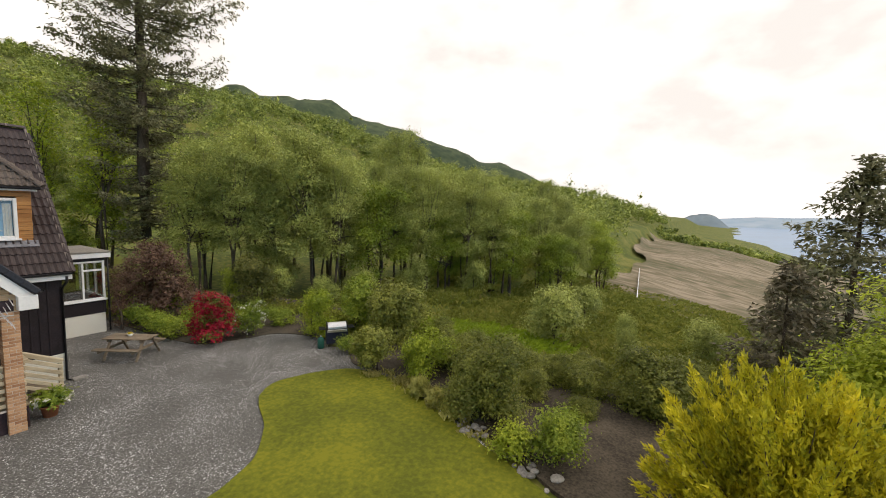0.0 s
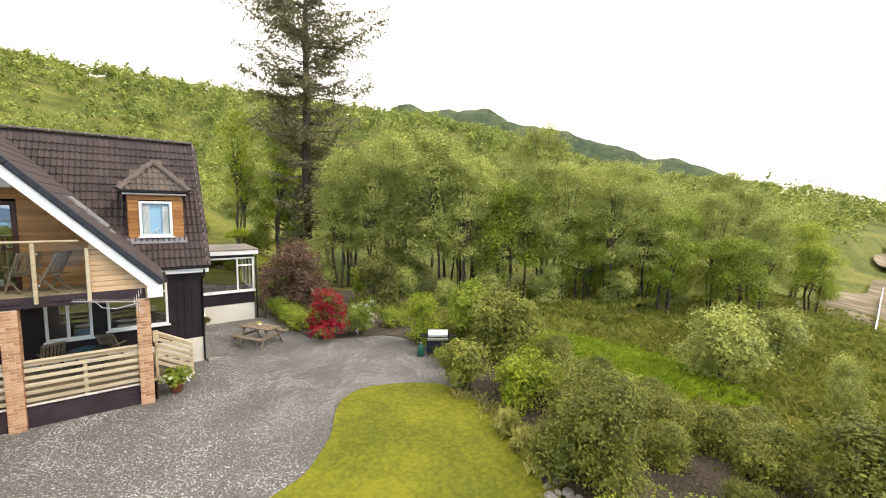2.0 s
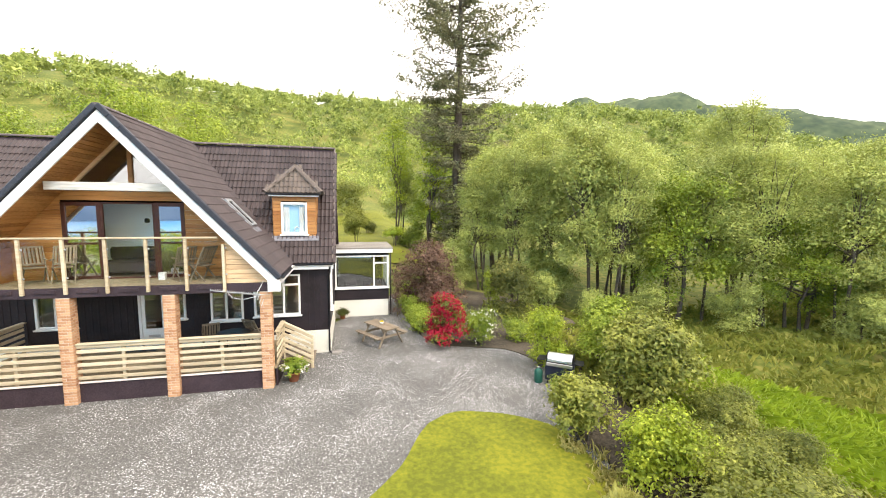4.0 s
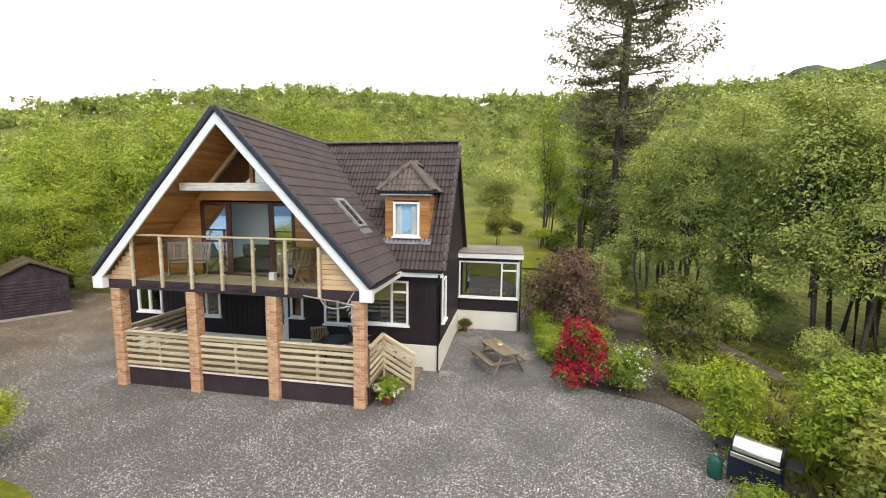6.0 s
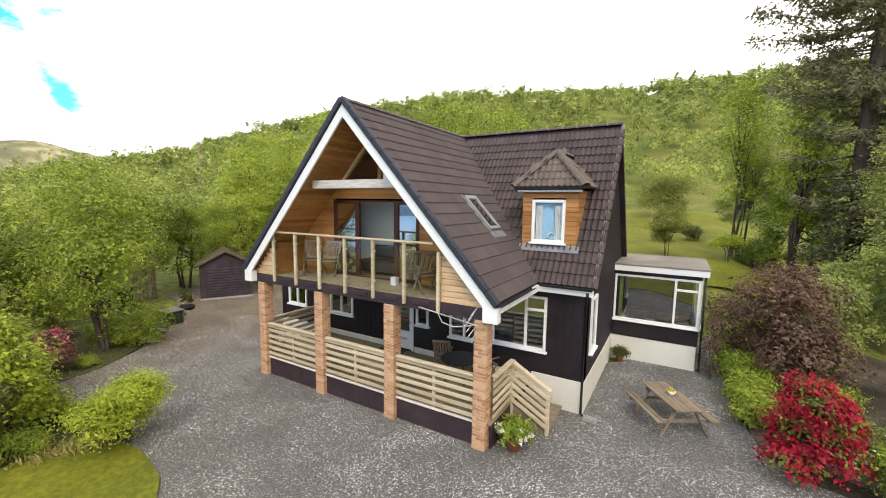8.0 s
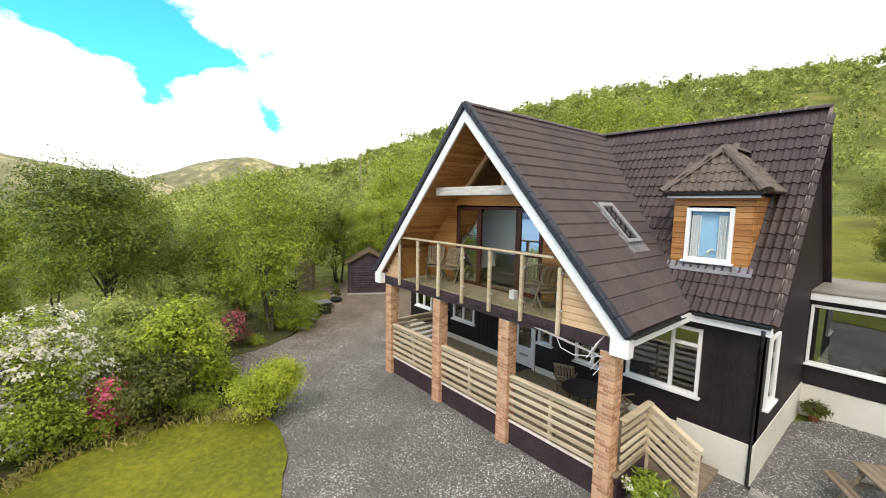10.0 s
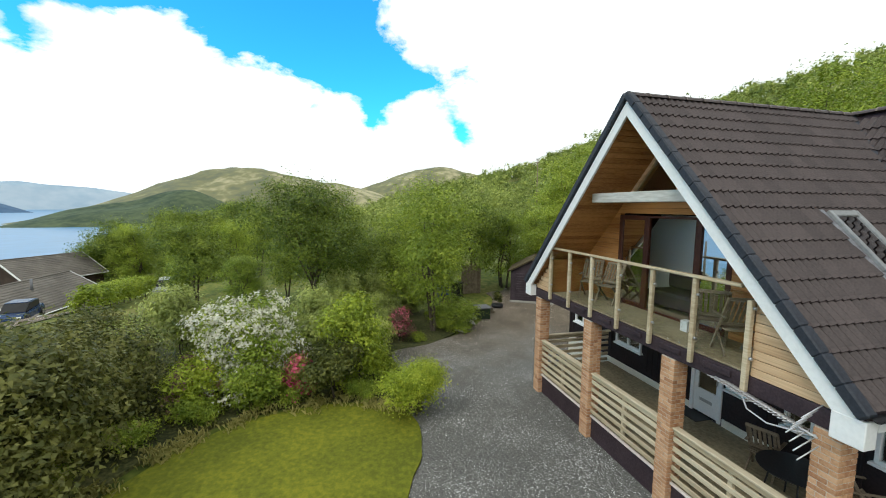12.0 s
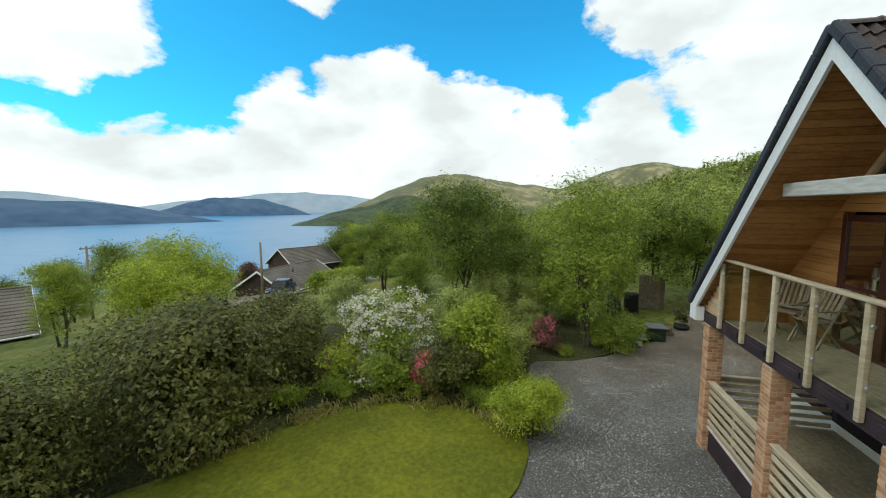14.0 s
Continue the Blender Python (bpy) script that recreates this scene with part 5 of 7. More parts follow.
for i, (x, y, kind, size) in enumerate(belt):
    tagged(again((birch_a, birch_b, alder)[kind], x, y, i * 67, size, 0.9 + 0.05 * (i % 5)), group="thicket trees")

slim = put(tree("alder_tree", "tall thin-stemmed tree with sparse young leaves", 14, 3.4, 13.0, 3.0, LEAF_LIME, 210, 16, 0.35, 0.15, 0.10, 3, 18, base_spread=0.25), 13.4, 22.4)
tagged(again(slim, 10.9, 25.2, 130, 1.0), group="thin trees")
tagged(again(slim, 18.6, 24.0, 250, 0.9), group="thin trees")

# hillside woodland: uncountable crowns in one mesh
def woodland():
    rng = np.random.default_rng(3)
    x, y = rng.uniform(-330, 320, 5800), rng.uniform(-150, 330, 5800)
    az = np.degrees(np.arctan2(-(x - 2), y))
    r = np.hypot(x - 2, y)
    near = np.interp(az, [-120, -90.5, -89.5, -74, -40, -16, -2, 15, 43, 60, 76, 98, 121], [205, 205, 64, 62, 50, 62, 74, 60, 42, 32, 34, 50, 70])
    keep = (r > near) & (r < 330) & (az > -118) & (az < 122) & (rng.random(5800) < np.clip(1.25 - r / 420, 0.2, 1))
    x, y, r, az = x[keep], y[keep], r[keep], az[keep]
    z = ground_height(x, y)
    quads = []
    for k in range(len(x)):
        small = 0.55 if az[k] < -90 else 1.0
        small *= float(np.clip(r[k] / 75, 0.5, 1.0))
        h, w = (rng.uniform(5.5, 9.5) + 3.5 * (rng.random() < 0.12)) * small, rng.uniform(3.0, 5.4) * small
        # lobes make each crown lumpy; large blades fill the heart, small ones the skin
        lobes = rng.normal(size=(7, 3)) * (0.42, 0.42, 0.3)
        for n, lo, hi, size in ((int(np.clip(42000 / r[k], 150, 640)), 0.88, 1.10, 0.62), (int(np.clip(6000 / r[k], 30, 90)), 0.4, 0.85, 1.7)):
            d = rng.normal(size=(n, 3))
            d /= np.linalg.norm(d, axis=1, keepdims=True)
            d[:, 2] = np.where(d[:, 2] < -0.4, -d[:, 2], d[:, 2])
            c = lobes[rng.integers(0, 7, n)]
            q = (c + d * 0.52 * rng.uniform(lo, hi, n)[:, None]) * (w, w, h * 0.55)
            at = q + (x[k], y[k], z[k] + h * 0.37)
            nor = d * 2.2 + rng.normal(size=(n, 3)) * 0.45
            nor /= np.linalg.norm(nor, axis=1, keepdims=True)
            t = np.cross(nor, rng.normal(size=(n, 3)))
            t /= np.linalg.norm(t, axis=1, keepdims=True)
            b = np.cross(nor, t)
            s = (rng.uniform(0.3, 0.7, n) * np.clip(r[k] / 220, 0.3, 0.95) * size)[:, None]
            quads.append(np.stack([at - t * s * 0.8 - b * s * 0.8, at + t * s * 1.1, at - t * s * 0.8 + b * s * 0.8], 1))
    return np.concatenate(quads)


WOOD_LEAF = material("woodland_leaves", (0.080, 0.116, 0.026), (0.46, 0.50, 0.118), scale=0.11, fine=0.5, rough=0.6, bump=0, island=0.12, c=(0.228, 0.28, 0.055), through_light=0.2)
wood_mesh = quads_mesh("woodland", woodland(), WOOD_LEAF)
tagged(new("woodland", wood_mesh), "spring-green broadleaf woodland covering the hillside", "woodland", kind="stuff")

# shrubs of the east bed
def shrub(label, seed, w, h, mat, clumps, per, size, flowers=None, lobes_n=9, clump_r=0.12, z0=0.05, aspect=0.55, up=0.5, name="shrub", upright=False):
    return tree(name, label, seed, w, h, z0, mat, clumps, per, clump_r, size, 0.03, 3, lobes_n, "shrub", flowers, aspect, up, 0.08, trunk_part="stem", upright=upright)


put(shrub("copper-brown leaved rounded shrub", 21, 4.4, 3.4, LEAF_COPPER, 560, 22, 0.10, None, 18, 0.17), 10.4, 8.6, z=0)
put(shrub("crimson flowering azalea in full bloom", 22, 1.85, 1.8, LEAF_OLIVE, 200, 22, 0.07, (PETAL_RED, 560, 16, 0.06), name="azalea"), 10.15, 2.7, z=0)
put(shrub("low shrub with small white flowers", 23, 1.6, 1.5, LEAF_SPRING, 210, 24, 0.06, (PETAL_WHITE, 60, 5, 0.05)), 11.55, 2.2, z=0)
put(shrub("thin young lime-green garden shrub", 24, 1.2, 2.1, LEAF_LIME, 110, 24, 0.08), 13.9, 7.6, z=0)
put(shrub("dense dark green garden shrub", 25, 2.8, 3.0, LEAF_DARK, 420, 24, 0.10, None, 12, 0.15), 14.6, 6, z=0)
put(shrub("variegated lime-green shrub by the gravel", 26, 1.9, 2.0, LEAF_LIME, 300, 24, 0.07), 12.9, -0.2, z=0)
put(shrub("bright green leafy garden shrub", 27, 2.3, 2.6, LEAF_SPRING, 360, 24, 0.09), 14.7, -1, z=0)
put(shrub("grey-green rhododendron shrub behind the barbecue", 28, 3.0, 2.9, LEAF_OLIVE, 460, 24, 0.10, None, 12, 0.15), 14.6, -3.2, z=0)
put(shrub("olive green rhododendron at the lawn's corner", 29, 1.7, 1.6, LEAF_OLIVE, 230, 24, 0.09), 11.9, -4.5, z=0)
# more of the east side
put(shrub("fresh green rounded garden shrub", 30, 1.8, 1.6, LEAF_LIME, 260, 24, 0.07), 12.4, -6.3, z=0)
olive = put(shrub("large olive-green leafy shrub by the lawn", 31, 2.4, 2.0, LEAF_OLIVE, 800, 24, 0.065, None, 12, 0.14), 11.2, -9.2, z=0)
again(olive, 12.3, -8.4, 130, 0.85, z=0)
put(shrub("small yellow-leaved shrub among stones", 32, 1.0, 0.75, LEAF_LIME, 120, 22, 0.06), 9.9, -10.3, z=0)
put(shrub("mid-green shrub above the bank", 33, 1.5, 1.1, LEAF_SPRING, 260, 24, 0.06), 10.3, -11.3, z=0)
hedge = put(shrub("dull green evergreen bush on the lower bank", 34, 2.6, 1.9, LEAF_OLIVE, 620, 24, 0.075, None, 12, 0.15), 14.5, -12.9, size=1.05)
for i, (x, y, s, tall) in enumerate(((13.9, -6.4, 0.6, 0.95), (14.3, -7.7, 0.62, 0.9), (14.6, -8.9, 0.62, 0.9), (14.5, -10.0, 0.66, 0.95), (14.2, -11.2, 0.7, 0.95), (15.5, -5.0, 0.7, 0.9), (16.3, -14.2, 0.9, 0.95), (12.9, -11.3, 0.4, 0.9), (13.3, -5.3, 0.55, 0.9), (13.3, -7.1, 0.5, 0.95), (13.0, -9.6, 0.55, 0.95), (15.4, -6.4, 0.6, 0.9), (16.0, -10.6, 0.6, 0.9), (15.8, -8.3, 0.55, 0.9))):
    tagged(again(hedge, x, y, 50 * i + 20, s, tall), group="bank bushes")
wild = put(shrub("round light-green willow bush in rough grass", 35, 3.2, 2.9, LEAF_BIRCH, 420, 22, 0.10, None, 12, 0.18), 20.5, -8.4)
for i, (x, y, s) in enumerate(((19.6, 6.6, 0.7), (29.5, 0.6, 0.8), (17.2, 8.4, 0.8), (22.5, 6.4, 0.8), (26.5, 4.2, 0.9), (32.5, 3, 1.3), (12.8, 12.6, 0.9), (14.2, 16.2, 1.0), (23.2, -14.6, 0.7), (19.5, 12, 1.2), (29.4, -8.0, 0.85), (27.5, -5.5, 0.6))):
    tagged(again(wild, x, y, 37 * i, s), group="wild bushes")
tagged(again(wild, 21.2, -11.4, 200, 0.4, 1.7), group="wild bushes")


def plume_bush(name, label, seed, plumes, sprays, mat, reach):
    """A feathery conifer: upswept plumes from the base, each a tapering brush of small sprays."""
    rng = np.random.default_rng(seed)
    rnd = random.Random(seed)
    thing = empty(name, label, "shrub")
    bm = bmesh.new()
    tris = []
    for k in range(plumes):
        a, lift = rng.uniform(0, 6.283), math.radians(rng.uniform(12, 88))
        axis = np.array((math.cos(a) * math.cos(lift), math.sin(a) * math.cos(lift), math.sin(lift)))
        length = reach * (0.62 + 0.38 * math.sin(lift)) * rng.uniform(0.7, 1.12)
        base = np.array((0, 0, 0.15))
        bend = np.array((0, 0, 0.35 * math.cos(lift)))
        tube(bm, [tuple(base), tuple(base + axis * length * 0.5), tuple(base + axis * length + bend)], [0.03, 0.018, 0.004], 4)
        t = rng.uniform(0.2, 1.0, sprays) ** 0.75
        at = base + axis * (length * t)[:, None] + bend * (t ** 2)[:, None] + rng.normal(size=(sprays, 3)) * (0.03 + 0.19 * (1 - t))[:, None]
        way = axis * 0.9 + (0, 0, 0.35) + rng.normal(size=(sprays, 3)) * 0.5
        way /= np.linalg.norm(way, axis=1, keepdims=True)
        side = np.cross(way, rng.normal(size=(sprays, 3)))
        side /= np.linalg.norm(side, axis=1, keepdims=True)
        s = rng.uniform(0.06, 0.15, sprays)[:, None]
        tris.append(np.stack([at - side * s * 0.2, at + way * s, at + side * s * 0.2], 1))
    part("stem", bm, BARK, thing)
    child("crown", quads_mesh("crown", np.concatenate(tris), mat), thing)
    return thing


put(plume_bush("golden_conifer", "golden-yellow feathery conifer bush", 36, 240, 420, LEAF_GOLD, 3.1), 9.9, -15.2)
put(shrub("big light-green bush on the bank", 37, 5.0, 5.4, LEAF_LIME, 1000, 26, 0.10, None, 15, 0.2), 14, -18.2)
put(spruce("spruce_tree", "dark blue-green spruce on the lower bank", 8, 8.6, 5.6, 0.05, LEAF_SPRUCE, 44, 6, 0.20, 0.3), 19.6, -18.2)
put(spruce("spruce_tree", "brownish half-bare young conifer", 9, 5.0, 3.4, 0.05, LEAF_BROWN, 30, 5, 0.17, 0.3), 17.2, -16.2)

# low plants along the edge of the forecourt bed
low = put(shrub("low mixed green border plants", 38, 1.5, 0.8, LEAF_SPRING, 170, 22, 0.06, None, 7), 9.6, 4.6, z=0)
for i, (x, y, s) in enumerate(((9.6, 6.0, 1.0), (9.7, 7.4, 1.1), (11.0, 4.6, 1.0), (11.2, 6.2, 1.0), (9.8, 10.6, 1.2), (13.3, 2.6, 1.0), (12.6, -2.6, 0.8), (11.8, 9.6, 1.0))):
    tagged(again(low, x, y, 71 * i, s, z=0), group="border plants")

put(shrub("twiggy reddish creeper on the sun lounge corner", 67, 0.7, 2.6, LEAF_COPPER, 90, 16, 0.05, None, 10, 0.10), 8.75, 7.2, z=0)

STRAW = leaf_material("pale_grass_blades", (0.30, 0.30, 0.07), (0.62, 0.56, 0.19), (0.45, 0.43, 0.12))
clump = put(shrub("clump of pale yellow ornamental grass at the lawn edge", 68, 0.55, 0.5, STRAW, 55, 16, 0.26, None, 3, 0.07, aspect=0.07, upright=True, name="ornamental_grass"), 11.1, -6.9, z=0)
for i, (x, y, s) in enumerate(((10.9, -7.6, 0.9), (10.6, -8.4, 1.1), (10.9, -8.6, 0.9))):
    tagged(again(clump, x, y, 80 * i + 30, s, z=0), group="grass clumps")

# garden behind the house
put(shrub("grey-green many-stemmed shrub on the back lawn", 61, 2.8, 3.0, LEAF_OLIVE, 420, 22, 0.09, None, 10, 0.16, 0.9), 7, 22.2)
put(shrub("dark clipped evergreen on the back lawn", 62, 1.9, 1.6, LEAF_DARK, 260, 22, 0.08), 8.3, 31.6)
put(shrub("dark evergreen bush below the tall trees", 63, 2.4, 1.9, LEAF_DARK, 300, 22, 0.09), 12.6, 27.6)
put(shrub("pale olive dome of a willow above the back lawn", 64, 6.5, 5.2, LEAF_OLIVE, 900, 22, 0.13, None, 14, 0.28), 6, 48)
put(shrub("small flat-topped lime-green standard on the back lawn", 65, 2.0, 1.5, LEAF_LIME, 260, 22, 0.07, None, 8, 0.12, 0.9), 10.3, 22.8)
put(shrub("low mid-green bush on the back lawn", 66, 3.6, 1.6, LEAF_MID, 360, 22, 0.09), 11.9, 24.2)

# west garden beside the drive
for i, (x, y, s) in enumerate(((-4.4, -7.4, 0.7), (-4.3, -8.5, 0.8), (-3.7, -9.6, 0.8), (-2.8, -10.8, 0.8), (-1.4, -11.7, 0.7), (-5.6, -6.4, 0.9), (-4.1, -5.4, 0.7), (-5.6, -4.6, 0.7), (-7.0, -4.8, 0.6), (-6.2, -9.9, 1.0), (-8.7, -2.9, 0.5), (-10.0, -1.4, 0.6), (-7.6, -7.2, 1.1), (-11.6, -1.4, 0.8))):
    tagged(again(low, x, y, 83 * i + 9, s, z=0), group="border plants")
put(shrub("bright green clipped bush at the lawn's corner", 41, 1.9, 1.45, LEAF_LIME, 620, 24, 0.05), -2.8, -4.1, z=0)
put(shrub("tall lime-green leafy shrub", 42, 2.5, 3.0, LEAF_LIME, 440, 24, 0.085, None, 12, 0.15), -4.9, -5.5, z=0)
put(shrub("dark glossy evergreen garden shrub", 43, 1.9, 1.7, LEAF_DARK, 300, 24, 0.08), -4.3, -6.15, z=0)
put(shrub("pink flowering azalea beside the lawn", 44, 1.2, 1.35, LEAF_OLIVE, 110, 20, 0.06, (PETAL_PINK, 130, 14, 0.06), name="azalea"), -4.6, -7.2, z=0)
put(shrub("white blossoming viburnum bush in full flower", 45, 3.6, 2.6, LEAF_SPRING, 330, 22, 0.08, (PETAL_WHITE, 700, 14, 0.07), 16, 0.17), -5.5, -8.9, z=0)
put(shrub("fresh green shrub before the white blossom", 46, 1.9, 2.0, LEAF_SPRING, 320, 24, 0.07), -4.4, -8.35, z=0)
put(shrub("yellow-green shrub with bronze tips", 47, 1.7, 1.45, LEAF_LIME, 220, 24, 0.07, (LEAF_COPPER, 60, 12, 0.06)), -4.3, -10, z=0)
rhodo = put(shrub("huge dark rhododendron bush beside the lawn", 48, 5.4, 2.9, LEAF_RHODO, 1300, 24, 0.11, None, 20, 0.2, name="rhododendron"), -1, -12.6, z=0)
tagged(again(rhodo, -4.9, -12.4, 140, 0.8, z=0), group="rhododendrons")
tagged(again(rhodo, 2.4, -13.6, 250, 0.85, z=0), group="rhododendrons")
put(shrub("coral-red leaved shrub by the drive", 49, 1.1, 1.6, LEAF_COPPER, 110, 22, 0.065, (PETAL_PINK, 70, 12, 0.055)), -8.8, -3.6, z=0)
put(tree("garden_tree", "multi-stemmed light-green garden tree", 50, 5.4, 6.3, 1.2, LEAF_SPRING, 950, 26, 0.22, 0.085, 0.07, 4, 16, base_spread=0.2), -10.1, -1.9, z=0)
put(tree("garden_tree", "dense round light-green garden tree", 51, 6.0, 6.4, 0.8, LEAF_MID, 1050, 26, 0.22, 0.085, 0.10, 2, 16, base_spread=0.2), -11.6, -7.5, z=-0.1)
put(shrub("low bright green bush beside the drive", 52, 2.4, 1.2, LEAF_SPRING, 280, 24, 0.06), -10.2, -0.75, z=0)
for i, (x, y, s) in enumerate(((-7.3, -6.8, 0.85), (-7.8, -5.3, 0.55), (-8.4, -11.5, 0.9), (-12.0, -4.4, 0.85), (-5.4, -12.2, 0.75), (-7.0, -4.8, 0.5), (-10.9, -6.1, 0.9), (-9.8, -4.2, 0.6), (-7.5, -13.6, 0.6), (-12.9, -2.4, 0.6), (-3.3, -12.3, 0.55))):
    tagged(again(wild, x, y, 53 * i, s, z=-0.1), group="garden bushes")
far_tree = tree("garden_tree", "light-green tree on the western slope", 54, 5.4, 6.0, 0.9, LEAF_MID, 760, 22, 0.25, 0.12, 0.09, 2, 15, base_spread=0.2)
put(far_tree, -17, -6.3)
lime_tree = put(tree("garden_tree", "bright lime-green tree below the garden", 55, 6.4, 4.6, 0.6, LEAF_LIME, 760, 22, 0.24, 0.11, 0.09, 2, 15, base_spread=0.2), -11.3, -23.4)
tall_tree = put(tree("garden_tree", "tall dense light-green tree behind the house", 56, 7.6, 11.5, 1.4, LEAF_SPRING, 1300, 22, 0.34, 0.145, 0.16, 2, 26, base_spread=0.2), -13.9, 13.8)
for i, (x, y, s) in enumerate(((-19.3, 10.5, 0.85), (-22.1, 15.8, 0.95), (-9.2, 18.6, 1.0), (-29.2, 17.7, 0.9), (-17.2, 23.2, 1.1), (-6.1, 26.2, 1.0), (-12.3, 29.4, 1.15), (-24.4, 26.3, 1.1))):
    tagged(again(tall_tree, x, y, 77 * i + 20, s, 0.92 + 0.05 * (i % 4)), group="tall trees")
for i, (x, y, k, s) in enumerate(((-15.1, -4.5, 0, 0.68), (-15.7, -0.1, 1, 0.62), (-19.7, -2.5, 0, 0.75), (-13.2, -10.5, 1, 0.58), (-19.3, -9.2, 0, 0.66), (-23.8, 2.8, 0, 0.78), (-26.6, -5.1, 1, 0.72), (-29.8, 6.9, 0, 0.85), (-35.8, -0.0, 0, 0.8), (-35.3, -10.0, 1, 0.65), (-16.6, 8.2, 1, 0.95), (-18.7, 5.2, 1, 0.85), (-21.1, 8.9, 1, 0.85))):
    tagged(again((far_tree, alder)[k], x, y, 61 * i, s if k == 0 else s * 0.85), group="western trees")
for i, (x, y, k, s) in enumerate(((-8.0, -21.1, 2, 0.8), (-14.5, -26.3, 2, 1.0), (-17.4, -30.8, 2, 0.9), (-29.5, -18.6, 1, 0.7), (-8.3, -27.9, 1, 0.6), (-47.3, -75.6, 0, 2.0), (-36.5, -70.4, 0, 1.6), (-42.3, -22.5, 1, 0.9), (-51.9, -27.4, 0, 1.5), (-57.2, -34.3, 1, 1.4), (-62.4, -41.2, 0, 1.6), (-60.6, -21.3, 1, 1.5), (-48.9, -16.2, 0, 1.4), (-70.0, -28.4, 1, 1.6), (-53.3, -47.2, 1, 0.9), (-20.1, -44.7, 0, 0.8), (-24.8, -64.0, 1, 0.9), (-21.8, -57.5, 0, 1.0), (-4.7, -34.8, 0, 1.0), (-75.8, -48.5, 0, 1.5), (-87.2, -38.1, 1, 1.7), (-20.8, -14.8, 0, 0.9), (-26.0, -14.0, 1, 0.8))):
    tagged(again((far_tree, alder, lime_tree)[k], x, y, 47 * i + 11, s), group="lower trees")
put(shrub("dark copper-purple garden tree", 53, 6.0, 6.0, LEAF_COPPER, 500, 24, 0.2, None, 14, 0.3, name="copper_tree"), -52.4, -53.1)


for i, (x, y, s) in enumerate(((-19.2, 39.6, 1.0), (-24.5, 54.5, 1.25), (-12.5, 44.0, 0.95))):
    tagged(again(tall_tree, x, y, 63 * i + 35, s), group="tall trees")
for i, (x, y, s) in enumerate(((-30.4, -51.2, 1.0), (-60, -38, 1.9), (-64, -33, 2.0), (-58, -28, 1.8), (-53, -18, 1.7), (-66, -46, 1.3), (-70, -26, 1.9), (-17.8, 2.4, 0.95), (-13.4, -3.6, 0.72))):
    tagged(again(far_tree, x, y, 59 * i + 7, s), group="lower trees")

# grass tufts: blades that nobody could count
def tufts(name, places, label, mat, seed, blade=0.35, per=26, spread_r=0.16):
    rng = np.random.default_rng(seed)
    quads = []
    for x, y, z in places:
        n = per
        a = rng.uniform(0, 6.283, n)
        root = np.stack([x + rng.normal(0, spread_r, n), y + rng.normal(0, spread_r, n), np.full(n, z)], 1)
        out = np.stack([np.cos(a), np.sin(a), np.zeros(n)], 1)
        side = np.stack([-np.sin(a), np.cos(a), np.zeros(n)], 1) * 0.012
        h = blade * rng.uniform(0.5, 1.2, n)[:, None]
        mid = root + out * h * 0.22 + np.array((0, 0, 1)) * h * 0.7
        tip = root + out * h * rng.uniform(0.4, 0.9, n)[:, None] + np.array((0, 0, 1)) * h * 0.85
        quads.append(np.stack([root - side, mid - side, tip, mid + side], 1))
        quads.append(np.stack([root - side, mid + side, tip, root + side], 1))
    return tagged(new(name, quads_mesh(name, np.concatenate(quads), mat)), label, "grass", kind="stuff")


rnd = random.Random(4)
edge = []
for x0, y0, x1, y1 in ((11.7, -4.2, 11.6, -6.2), (11.6, -6.2, 10.3, -9.2), (-4.0, -5.8, -3.7, -8.2), (-3.7, -8.2, -2.5, -9.9), (-2.5, -9.9, 0.4, -11.3), (-3.9, -5.4, -3.0, -4.3)):
    for k in range(16):
        t = rnd.random()
        edge.append((x0 + (x1 - x0) * t + rnd.uniform(-0.35, 0.25), y0 + (y1 - y0) * t + rnd.uniform(-0.35, 0.25), 0.0))
tufts("edge_grass", edge, "pale unmown grass tufts along the lawn edge", material("straw_grass", (0.22, 0.21, 0.05), (0.46, 0.41, 0.14), 0.7, 3, 0.7, 0, island=0.8, through_light=0.3), 5, 0.20, 18, 0.14)
rush = []
for k in range(600):
    x, y = 18.7 + rnd.gauss(0, 1.1), -4.4 + rnd.gauss(0, 1.8)
    rush.append((x, y, float(ground_height(x, y)) - 0.08))
tufts("rushes", rush, "bright green rushes in the wet hollow", leaf_material("rush_blades", (0.16, 0.24, 0.012), (0.36, 0.47, 0.035)), 6, 0.7, 30, 0.22)
field_grass = []
for k in range(3800):
    x, y = rnd.uniform(14, 52), rnd.uniform(-18, 9)
    field_grass.append((x, y, float(ground_height(x, y)) - 0.08))
tufts("rough_grass", field_grass, "long rough grass on the wild slope", GRASS_TUFT, 7, 0.55, 16, 0.3)


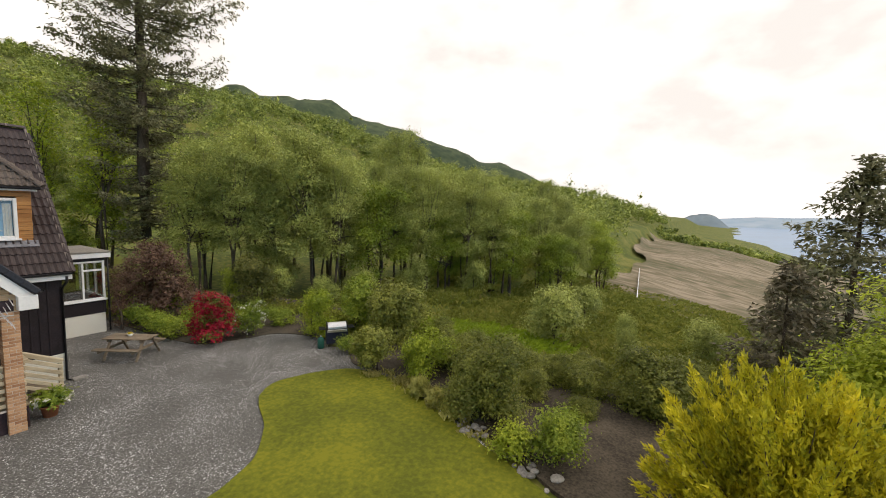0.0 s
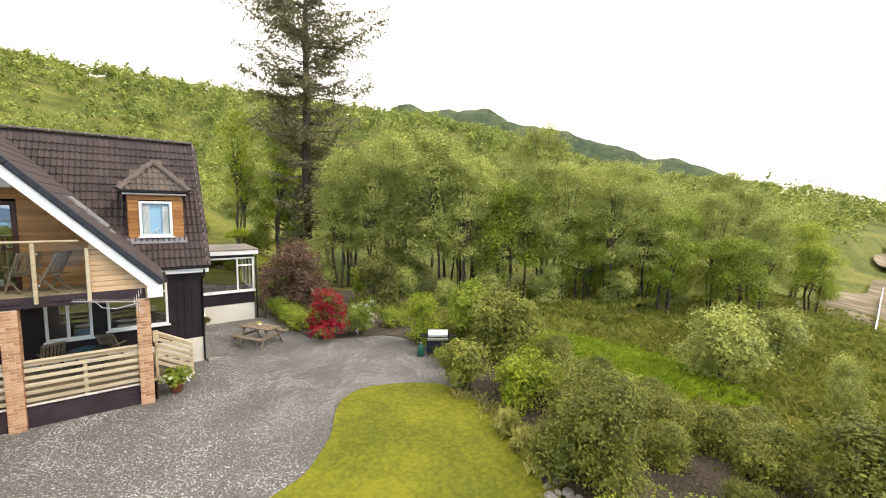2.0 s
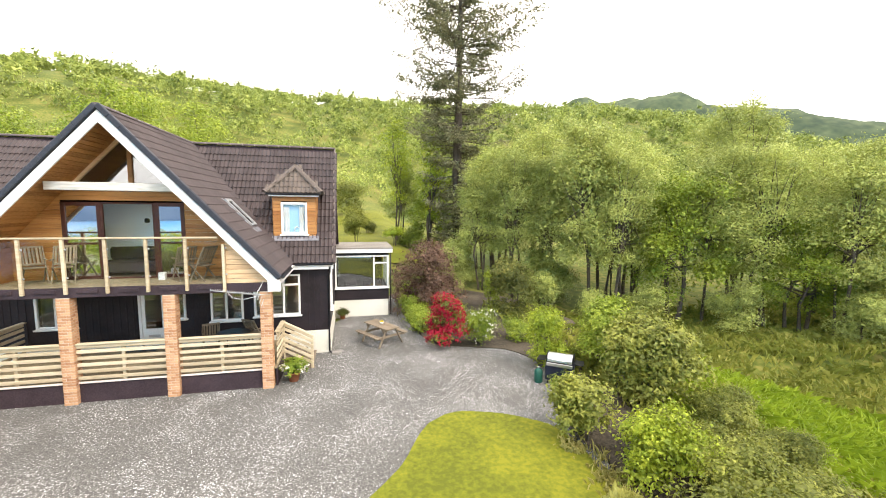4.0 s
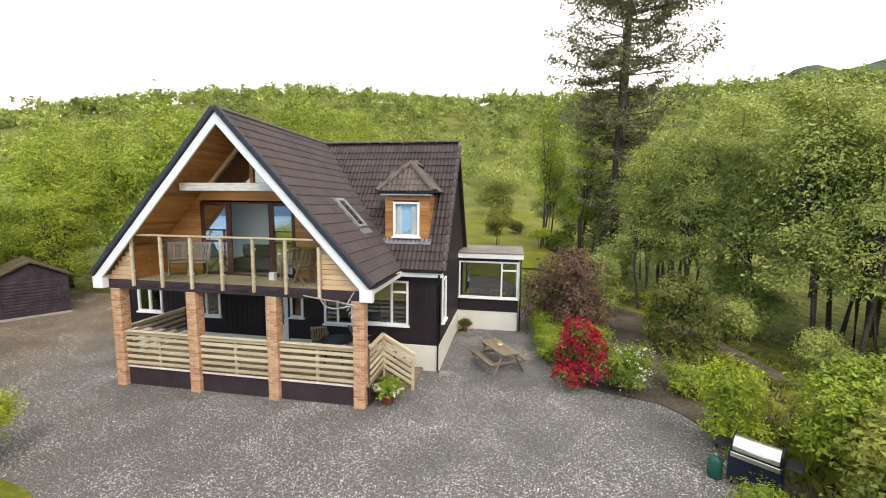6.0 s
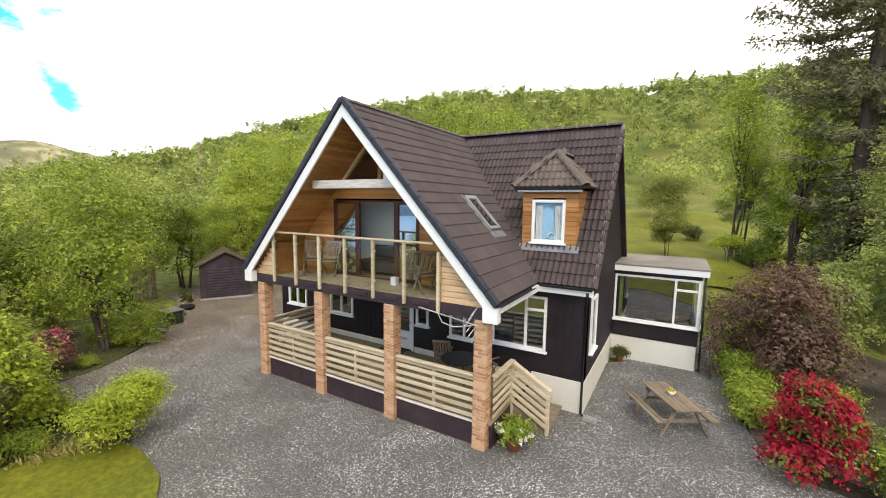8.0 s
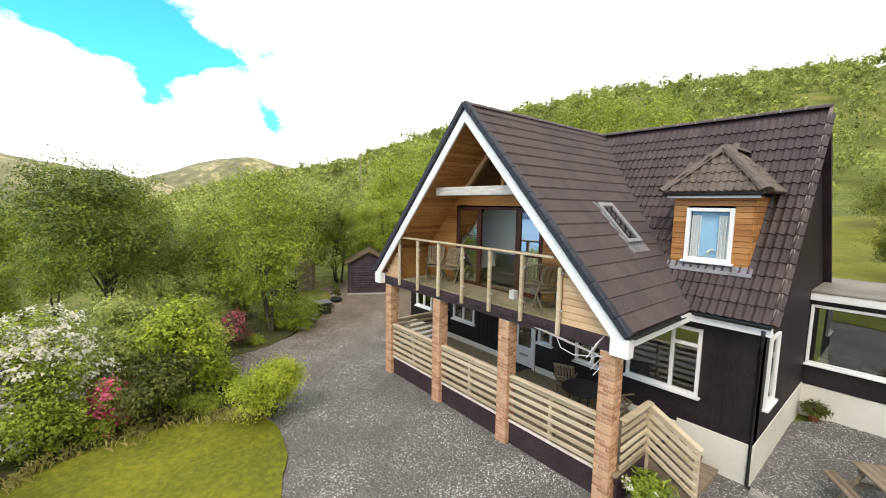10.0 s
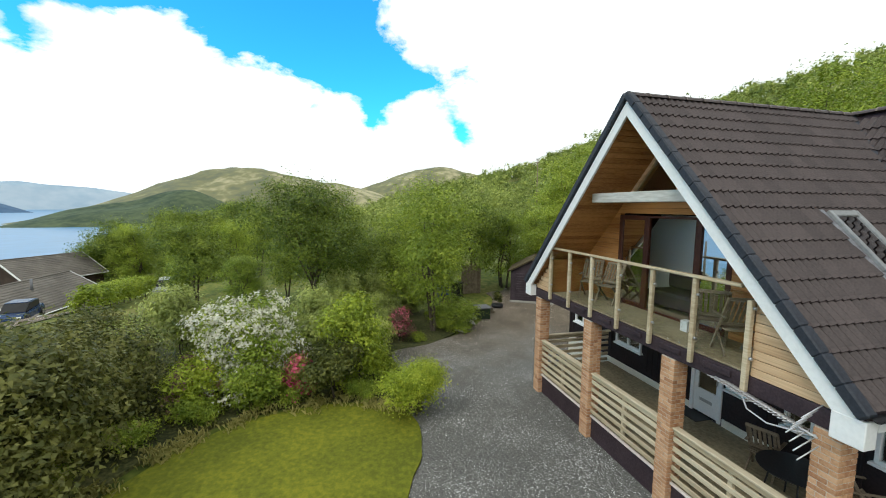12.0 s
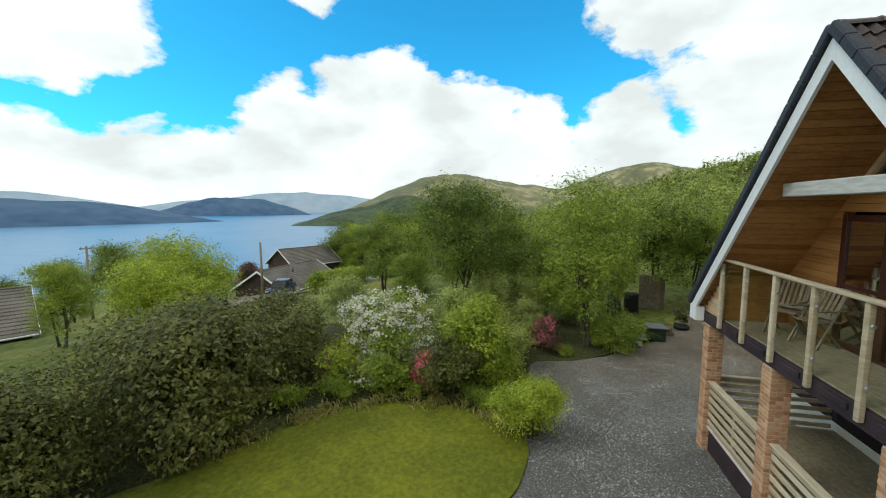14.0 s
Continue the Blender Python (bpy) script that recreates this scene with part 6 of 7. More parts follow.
# ---- loose things ----
def picnic_table():
    t = empty("picnic_table", "weathered wooden picnic table with attached benches", "picnic table")
    for k in range(5):
        y = -0.36 + k * 0.15
        part("top_board", boxed(-0.85, 0.85, y - 0.01, y + 0.135, 0.70, 0.74, 0.008), OLD_WOOD, t)
    for sy in (-1, 1):
        for k in range(2):
            y = sy * (0.68 + 0.13 * k)
            part("bench_board", boxed(-0.85, 0.85, y - 0.06, y + 0.06, 0.42, 0.46, 0.008), OLD_WOOD, t)
    for x in (-0.62, 0.62):
        part("cross_rail", boxed(x - 0.025, x + 0.025, -0.85, 0.85, 0.33, 0.42, 0.006), OLD_WOOD, t)
        part("top_rail", boxed(x - 0.025, x + 0.025, -0.36, 0.36, 0.61, 0.70, 0.006), OLD_WOOD, t)
        for sy in (-1, 1):
            part("leg", beam((x + 0.05, sy * 0.66, 0.0), (x + 0.05, sy * 0.24, 0.70), 0.09, 0.045, 0.006), OLD_WOOD, t)
    return t


m = Matrix.Translation((7.7, 3.45, 0.0)) @ Matrix.Rotation(math.atan2(-1.64, 1.02), 4, "Z")
picnic_table().matrix_basis = m @ Matrix.Diagonal((0.92, 0.86, 0.98, 1))
posy = empty("flower_bowl", "small bowl of yellow flowers on the picnic table", "flowers", Matrix.Translation((7.72, 3.5, 0.725)))
bm = bmesh.new()
tube(bm, [(0, 0, 0), (0, 0, 0.02), (0, 0, 0.08)], [0.05, 0.07, 0.10], 10)
part("bowl", bm, WHITE, posy)
PETAL_YELLOW = leaf_material("yellow_petals", (0.55, 0.42, 0.02), (0.85, 0.72, 0.10))
child("blossom", quads_mesh("blossom", leaves(np.random.default_rng(2), [(0, 0, 0.09, 0.07, 0.07, 0.05)], 16, 8, 0.02, 0.035, 0.9), PETAL_YELLOW), posy)


def pot_plant(label, x, y, z, r, h, spread_w, leaf, flower=None, seed=1, pot=TERRACOTTA, n=60, size=0.09):
    p = empty("plant_pot", label, "plant pot", Matrix.Translation((x, y, z)))
    bm = bmesh.new()
    tube(bm, [(0, 0, 0), (0, 0, h * 0.85), (0, 0, h * 0.86), (0, 0, h)], [r * 0.72, r * 0.96, r * 1.08, r * 1.08], 14)
    part("pot", bm, pot, p)
    bm = bmesh.new()
    tube(bm, [(0, 0, h), (0, 0, h + 0.006)], [r * 0.95, r * 0.9], 12)
    part("soil", bm, SOIL, p)
    rng = np.random.default_rng(seed)
    lobes = [(0, 0, h + spread_w * 0.35, spread_w, spread_w, spread_w * 0.6)]
    child("foliage", quads_mesh("foliage", leaves(rng, lobes, n, 14, 0.05, size * 1.6, 0.2, 0.8, 0.2), leaf), p)
    if flower:
        child("blossom", quads_mesh("blossom", leaves(rng, lobes, 12, 10, 0.03, size * 0.8, 0.9, 0.8, 0.8), flower), p)
    return p


pot_plant("terracotta pot of white tulips by the steps", 4.75, 0.3, 0, 0.19, 0.30, 0.42, LEAF_SPRING, PETAL_WHITE, 3, n=90)
pot_plant("small planted pot against the white wall", 6.1, 7.15, 0, 0.14, 0.24, 0.24, LEAF_DARK, None, 4)
block_ob = new("drain_block", None)
tagged(block_ob, "small concrete drain surround at the downpipe", "drain")
part("block", boxed(5.8, 6.15, 2.35, 2.57, -0.05, 0.07, 0.015), STONE, block_ob)

# gas barbecue and bottle
bbq = empty("barbecue", "dark blue gas barbecue with steel roll-top hood", "barbecue", Matrix.Translation((12.85, -1.6, 0.03)) @ Matrix.Rotation(radians(-37), 4, "Z") @ Matrix.Scale(0.84, 4))
NAVY = material("navy_enamel", (0.010, 0.013, 0.026), (0.024, 0.03, 0.05), 2, 20, 0.4, 0.05)
STEEL = material("brushed_steel", (0.55, 0.55, 0.56), (0.72, 0.72, 0.73), 2, 40, 0.28, 0.05, metal=0.9)
part("cabinet", boxed(-0.5, 0.5, -0.26, 0.26, 0.14, 0.82, 0.02), NAVY, bbq)
for sx in (-1, 1):
    part("side_shelf", boxed(*sorted((sx * 0.52, sx * 0.82)), -0.24, 0.24, 0.84, 0.88, 0.012), BLACK, bbq)
    part("side_panel", boxed(*sorted((sx * 0.44, sx * 0.48)), -0.28, 0.28, 0.84, 1.12, 0.03), BLACK, bbq)
bm = bmesh.new()
prof = [(0.27 * math.cos(math.pi * k / 9), 0.86 + 0.27 * math.sin(math.pi * k / 9)) for k in range(10)]
prism(bm, [(-0.43, y, z) for y, z in prof], (0.86, 0, 0))
hood = part("hood", bm, STEEL, bbq, "brushed steel roll-top hood")
bm = bmesh.new()
tube(bm, [(-0.33, -0.30, 0.95), (0.33, -0.30, 0.95)], [0.016, 0.016], 8)
part("handle", bm, STEEL, hood)
for x in (-0.4, 0.4):
    for y in (-0.2, 0.2):
        bm = bmesh.new()
        tube(bm, [(x - 0.02, y, 0.07), (x + 0.02, y, 0.07)], [0.07, 0.07], 12)
        part("wheel", bm, BLACK, bbq)
part("control_panel", boxed(-0.46, 0.46, -0.30, -0.262, 0.70, 0.82, 0.01), STEEL, bbq)
bottle = empty("gas_bottle", "green steel gas bottle beside the barbecue", "gas bottle", Matrix.Translation((12.25, -1.35, 0.0)) @ Matrix.Scale(0.86, 4))
bm = bmesh.new()
tube(bm, [(0, 0, 0), (0, 0, 0.03), (0, 0, 0.42), (0, 0, 0.50), (0, 0, 0.54)], [0.13, 0.155, 0.155, 0.10, 0.04], 14)
part("body", bm, material("green_enamel", (0.012, 0.075, 0.055), (0.025, 0.125, 0.09), 3, 20, 0.45, 0.1), bottle)
bm = bmesh.new()
tube(bm, [(0, 0, 0.54), (0, 0, 0.60)], [0.035, 0.03], 8)
part("valve", bm, METAL, bottle)


def folding_chair(label):
    c = empty("folding_chair", label, "chair")
    for x in (-0.24, 0.24):
        part("leg", beam((x, 0.24, 0.0), (x, -0.30, 1.0), 0.03, 0.045, 0.005), OLD_WOOD, c)
        part("leg", beam((x * 0.88, -0.26, 0.0), (x * 0.88, 0.22, 0.46), 0.03, 0.045, 0.005), OLD_WOOD, c)
        part("arm", boxed(x - 0.025, x + 0.025, -0.25, 0.25, 0.64, 0.665, 0.006), OLD_WOOD, c)
    for k in range(6):
        y = -0.2 + k * 0.08
        part("seat_slat", boxed(-0.22, 0.22, y - 0.03, y + 0.03, 0.43, 0.45, 0.005), OLD_WOOD, c)
    for k in range(6):
        x = -0.19 + k * 0.076
        part("back_slat", beam((x, -0.06, 0.50), (x, -0.30, 0.98), 0.05, 0.016, 0.004), OLD_WOOD, c)
    for z, y in ((0.52, -0.07), (0.98, -0.30)):
        part("back_rail", boxed(-0.24, 0.24, y - 0.02, y + 0.02, z - 0.03, z + 0.03, 0.005), OLD_WOOD, c)
    return c


chair = folding_chair("weathered slatted folding chair on the balcony")
tagged(chair, group="balcony chairs")
chair.matrix_basis = Matrix.Translation((2.3, 0.45, ZD)) @ Matrix.Rotation(radians(62), 4, "Z")
copy_thing(chair, Matrix.Translation((1.75, 0.6, ZD)) @ Matrix.Rotation(radians(40), 4, "Z"))
copy_thing(chair, Matrix.Translation((-1.95, 0.62, ZD)) @ Matrix.Rotation(radians(-140), 4, "Z"))
copy_thing(chair, Matrix.Translation((-1.3, 0.72, ZD)) @ Matrix.Rotation(radians(-160), 4, "Z"))
box = new("cushion_box", None)
tagged(box, "small pale box on the balcony deck", "box")
part("box", boxed(1.05, 1.22, 0.6, 0.75, ZD, ZD + 0.22, 0.01), CURTAIN, box)
sofa = empty("sofa", "dark sofa inside the upper room", "sofa", Matrix.Translation((0.0, 1.85, ZD)))
part("seat", boxed(-0.9, 0.9, -0.4, 0.4, 0.1, 0.45, 0.06), PLUM, sofa)
part("backrest", boxed(-0.9, 0.9, 0.25, 0.45, 0.45, 0.85, 0.06), PLUM, sofa)

# chairs in the sun lounge
def lounge_chair(label, x, y, turn):
    c = empty("armchair", label, "chair", HOUSE_AT @ Matrix.Translation((x, y, 0.66)) @ Matrix.Rotation(radians(turn), 4, "Z"))
    part("seat", boxed(-0.3, 0.3, -0.3, 0.28, 0.14, 0.44, 0.05), PLUM, c)
    part("backrest", boxed(-0.3, 0.3, 0.2, 0.34, 0.36, 1.12, 0.06), PLUM, c)
    for sx in (-1, 1):
        part("arm", boxed(*sorted((sx * 0.31, sx * 0.41)), -0.28, 0.3, 0.14, 0.62, 0.04), PLUM, c)
        for sy in (-0.24, 0.24):
            part("leg", boxed(sx * 0.27 - 0.025, sx * 0.27 + 0.025, sy - 0.025, sy + 0.025, 0.0, 0.14, 0.005), OLD_WOOD, c)
    return tagged(c, group="sun lounge chairs")


for x in (6.2, 7.1):
    lounge_chair("dark high-backed armchair inside the sun lounge", x, 8.35, 180)

# veranda furniture
vt = empty("garden_table", "round black-framed glass garden table", "table", Matrix.Translation((2.75, 1.45, VD)))
bm = bmesh.new()
tube(bm, [(0, 0, 0.69), (0, 0, 0.705)], [0.52, 0.52], 28)
part("tabletop", bm, BLACK, vt)
for k in range(4):
    a = math.pi / 4 + k * math.pi / 2
    bm = bmesh.new()
    tube(bm, [(0.42 * math.cos(a), 0.42 * math.sin(a), 0), (0.30 * math.cos(a), 0.30 * math.sin(a), 0.69)], [0.015, 0.015], 6)
    part("leg", bm, BLACK, vt)
vc = copy_thing(chair, Matrix.Translation((1.95, 1.9, VD)) @ Matrix.Rotation(radians(20), 4, "Z"))
tagged(vc, "weathered slatted garden chair on the veranda", group="veranda chairs")
tagged(copy_thing(vc, Matrix.Translation((3.25, 2.1, VD)) @ Matrix.Rotation(radians(-30), 4, "Z")))
mat_ob = new("doormat", None)
tagged(mat_ob, "dark doormat before the front door", "doormat")
part("mat", boxed(-0.75, 0.15, 2.2, 2.72, VD, VD + 0.015, 0.005), BLACK, mat_ob)

# aerial under the gable's corner
ae = empty("tv_aerial", "grey metal television aerial on the brick pillar", "aerial", Matrix.Translation((0.15, -0.25, 0.3)))
bm = bmesh.new()
DULL = material("dull_aluminium", (0.46, 0.46, 0.48), (0.66, 0.66, 0.68), 3, 40, 0.5, 0.1, metal=0.3)
tube(bm, [(2.55, -0.10, 2.78), (3.95, -0.10, 2.60)], [0.014, 0.014], 6)
part("boom", bm, DULL, ae)
for k in range(19):
    x = 2.58 + k * 0.06
    z = 2.78 - (x - 2.55) * 0.128
    for dz in (-1, 1):
        bm = bmesh.new()
        tube(bm, [(x, -0.10, z), (x + 0.05, -0.24 * dz - 0.1, z + 0.09 * dz)], [0.009, 0.008], 5)
        part("element", bm, DULL, ae)
for k in range(7):
    z = 2.38 + k * 0.09
    bm = bmesh.new()
    tube(bm, [(3.76 + 0.05 * abs(k - 3), -0.34, z - 0.05), (3.76 + 0.05 * abs(k - 3), 0.0, z + 0.07)], [0.009, 0.009], 5)
    part("reflector_rod", bm, DULL, ae)
bm = bmesh.new()
tube(bm, [(3.0, -0.13, 2.72), (3.12, -0.16, 2.56), (3.4, -0.16, 2.50), (3.7, -0.12, 2.56), (3.9, -0.04, 2.60)], [0.011] * 5, 7)
part("bracket", bm, DULL, ae)

# ---- garage and what stands before it ----
gar = empty("garage", "dark timber garage with slatted door and mossy roof", "garage", Matrix.Translation((-14.3, 5.2, 0)) @ Matrix.Rotation(radians(60), 4, "Z") @ Matrix.Diagonal((0.86, 0.6, 0.84, 1)))
MOSS = material("mossy_felt", (0.045, 0.035, 0.02), (0.14, 0.11, 0.06), 1.5, 14, 0.95, 0.6)
GARAGE_WALL = material("brown_stained_timber", (0.032, 0.024, 0.031), (0.075, 0.055, 0.068), 2, 20, 0.7, 0.2)
bm = bmesh.new()
prism(bm, [(-1.5, 0, -0.1), (1.5, 0, -0.1), (1.5, 0, 2.15), (0, 0, 2.95), (-1.5, 0, 2.15)], (0, 5.0, 0))
part("wall", bm, GARAGE_WALL, gar)
gd = part("garage_door", boxed(-1.15, 1.15, -0.04, -0.004, 0.0, 2.0, 0.006), GARAGE_WALL, gar)
for k in range(11):
    part("slat", boxed(-1.13, 1.13, -0.075, -0.042, 0.04 + k * 0.18, 0.18 + k * 0.18, 0.015), GARAGE_WALL, gd)
for sx in (-1, 1):
    bm = bmesh.new()
    prism(bm, [(sx * 1.75, -0.25, 2.06), (0, -0.25, 3.03), (0, 5.2, 3.03), (sx * 1.75, 5.2, 2.06)], (0, 0, 0.09))
    part("roof", bm, MOSS, gar)
apron = new("concrete_apron", None)
tagged(apron, "pale concrete apron before the garage", "paving", kind="structure")
part("slab", boxed(-1.5, 1.5, -0.9, -0.1, -0.1, 0.03, 0.01, gar.matrix_basis), STONE, apron)
tyre = empty("tyre_planter", "old black tyre used as a planter", "planter", Matrix.Translation((-13.4, 2.6, 0.0)))
bm = bmesh.new()
tube(bm, [(0, 0, 0.0), (0, 0, 0.05), (0, 0, 0.16), (0, 0, 0.21)], [0.27, 0.33, 0.33, 0.27], 18)
part("tyre", bm, BLACK, tyre)
child("foliage", quads_mesh("foliage", leaves(np.random.default_rng(8), [(0, 0, 0.5, 0.2, 0.2, 0.4)], 50, 10, 0.06, 0.12, 0.4), LEAF_DARK), tyre)
comp = new("compost_box", None)
tagged(comp, "dark green lidded box beside the drive", "box")
part("body", boxed(-11.9, -11.2, 0.7, 1.35, 0, 0.55, 0.03), material("dark_green_plastic", (0.02, 0.035, 0.02), (0.04, 0.06, 0.035), 3, 20, 0.6, 0.1), comp)
part("lid", boxed(-11.95, -11.15, 0.65, 1.4, 0.55, 0.60, 0.015), LEAD, comp)
logs = empty("log_pile", "small heap of cut logs beside the drive", "logs", Matrix.Translation((-12.4, 1.5, 0)))
for k in range(9):
    bm = bmesh.new()
    row, col = (0, k) if k < 5 else (1, k - 5)
    a = rnd.uniform(-0.2, 0.2)
    tube(bm, [(-0.25, -0.4 + col * 0.19 + row * 0.1, 0.09 + row * 0.16), (0.25, -0.4 + col * 0.19 + row * 0.1 + a * 0.2, 0.09 + row * 0.16)], [0.09, 0.085], 9)
    part("log", bm, OLD_WOOD, logs)
panel = new("wooden_panel", None)
tagged(panel, "brown wooden fence panel beside the garage", "fence panel")
part("panel", boxed(-17.2, -17.1, 1.6, 2.9, 0, 1.9, 0.01), OLD_WOOD, panel)
for k in range(6):
    part("board", boxed(-17.095, -17.07, 1.62 + k * 0.21, 1.81 + k * 0.21, 0.02, 1.88, 0.006), OLD_WOOD, panel)
for i, (x, y, s, mat, label) in enumerate(((-16.2, 1.0, 0.9, BLACK, "black lidded wheelie bin beside the garage"), (-16.6, 0.2, 0.9, material("blue_plastic", (0.02, 0.05, 0.22), (0.03, 0.08, 0.32), 3, 20, 0.5, 0.1), "blue lidded wheelie bin beside the garage"))):
    b = empty("wheelie_bin", label, "bin", Matrix.Translation((x, y, 0)))
    bm = bmesh.new()
    prism(bm, [(-0.24, -0.28, 0.06), (0.24, -0.28, 0.06), (0.29, -0.32, 0.95), (-0.29, -0.32, 0.95)], (0, 0.62, 0))
    part("body", bm, mat, b)
    part("lid", boxed(-0.31, 0.31, -0.36, 0.36, 0.95, 1.02, 0.02), mat, b)
    for sx in (-1, 1):
        bm = bmesh.new()
        tube(bm, [(sx * 0.22, 0.28, 0.09), (sx * 0.28, 0.28, 0.09)], [0.09, 0.09], 12)
        part("wheel", bm, BLACK, b)
# stones along the beds
for k in range(46):
    side = k % 2
    t = rnd.random()
    x, y = ((10.6 - 1.3 * t, -8.6 - 3.0 * t) if side else (-9.4 - 2.6 * t, -0.9 + 1.8 * t))
    x, y = x + rnd.uniform(-0.25, 0.25), y + rnd.uniform(-0.25, 0.25)
    s = rnd.uniform(0.05, 0.12)
    bm = bmesh.new()
    bmesh.ops.create_icosphere(bm, subdivisions=2, radius=s)
    for v in bm.verts:
        v.co = Vector((v.co.x * 1.3, v.co.y, v.co.z * 0.6)) * (1 + 0.35 * noise.noise(v.co * 9 + Vector((k, 0, 0))))
    me = bpy.data.meshes.new("stone")
    bm.to_mesh(me)
    bm.free()
    me.materials.append(STONE)
    st = tagged(new("stone", me), "small grey garden stone edging the bed", "stone", "edging stones")
    st.matrix_basis = Matrix.Translation((x, y, 0.05)) @ Matrix.Rotation(k, 4, "Z")


# ---- neighbours ----
ROOF_GREY = material("grey_brown_roof_tile", (0.10, 0.088, 0.076), (0.20, 0.178, 0.155), 0.5, 12, 0.85, 0.4)


def bungalow(label, cx, cy, turn, length, half, ridge, eave, base, wall, windows, roof_mat=None, courses=14, lift=0.0):
    b = empty("bungalow", label, "house", Matrix.Translation((cx, cy, lift)) @ Matrix.Rotation(radians(turn), 4, "Z"))
    bm = bmesh.new()
    l = length / 2
    prism(bm, [(-l, -half + 0.4, base), (-l, half - 0.4, base), (-l, half - 0.4, eave), (-l, 0, ridge - 0.25), (-l, -half + 0.4, eave)], (length, 0, 0))
    part("wall", bm, wall, b)
    for sy in (-1, 1):
        roof = child("roof", None, b)
        dy, dz = half / courses, (ridge - eave + 0.2) / courses
        bm = bmesh.new()
        line = []
        for k in range(courses):
            y0, z0 = half - dy * k, eave - 0.2 + dz * k
            line += [(-l - 0.35, sy * y0, z0 + 0.07), (-l - 0.35, sy * (y0 - dy), z0 + dz + 0.02)]
        line += [(-l - 0.35, 0, ridge - 0.12), (-l - 0.35, sy * half, eave - 0.3)]
        prism(bm, line, (2 * l + 0.7, 0, 0))
        part("tiling", bm, roof_mat or ROOF_GREY, roof)
        for x in (-l - 0.37, l + 0.37):
            part("bargeboard", beam((x, sy * half, eave - 0.22), (x, 0, ridge), 0.05, 0.2, 0.005), WHITE, b)
        part("gutter", boxed(-l - 0.3, l + 0.3, *sorted((sy * half, sy * (half + 0.1))), eave - 0.25, eave - 0.15, 0.02), WHITE, b)
    part("ridge_capping", boxed(-l - 0.36, l + 0.36, -0.12, 0.12, ridge - 0.02, ridge + 0.09, 0.04), roof_mat or ROOF_GREY, b)
    for face, u, z0, w, h in windows:
        if face == "front":
            wob = child("window", None, b, at=Matrix.Translation((u, -half + 0.4, z0)))
        else:
            wob = child("window", None, b, at=Matrix.Translation((l if face == "right" else -l, u, z0)) @ Matrix.Rotation(radians(90 if face == "right" else -90), 4, "Z"))
        bm = bmesh.new()
        for x0, x1, a, c in ((0, 0.09, 0, h), (w - 0.09, w, 0, h), (0.09, w - 0.09, 0, 0.09), (0.09, w - 0.09, h - 0.09, h), (w / 2 - 0.04, w / 2 + 0.04, 0.09, h - 0.09)):
            block(bm, x0, x1, -0.07, 0.02, a, c, 0.008)
        part("window_frame", bm, WHITE, wob)
        part("pane", boxed(0.05, w - 0.05, -0.03, -0.01, 0.05, h - 0.05, 0), BLACK, wob)
    return b


BROWN_WALL = material("brown_board_wall", (0.030, 0.020, 0.016), (0.075, 0.05, 0.04), 1, 20, 0.8, 0.2)
nb = bungalow("neighbouring brown timber bungalow with grey tiled roof", -38.9, -35.4, 357.5, 11.2, 3.9, -0.9, -3.1, -8.0, BROWN_WALL, [], lift=-0.9)
for face, u, z0, w, h in (("w", -3.6, -4.7, 1.0, 1.4), ("w", 0.6, -4.7, 1.3, 1.4), ("w", 3.2, -4.9, 1.3, 1.7)):
    wob = child("window", None, nb, at=Matrix.Translation((u + w, 3.5, z0)) @ Matrix.Rotation(math.pi, 4, "Z"))
    bm = bmesh.new()
    for x0, x1, a, c in ((0, 0.09, 0, h), (w - 0.09, w, 0, h), (0.09, w - 0.09, 0, 0.09), (0.09, w - 0.09, h - 0.09, h), (w / 2 - 0.04, w / 2 + 0.04, 0.09, h - 0.09)):
        block(bm, x0, x1, -0.07, 0.02, a, c, 0.008)
    part("window_frame", bm, WHITE, wob)
    part("pane", boxed(0.05, w - 0.05, -0.03, -0.01, 0.05, h - 0.05, 0), BLACK, wob)
wob = child("window", None, nb, at=Matrix.Translation((5.6, 0.8, -4.6)) @ Matrix.Rotation(radians(90), 4, "Z"))
bm = bmesh.new()
for x0, x1, a, c in ((0, 0.09, 0, 1.3), (0.9, 1.0, 0, 1.3), (0.09, 0.9, 0, 0.09), (0.09, 0.9, 1.2, 1.3)):
    block(bm, x0, x1, -0.07, 0.02, a, c, 0.008)
part("window_frame", bm, WHITE, wob)
part("pane", boxed(0.05, 0.95, -0.03, -0.01, 0.05, 1.25, 0), BLACK, wob)
bm = bmesh.new()
tube(bm, [(1.0, 1.2, -1.9), (1.0, 1.2, -0.6)], [0.11, 0.11], 10)
part("flue", bm, LEAD, nb)
aw = part("awning", boxed(0, 2.6, 0, 1.5, 0, 0.05, 0.01, Matrix.Translation((2.2, 3.5, -3.9)) @ Matrix.Rotation(radians(-18), 4, "X")), material("blue_canvas", (0.18, 0.26, 0.42), (0.30, 0.40, 0.56), 2, 20, 0.8, 0.1), nb, "pale blue awning")
bungalow("neighbouring house with grey tiled roof below the garden", -9.5, -42.8, 152, 10.5, 4.6, -0.9, -3.3, -8.0, BROWN_WALL, [("right", -1, -5, 1.2, 1.2)], lift=0.8)
bungalow("small brown house among the lower trees", -22.9, -68, 108, 8, 3.4, -3.8, -5.6, -11, BROWN_WALL, [("left", -0.6, -6.6, 1.2, 1.0)], lift=1.6)
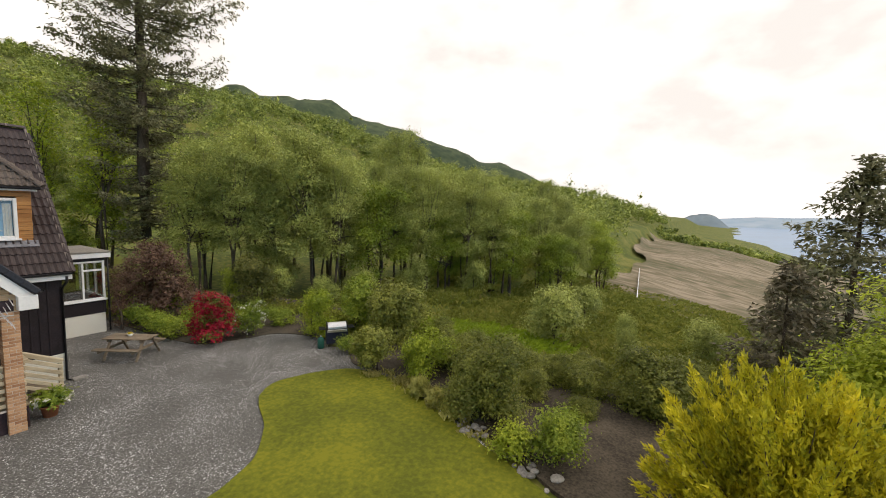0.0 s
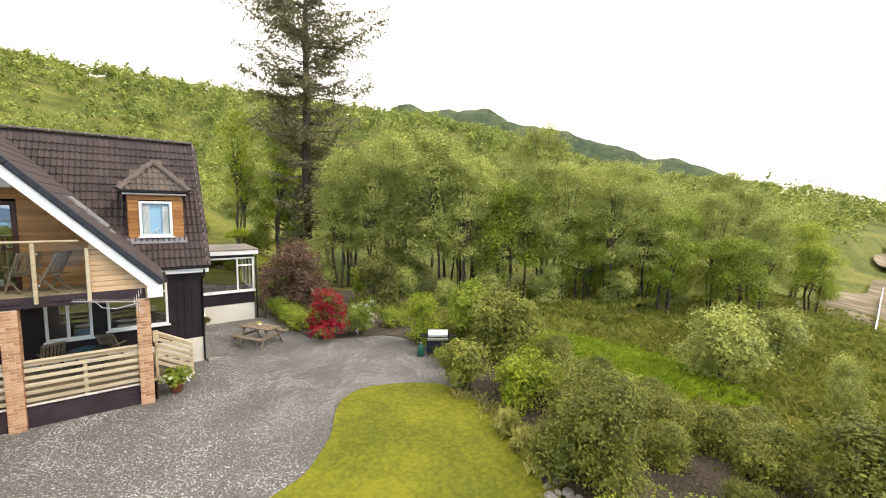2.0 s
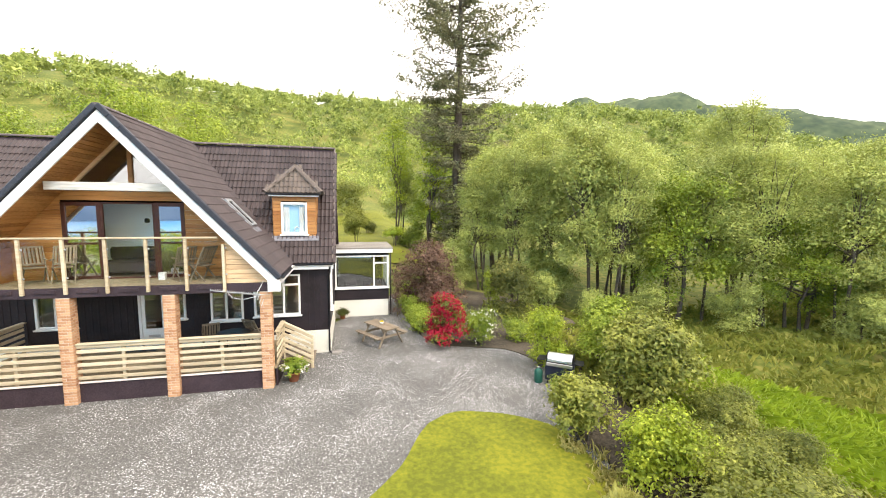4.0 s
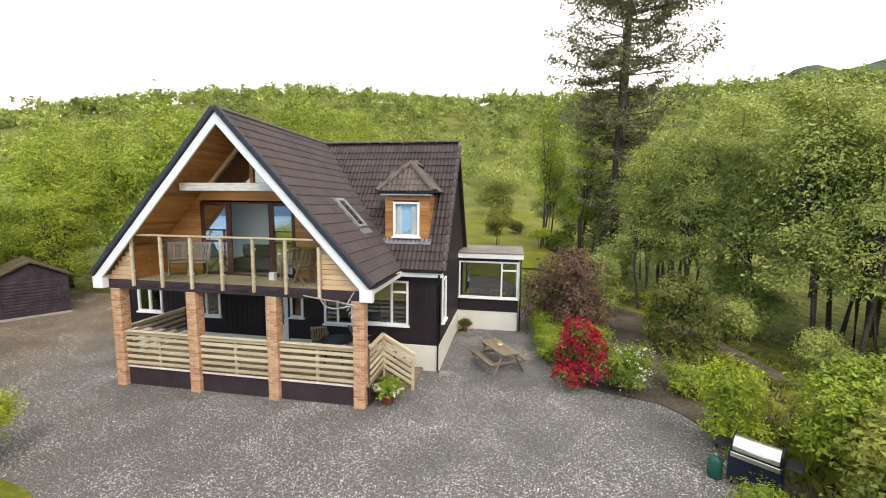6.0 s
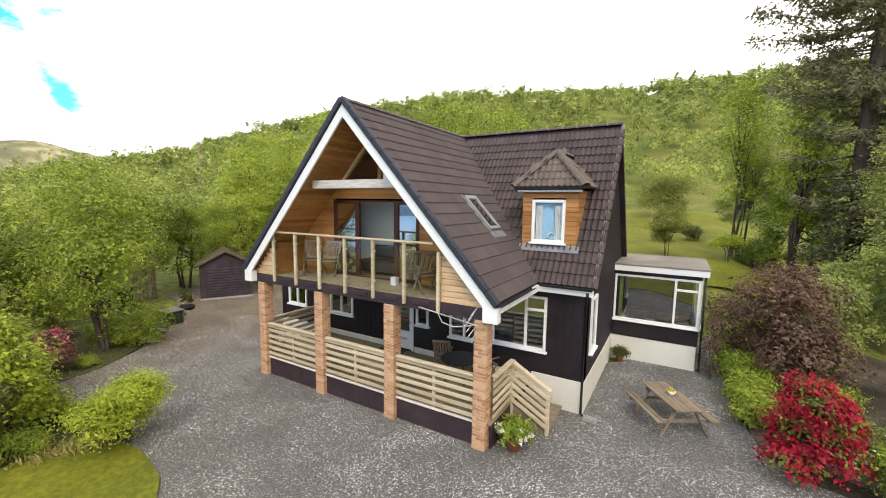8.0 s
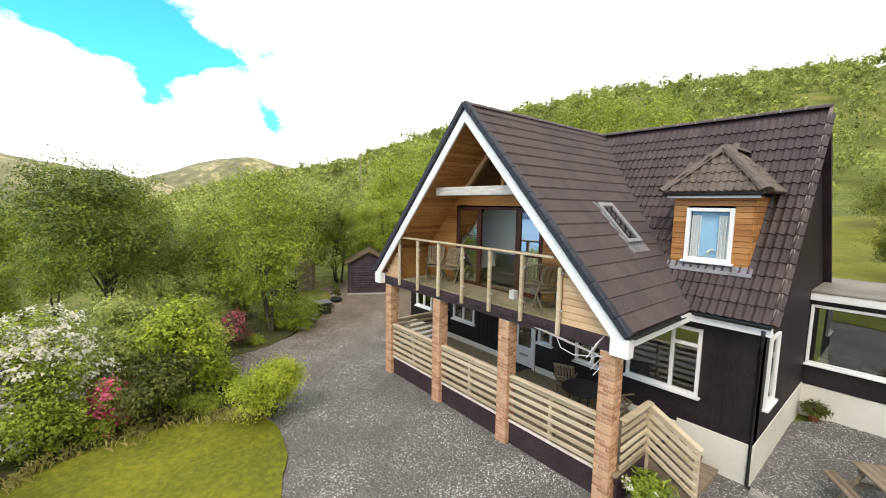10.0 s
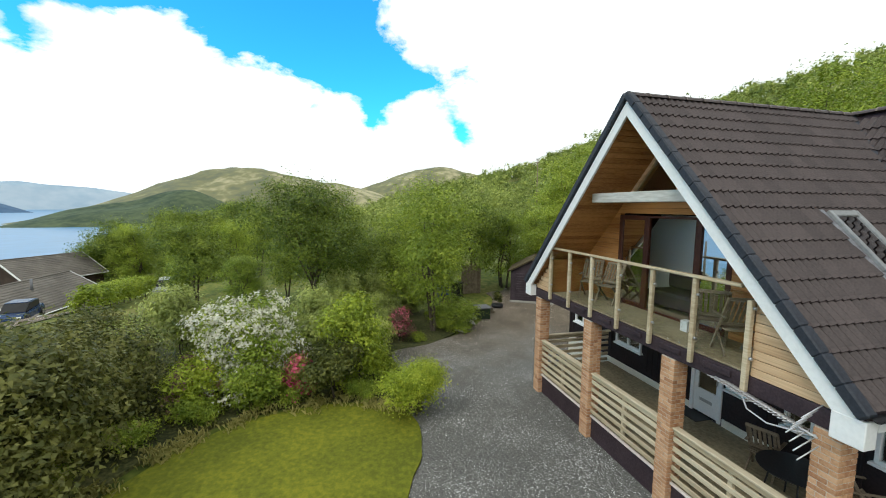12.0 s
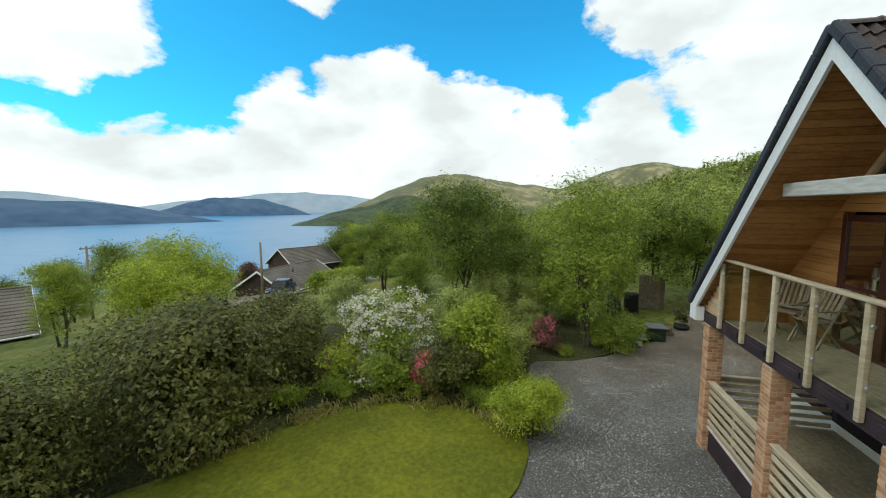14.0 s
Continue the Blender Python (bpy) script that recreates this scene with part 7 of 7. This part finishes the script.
bungalow("grey-roofed house behind the neighbouring bungalow", -54, -42.9, 157, 9, 4, -1.6, -4.0, -9, BROWN_WALL, [("front", -2, -6, 1.2, 1.2)], lift=0.5)

# clipped hedge along the neighbour's garden
def clipped_hedge(label, a, b, w, h, seed):
    rng = np.random.default_rng(seed)
    thing = empty("hedge", label, "hedge")
    a, b = Vector(a), Vector(b)
    n = max(3, int((b - a).length / 0.8))
    lobes = []
    for k in range(n + 1):
        q = a.lerp(b, k / n)
        lobes.append((q.x, q.y, float(ground_height(q.x, q.y)) + h * 0.5, w * 0.55, w * 0.55, h * 0.55))
    bm = bmesh.new()
    for q in lobes[::2]:
        tube(bm, [(q[0], q[1], q[2] - h * 0.6), (q[0], q[1], q[2])], [0.05, 0.03], 5)
    part("stem", bm, BARK, thing)
    child("foliage", quads_mesh("foliage", leaves(rng, lobes, 60 * n, 16, 0.2, 0.15, 0.6, floor=-99.0), LEAF_LIME), thing)
    return thing


clipped_hedge("long clipped lime-green hedge beside the neighbouring bungalow", (-25.5, -23.6), (-42.5, -26.4), 1.5, 1.9, 71)

# access road by the neighbour
lane = sheet("lane", np.linspace(-37.3, -19.3, 20), np.linspace(-29.8, -25.8, 6), GRAVEL, lambda x, y: ground_height(x, y) + 0.02)
tagged(lane, "grey lane beside the neighbouring bungalow", "road", kind="structure")


def car(label, x, y, turn, paint):
    c = empty("car", label, "car", Matrix.Translation((x, y, float(ground_height(x, y)))) @ Matrix.Rotation(radians(turn), 4, "Z"))
    bm = bmesh.new()
    prism(bm, [(-2.1, -0.85, 0.30), (2.1, -0.85, 0.30), (2.15, -0.85, 0.62), (1.9, -0.85, 0.80), (-2.0, -0.85, 0.88), (-2.15, -0.85, 0.6)], (0, 1.7, 0))
    bmesh.ops.bevel(bm, geom=bm.edges[:], offset=0.07, segments=2, affect="EDGES")
    body = part("body", bm, paint, c)
    bm = bmesh.new()
    prism(bm, [(-1.7, -0.74, 0.84), (1.0, -0.74, 0.82), (0.35, -0.66, 1.40), (-1.2, -0.66, 1.42)], (0, 1.44, 0))
    bmesh.ops.bevel(bm, geom=bm.edges[:], offset=0.05, segments=2, affect="EDGES")
    part("cabin", bm, BLACK, c)
    part("roof_panel", boxed(-1.15, 0.32, -0.64, 0.64, 1.39, 1.45, 0.03), paint, c)
    for wx in (-1.35, 1.35):
        for wy in (-0.86, 0.86):
            bm = bmesh.new()
            tube(bm, [(wx, wy - 0.1, 0.32), (wx, wy + 0.1, 0.32)], [0.32, 0.32], 16)
            wheel = part("wheel", bm, BLACK, c)
            bm = bmesh.new()
            tube(bm, [(wx, wy - 0.105, 0.32), (wx, wy + 0.105, 0.32)], [0.19, 0.19], 12)
            part("rim", bm, METAL, wheel)
    for sy in (-0.6, 0.6):
        part("headlight", boxed(2.05, 2.14, sy - 0.16, sy + 0.16, 0.60, 0.72, 0.02), WHITE, body)
    return c


car("dark blue car parked by the neighbouring bungalow", -28.6, -29.4, 15, material("blue_car_paint", (0.02, 0.04, 0.10), (0.04, 0.07, 0.15), 1, 5, 0.25, 0))
car("silver car parked by the neighbouring bungalow", -41.5, -24.6, 10, material("silver_car_paint", (0.35, 0.37, 0.38), (0.45, 0.47, 0.48), 1, 5, 0.3, 0))
car("white car parked beyond the hedge", -46.9, -26.6, 20, WHITE)


def utility_pole(label, x, y, top, arms=1):
    z = float(ground_height(x, y))
    p = empty("utility_pole", label, "pole", Matrix.Translation((x, y, z)))
    bm = bmesh.new()
    tube(bm, [(0, 0, -0.4), (0, 0, top - z)], [0.15, 0.10], 9)
    part("post", bm, OLD_WOOD, p)
    for k in range(arms):
        arm = part("crossarm", boxed(-0.7, 0.7, -0.06, 0.06, top - z - 0.35 - 0.7 * k, top - z - 0.22 - 0.7 * k, 0.01), OLD_WOOD, p)
        for sx in (-0.6, 0, 0.6):
            bm = bmesh.new()
            tube(bm, [(sx, 0, top - z - 0.22 - 0.7 * k), (sx, 0, top - z - 0.05 - 0.7 * k)], [0.04, 0.05], 7)
            part("insulator", bm, STONE, arm)
    return p


utility_pole("weathered wooden utility pole by the bungalow", -28.6, -31.6, 2.1, 0)
utility_pole("dark wooden utility pole near the shore", -27.4, -53.2, 1.4, 1)
utility_pole("wooden power pole above the hillside woods", -69.6, 33.9, 16.0, 2)
wallob = new("white_fence", None)
tagged(wallob, "long low white fence at the field's edge", "fence")
for k in range(14):
    x, y = 44 + k * 2.4, -9.8 + k * 0.20
    z = float(ground_height(x, y))
    part("panel", boxed(-1.2, 1.2, -0.04, 0.04, -0.2, 0.7, 0.01, Matrix.Translation((x, y, z)) @ Matrix.Rotation(math.atan2(0.20, 2.4), 4, "Z")), WHITE, wallob)
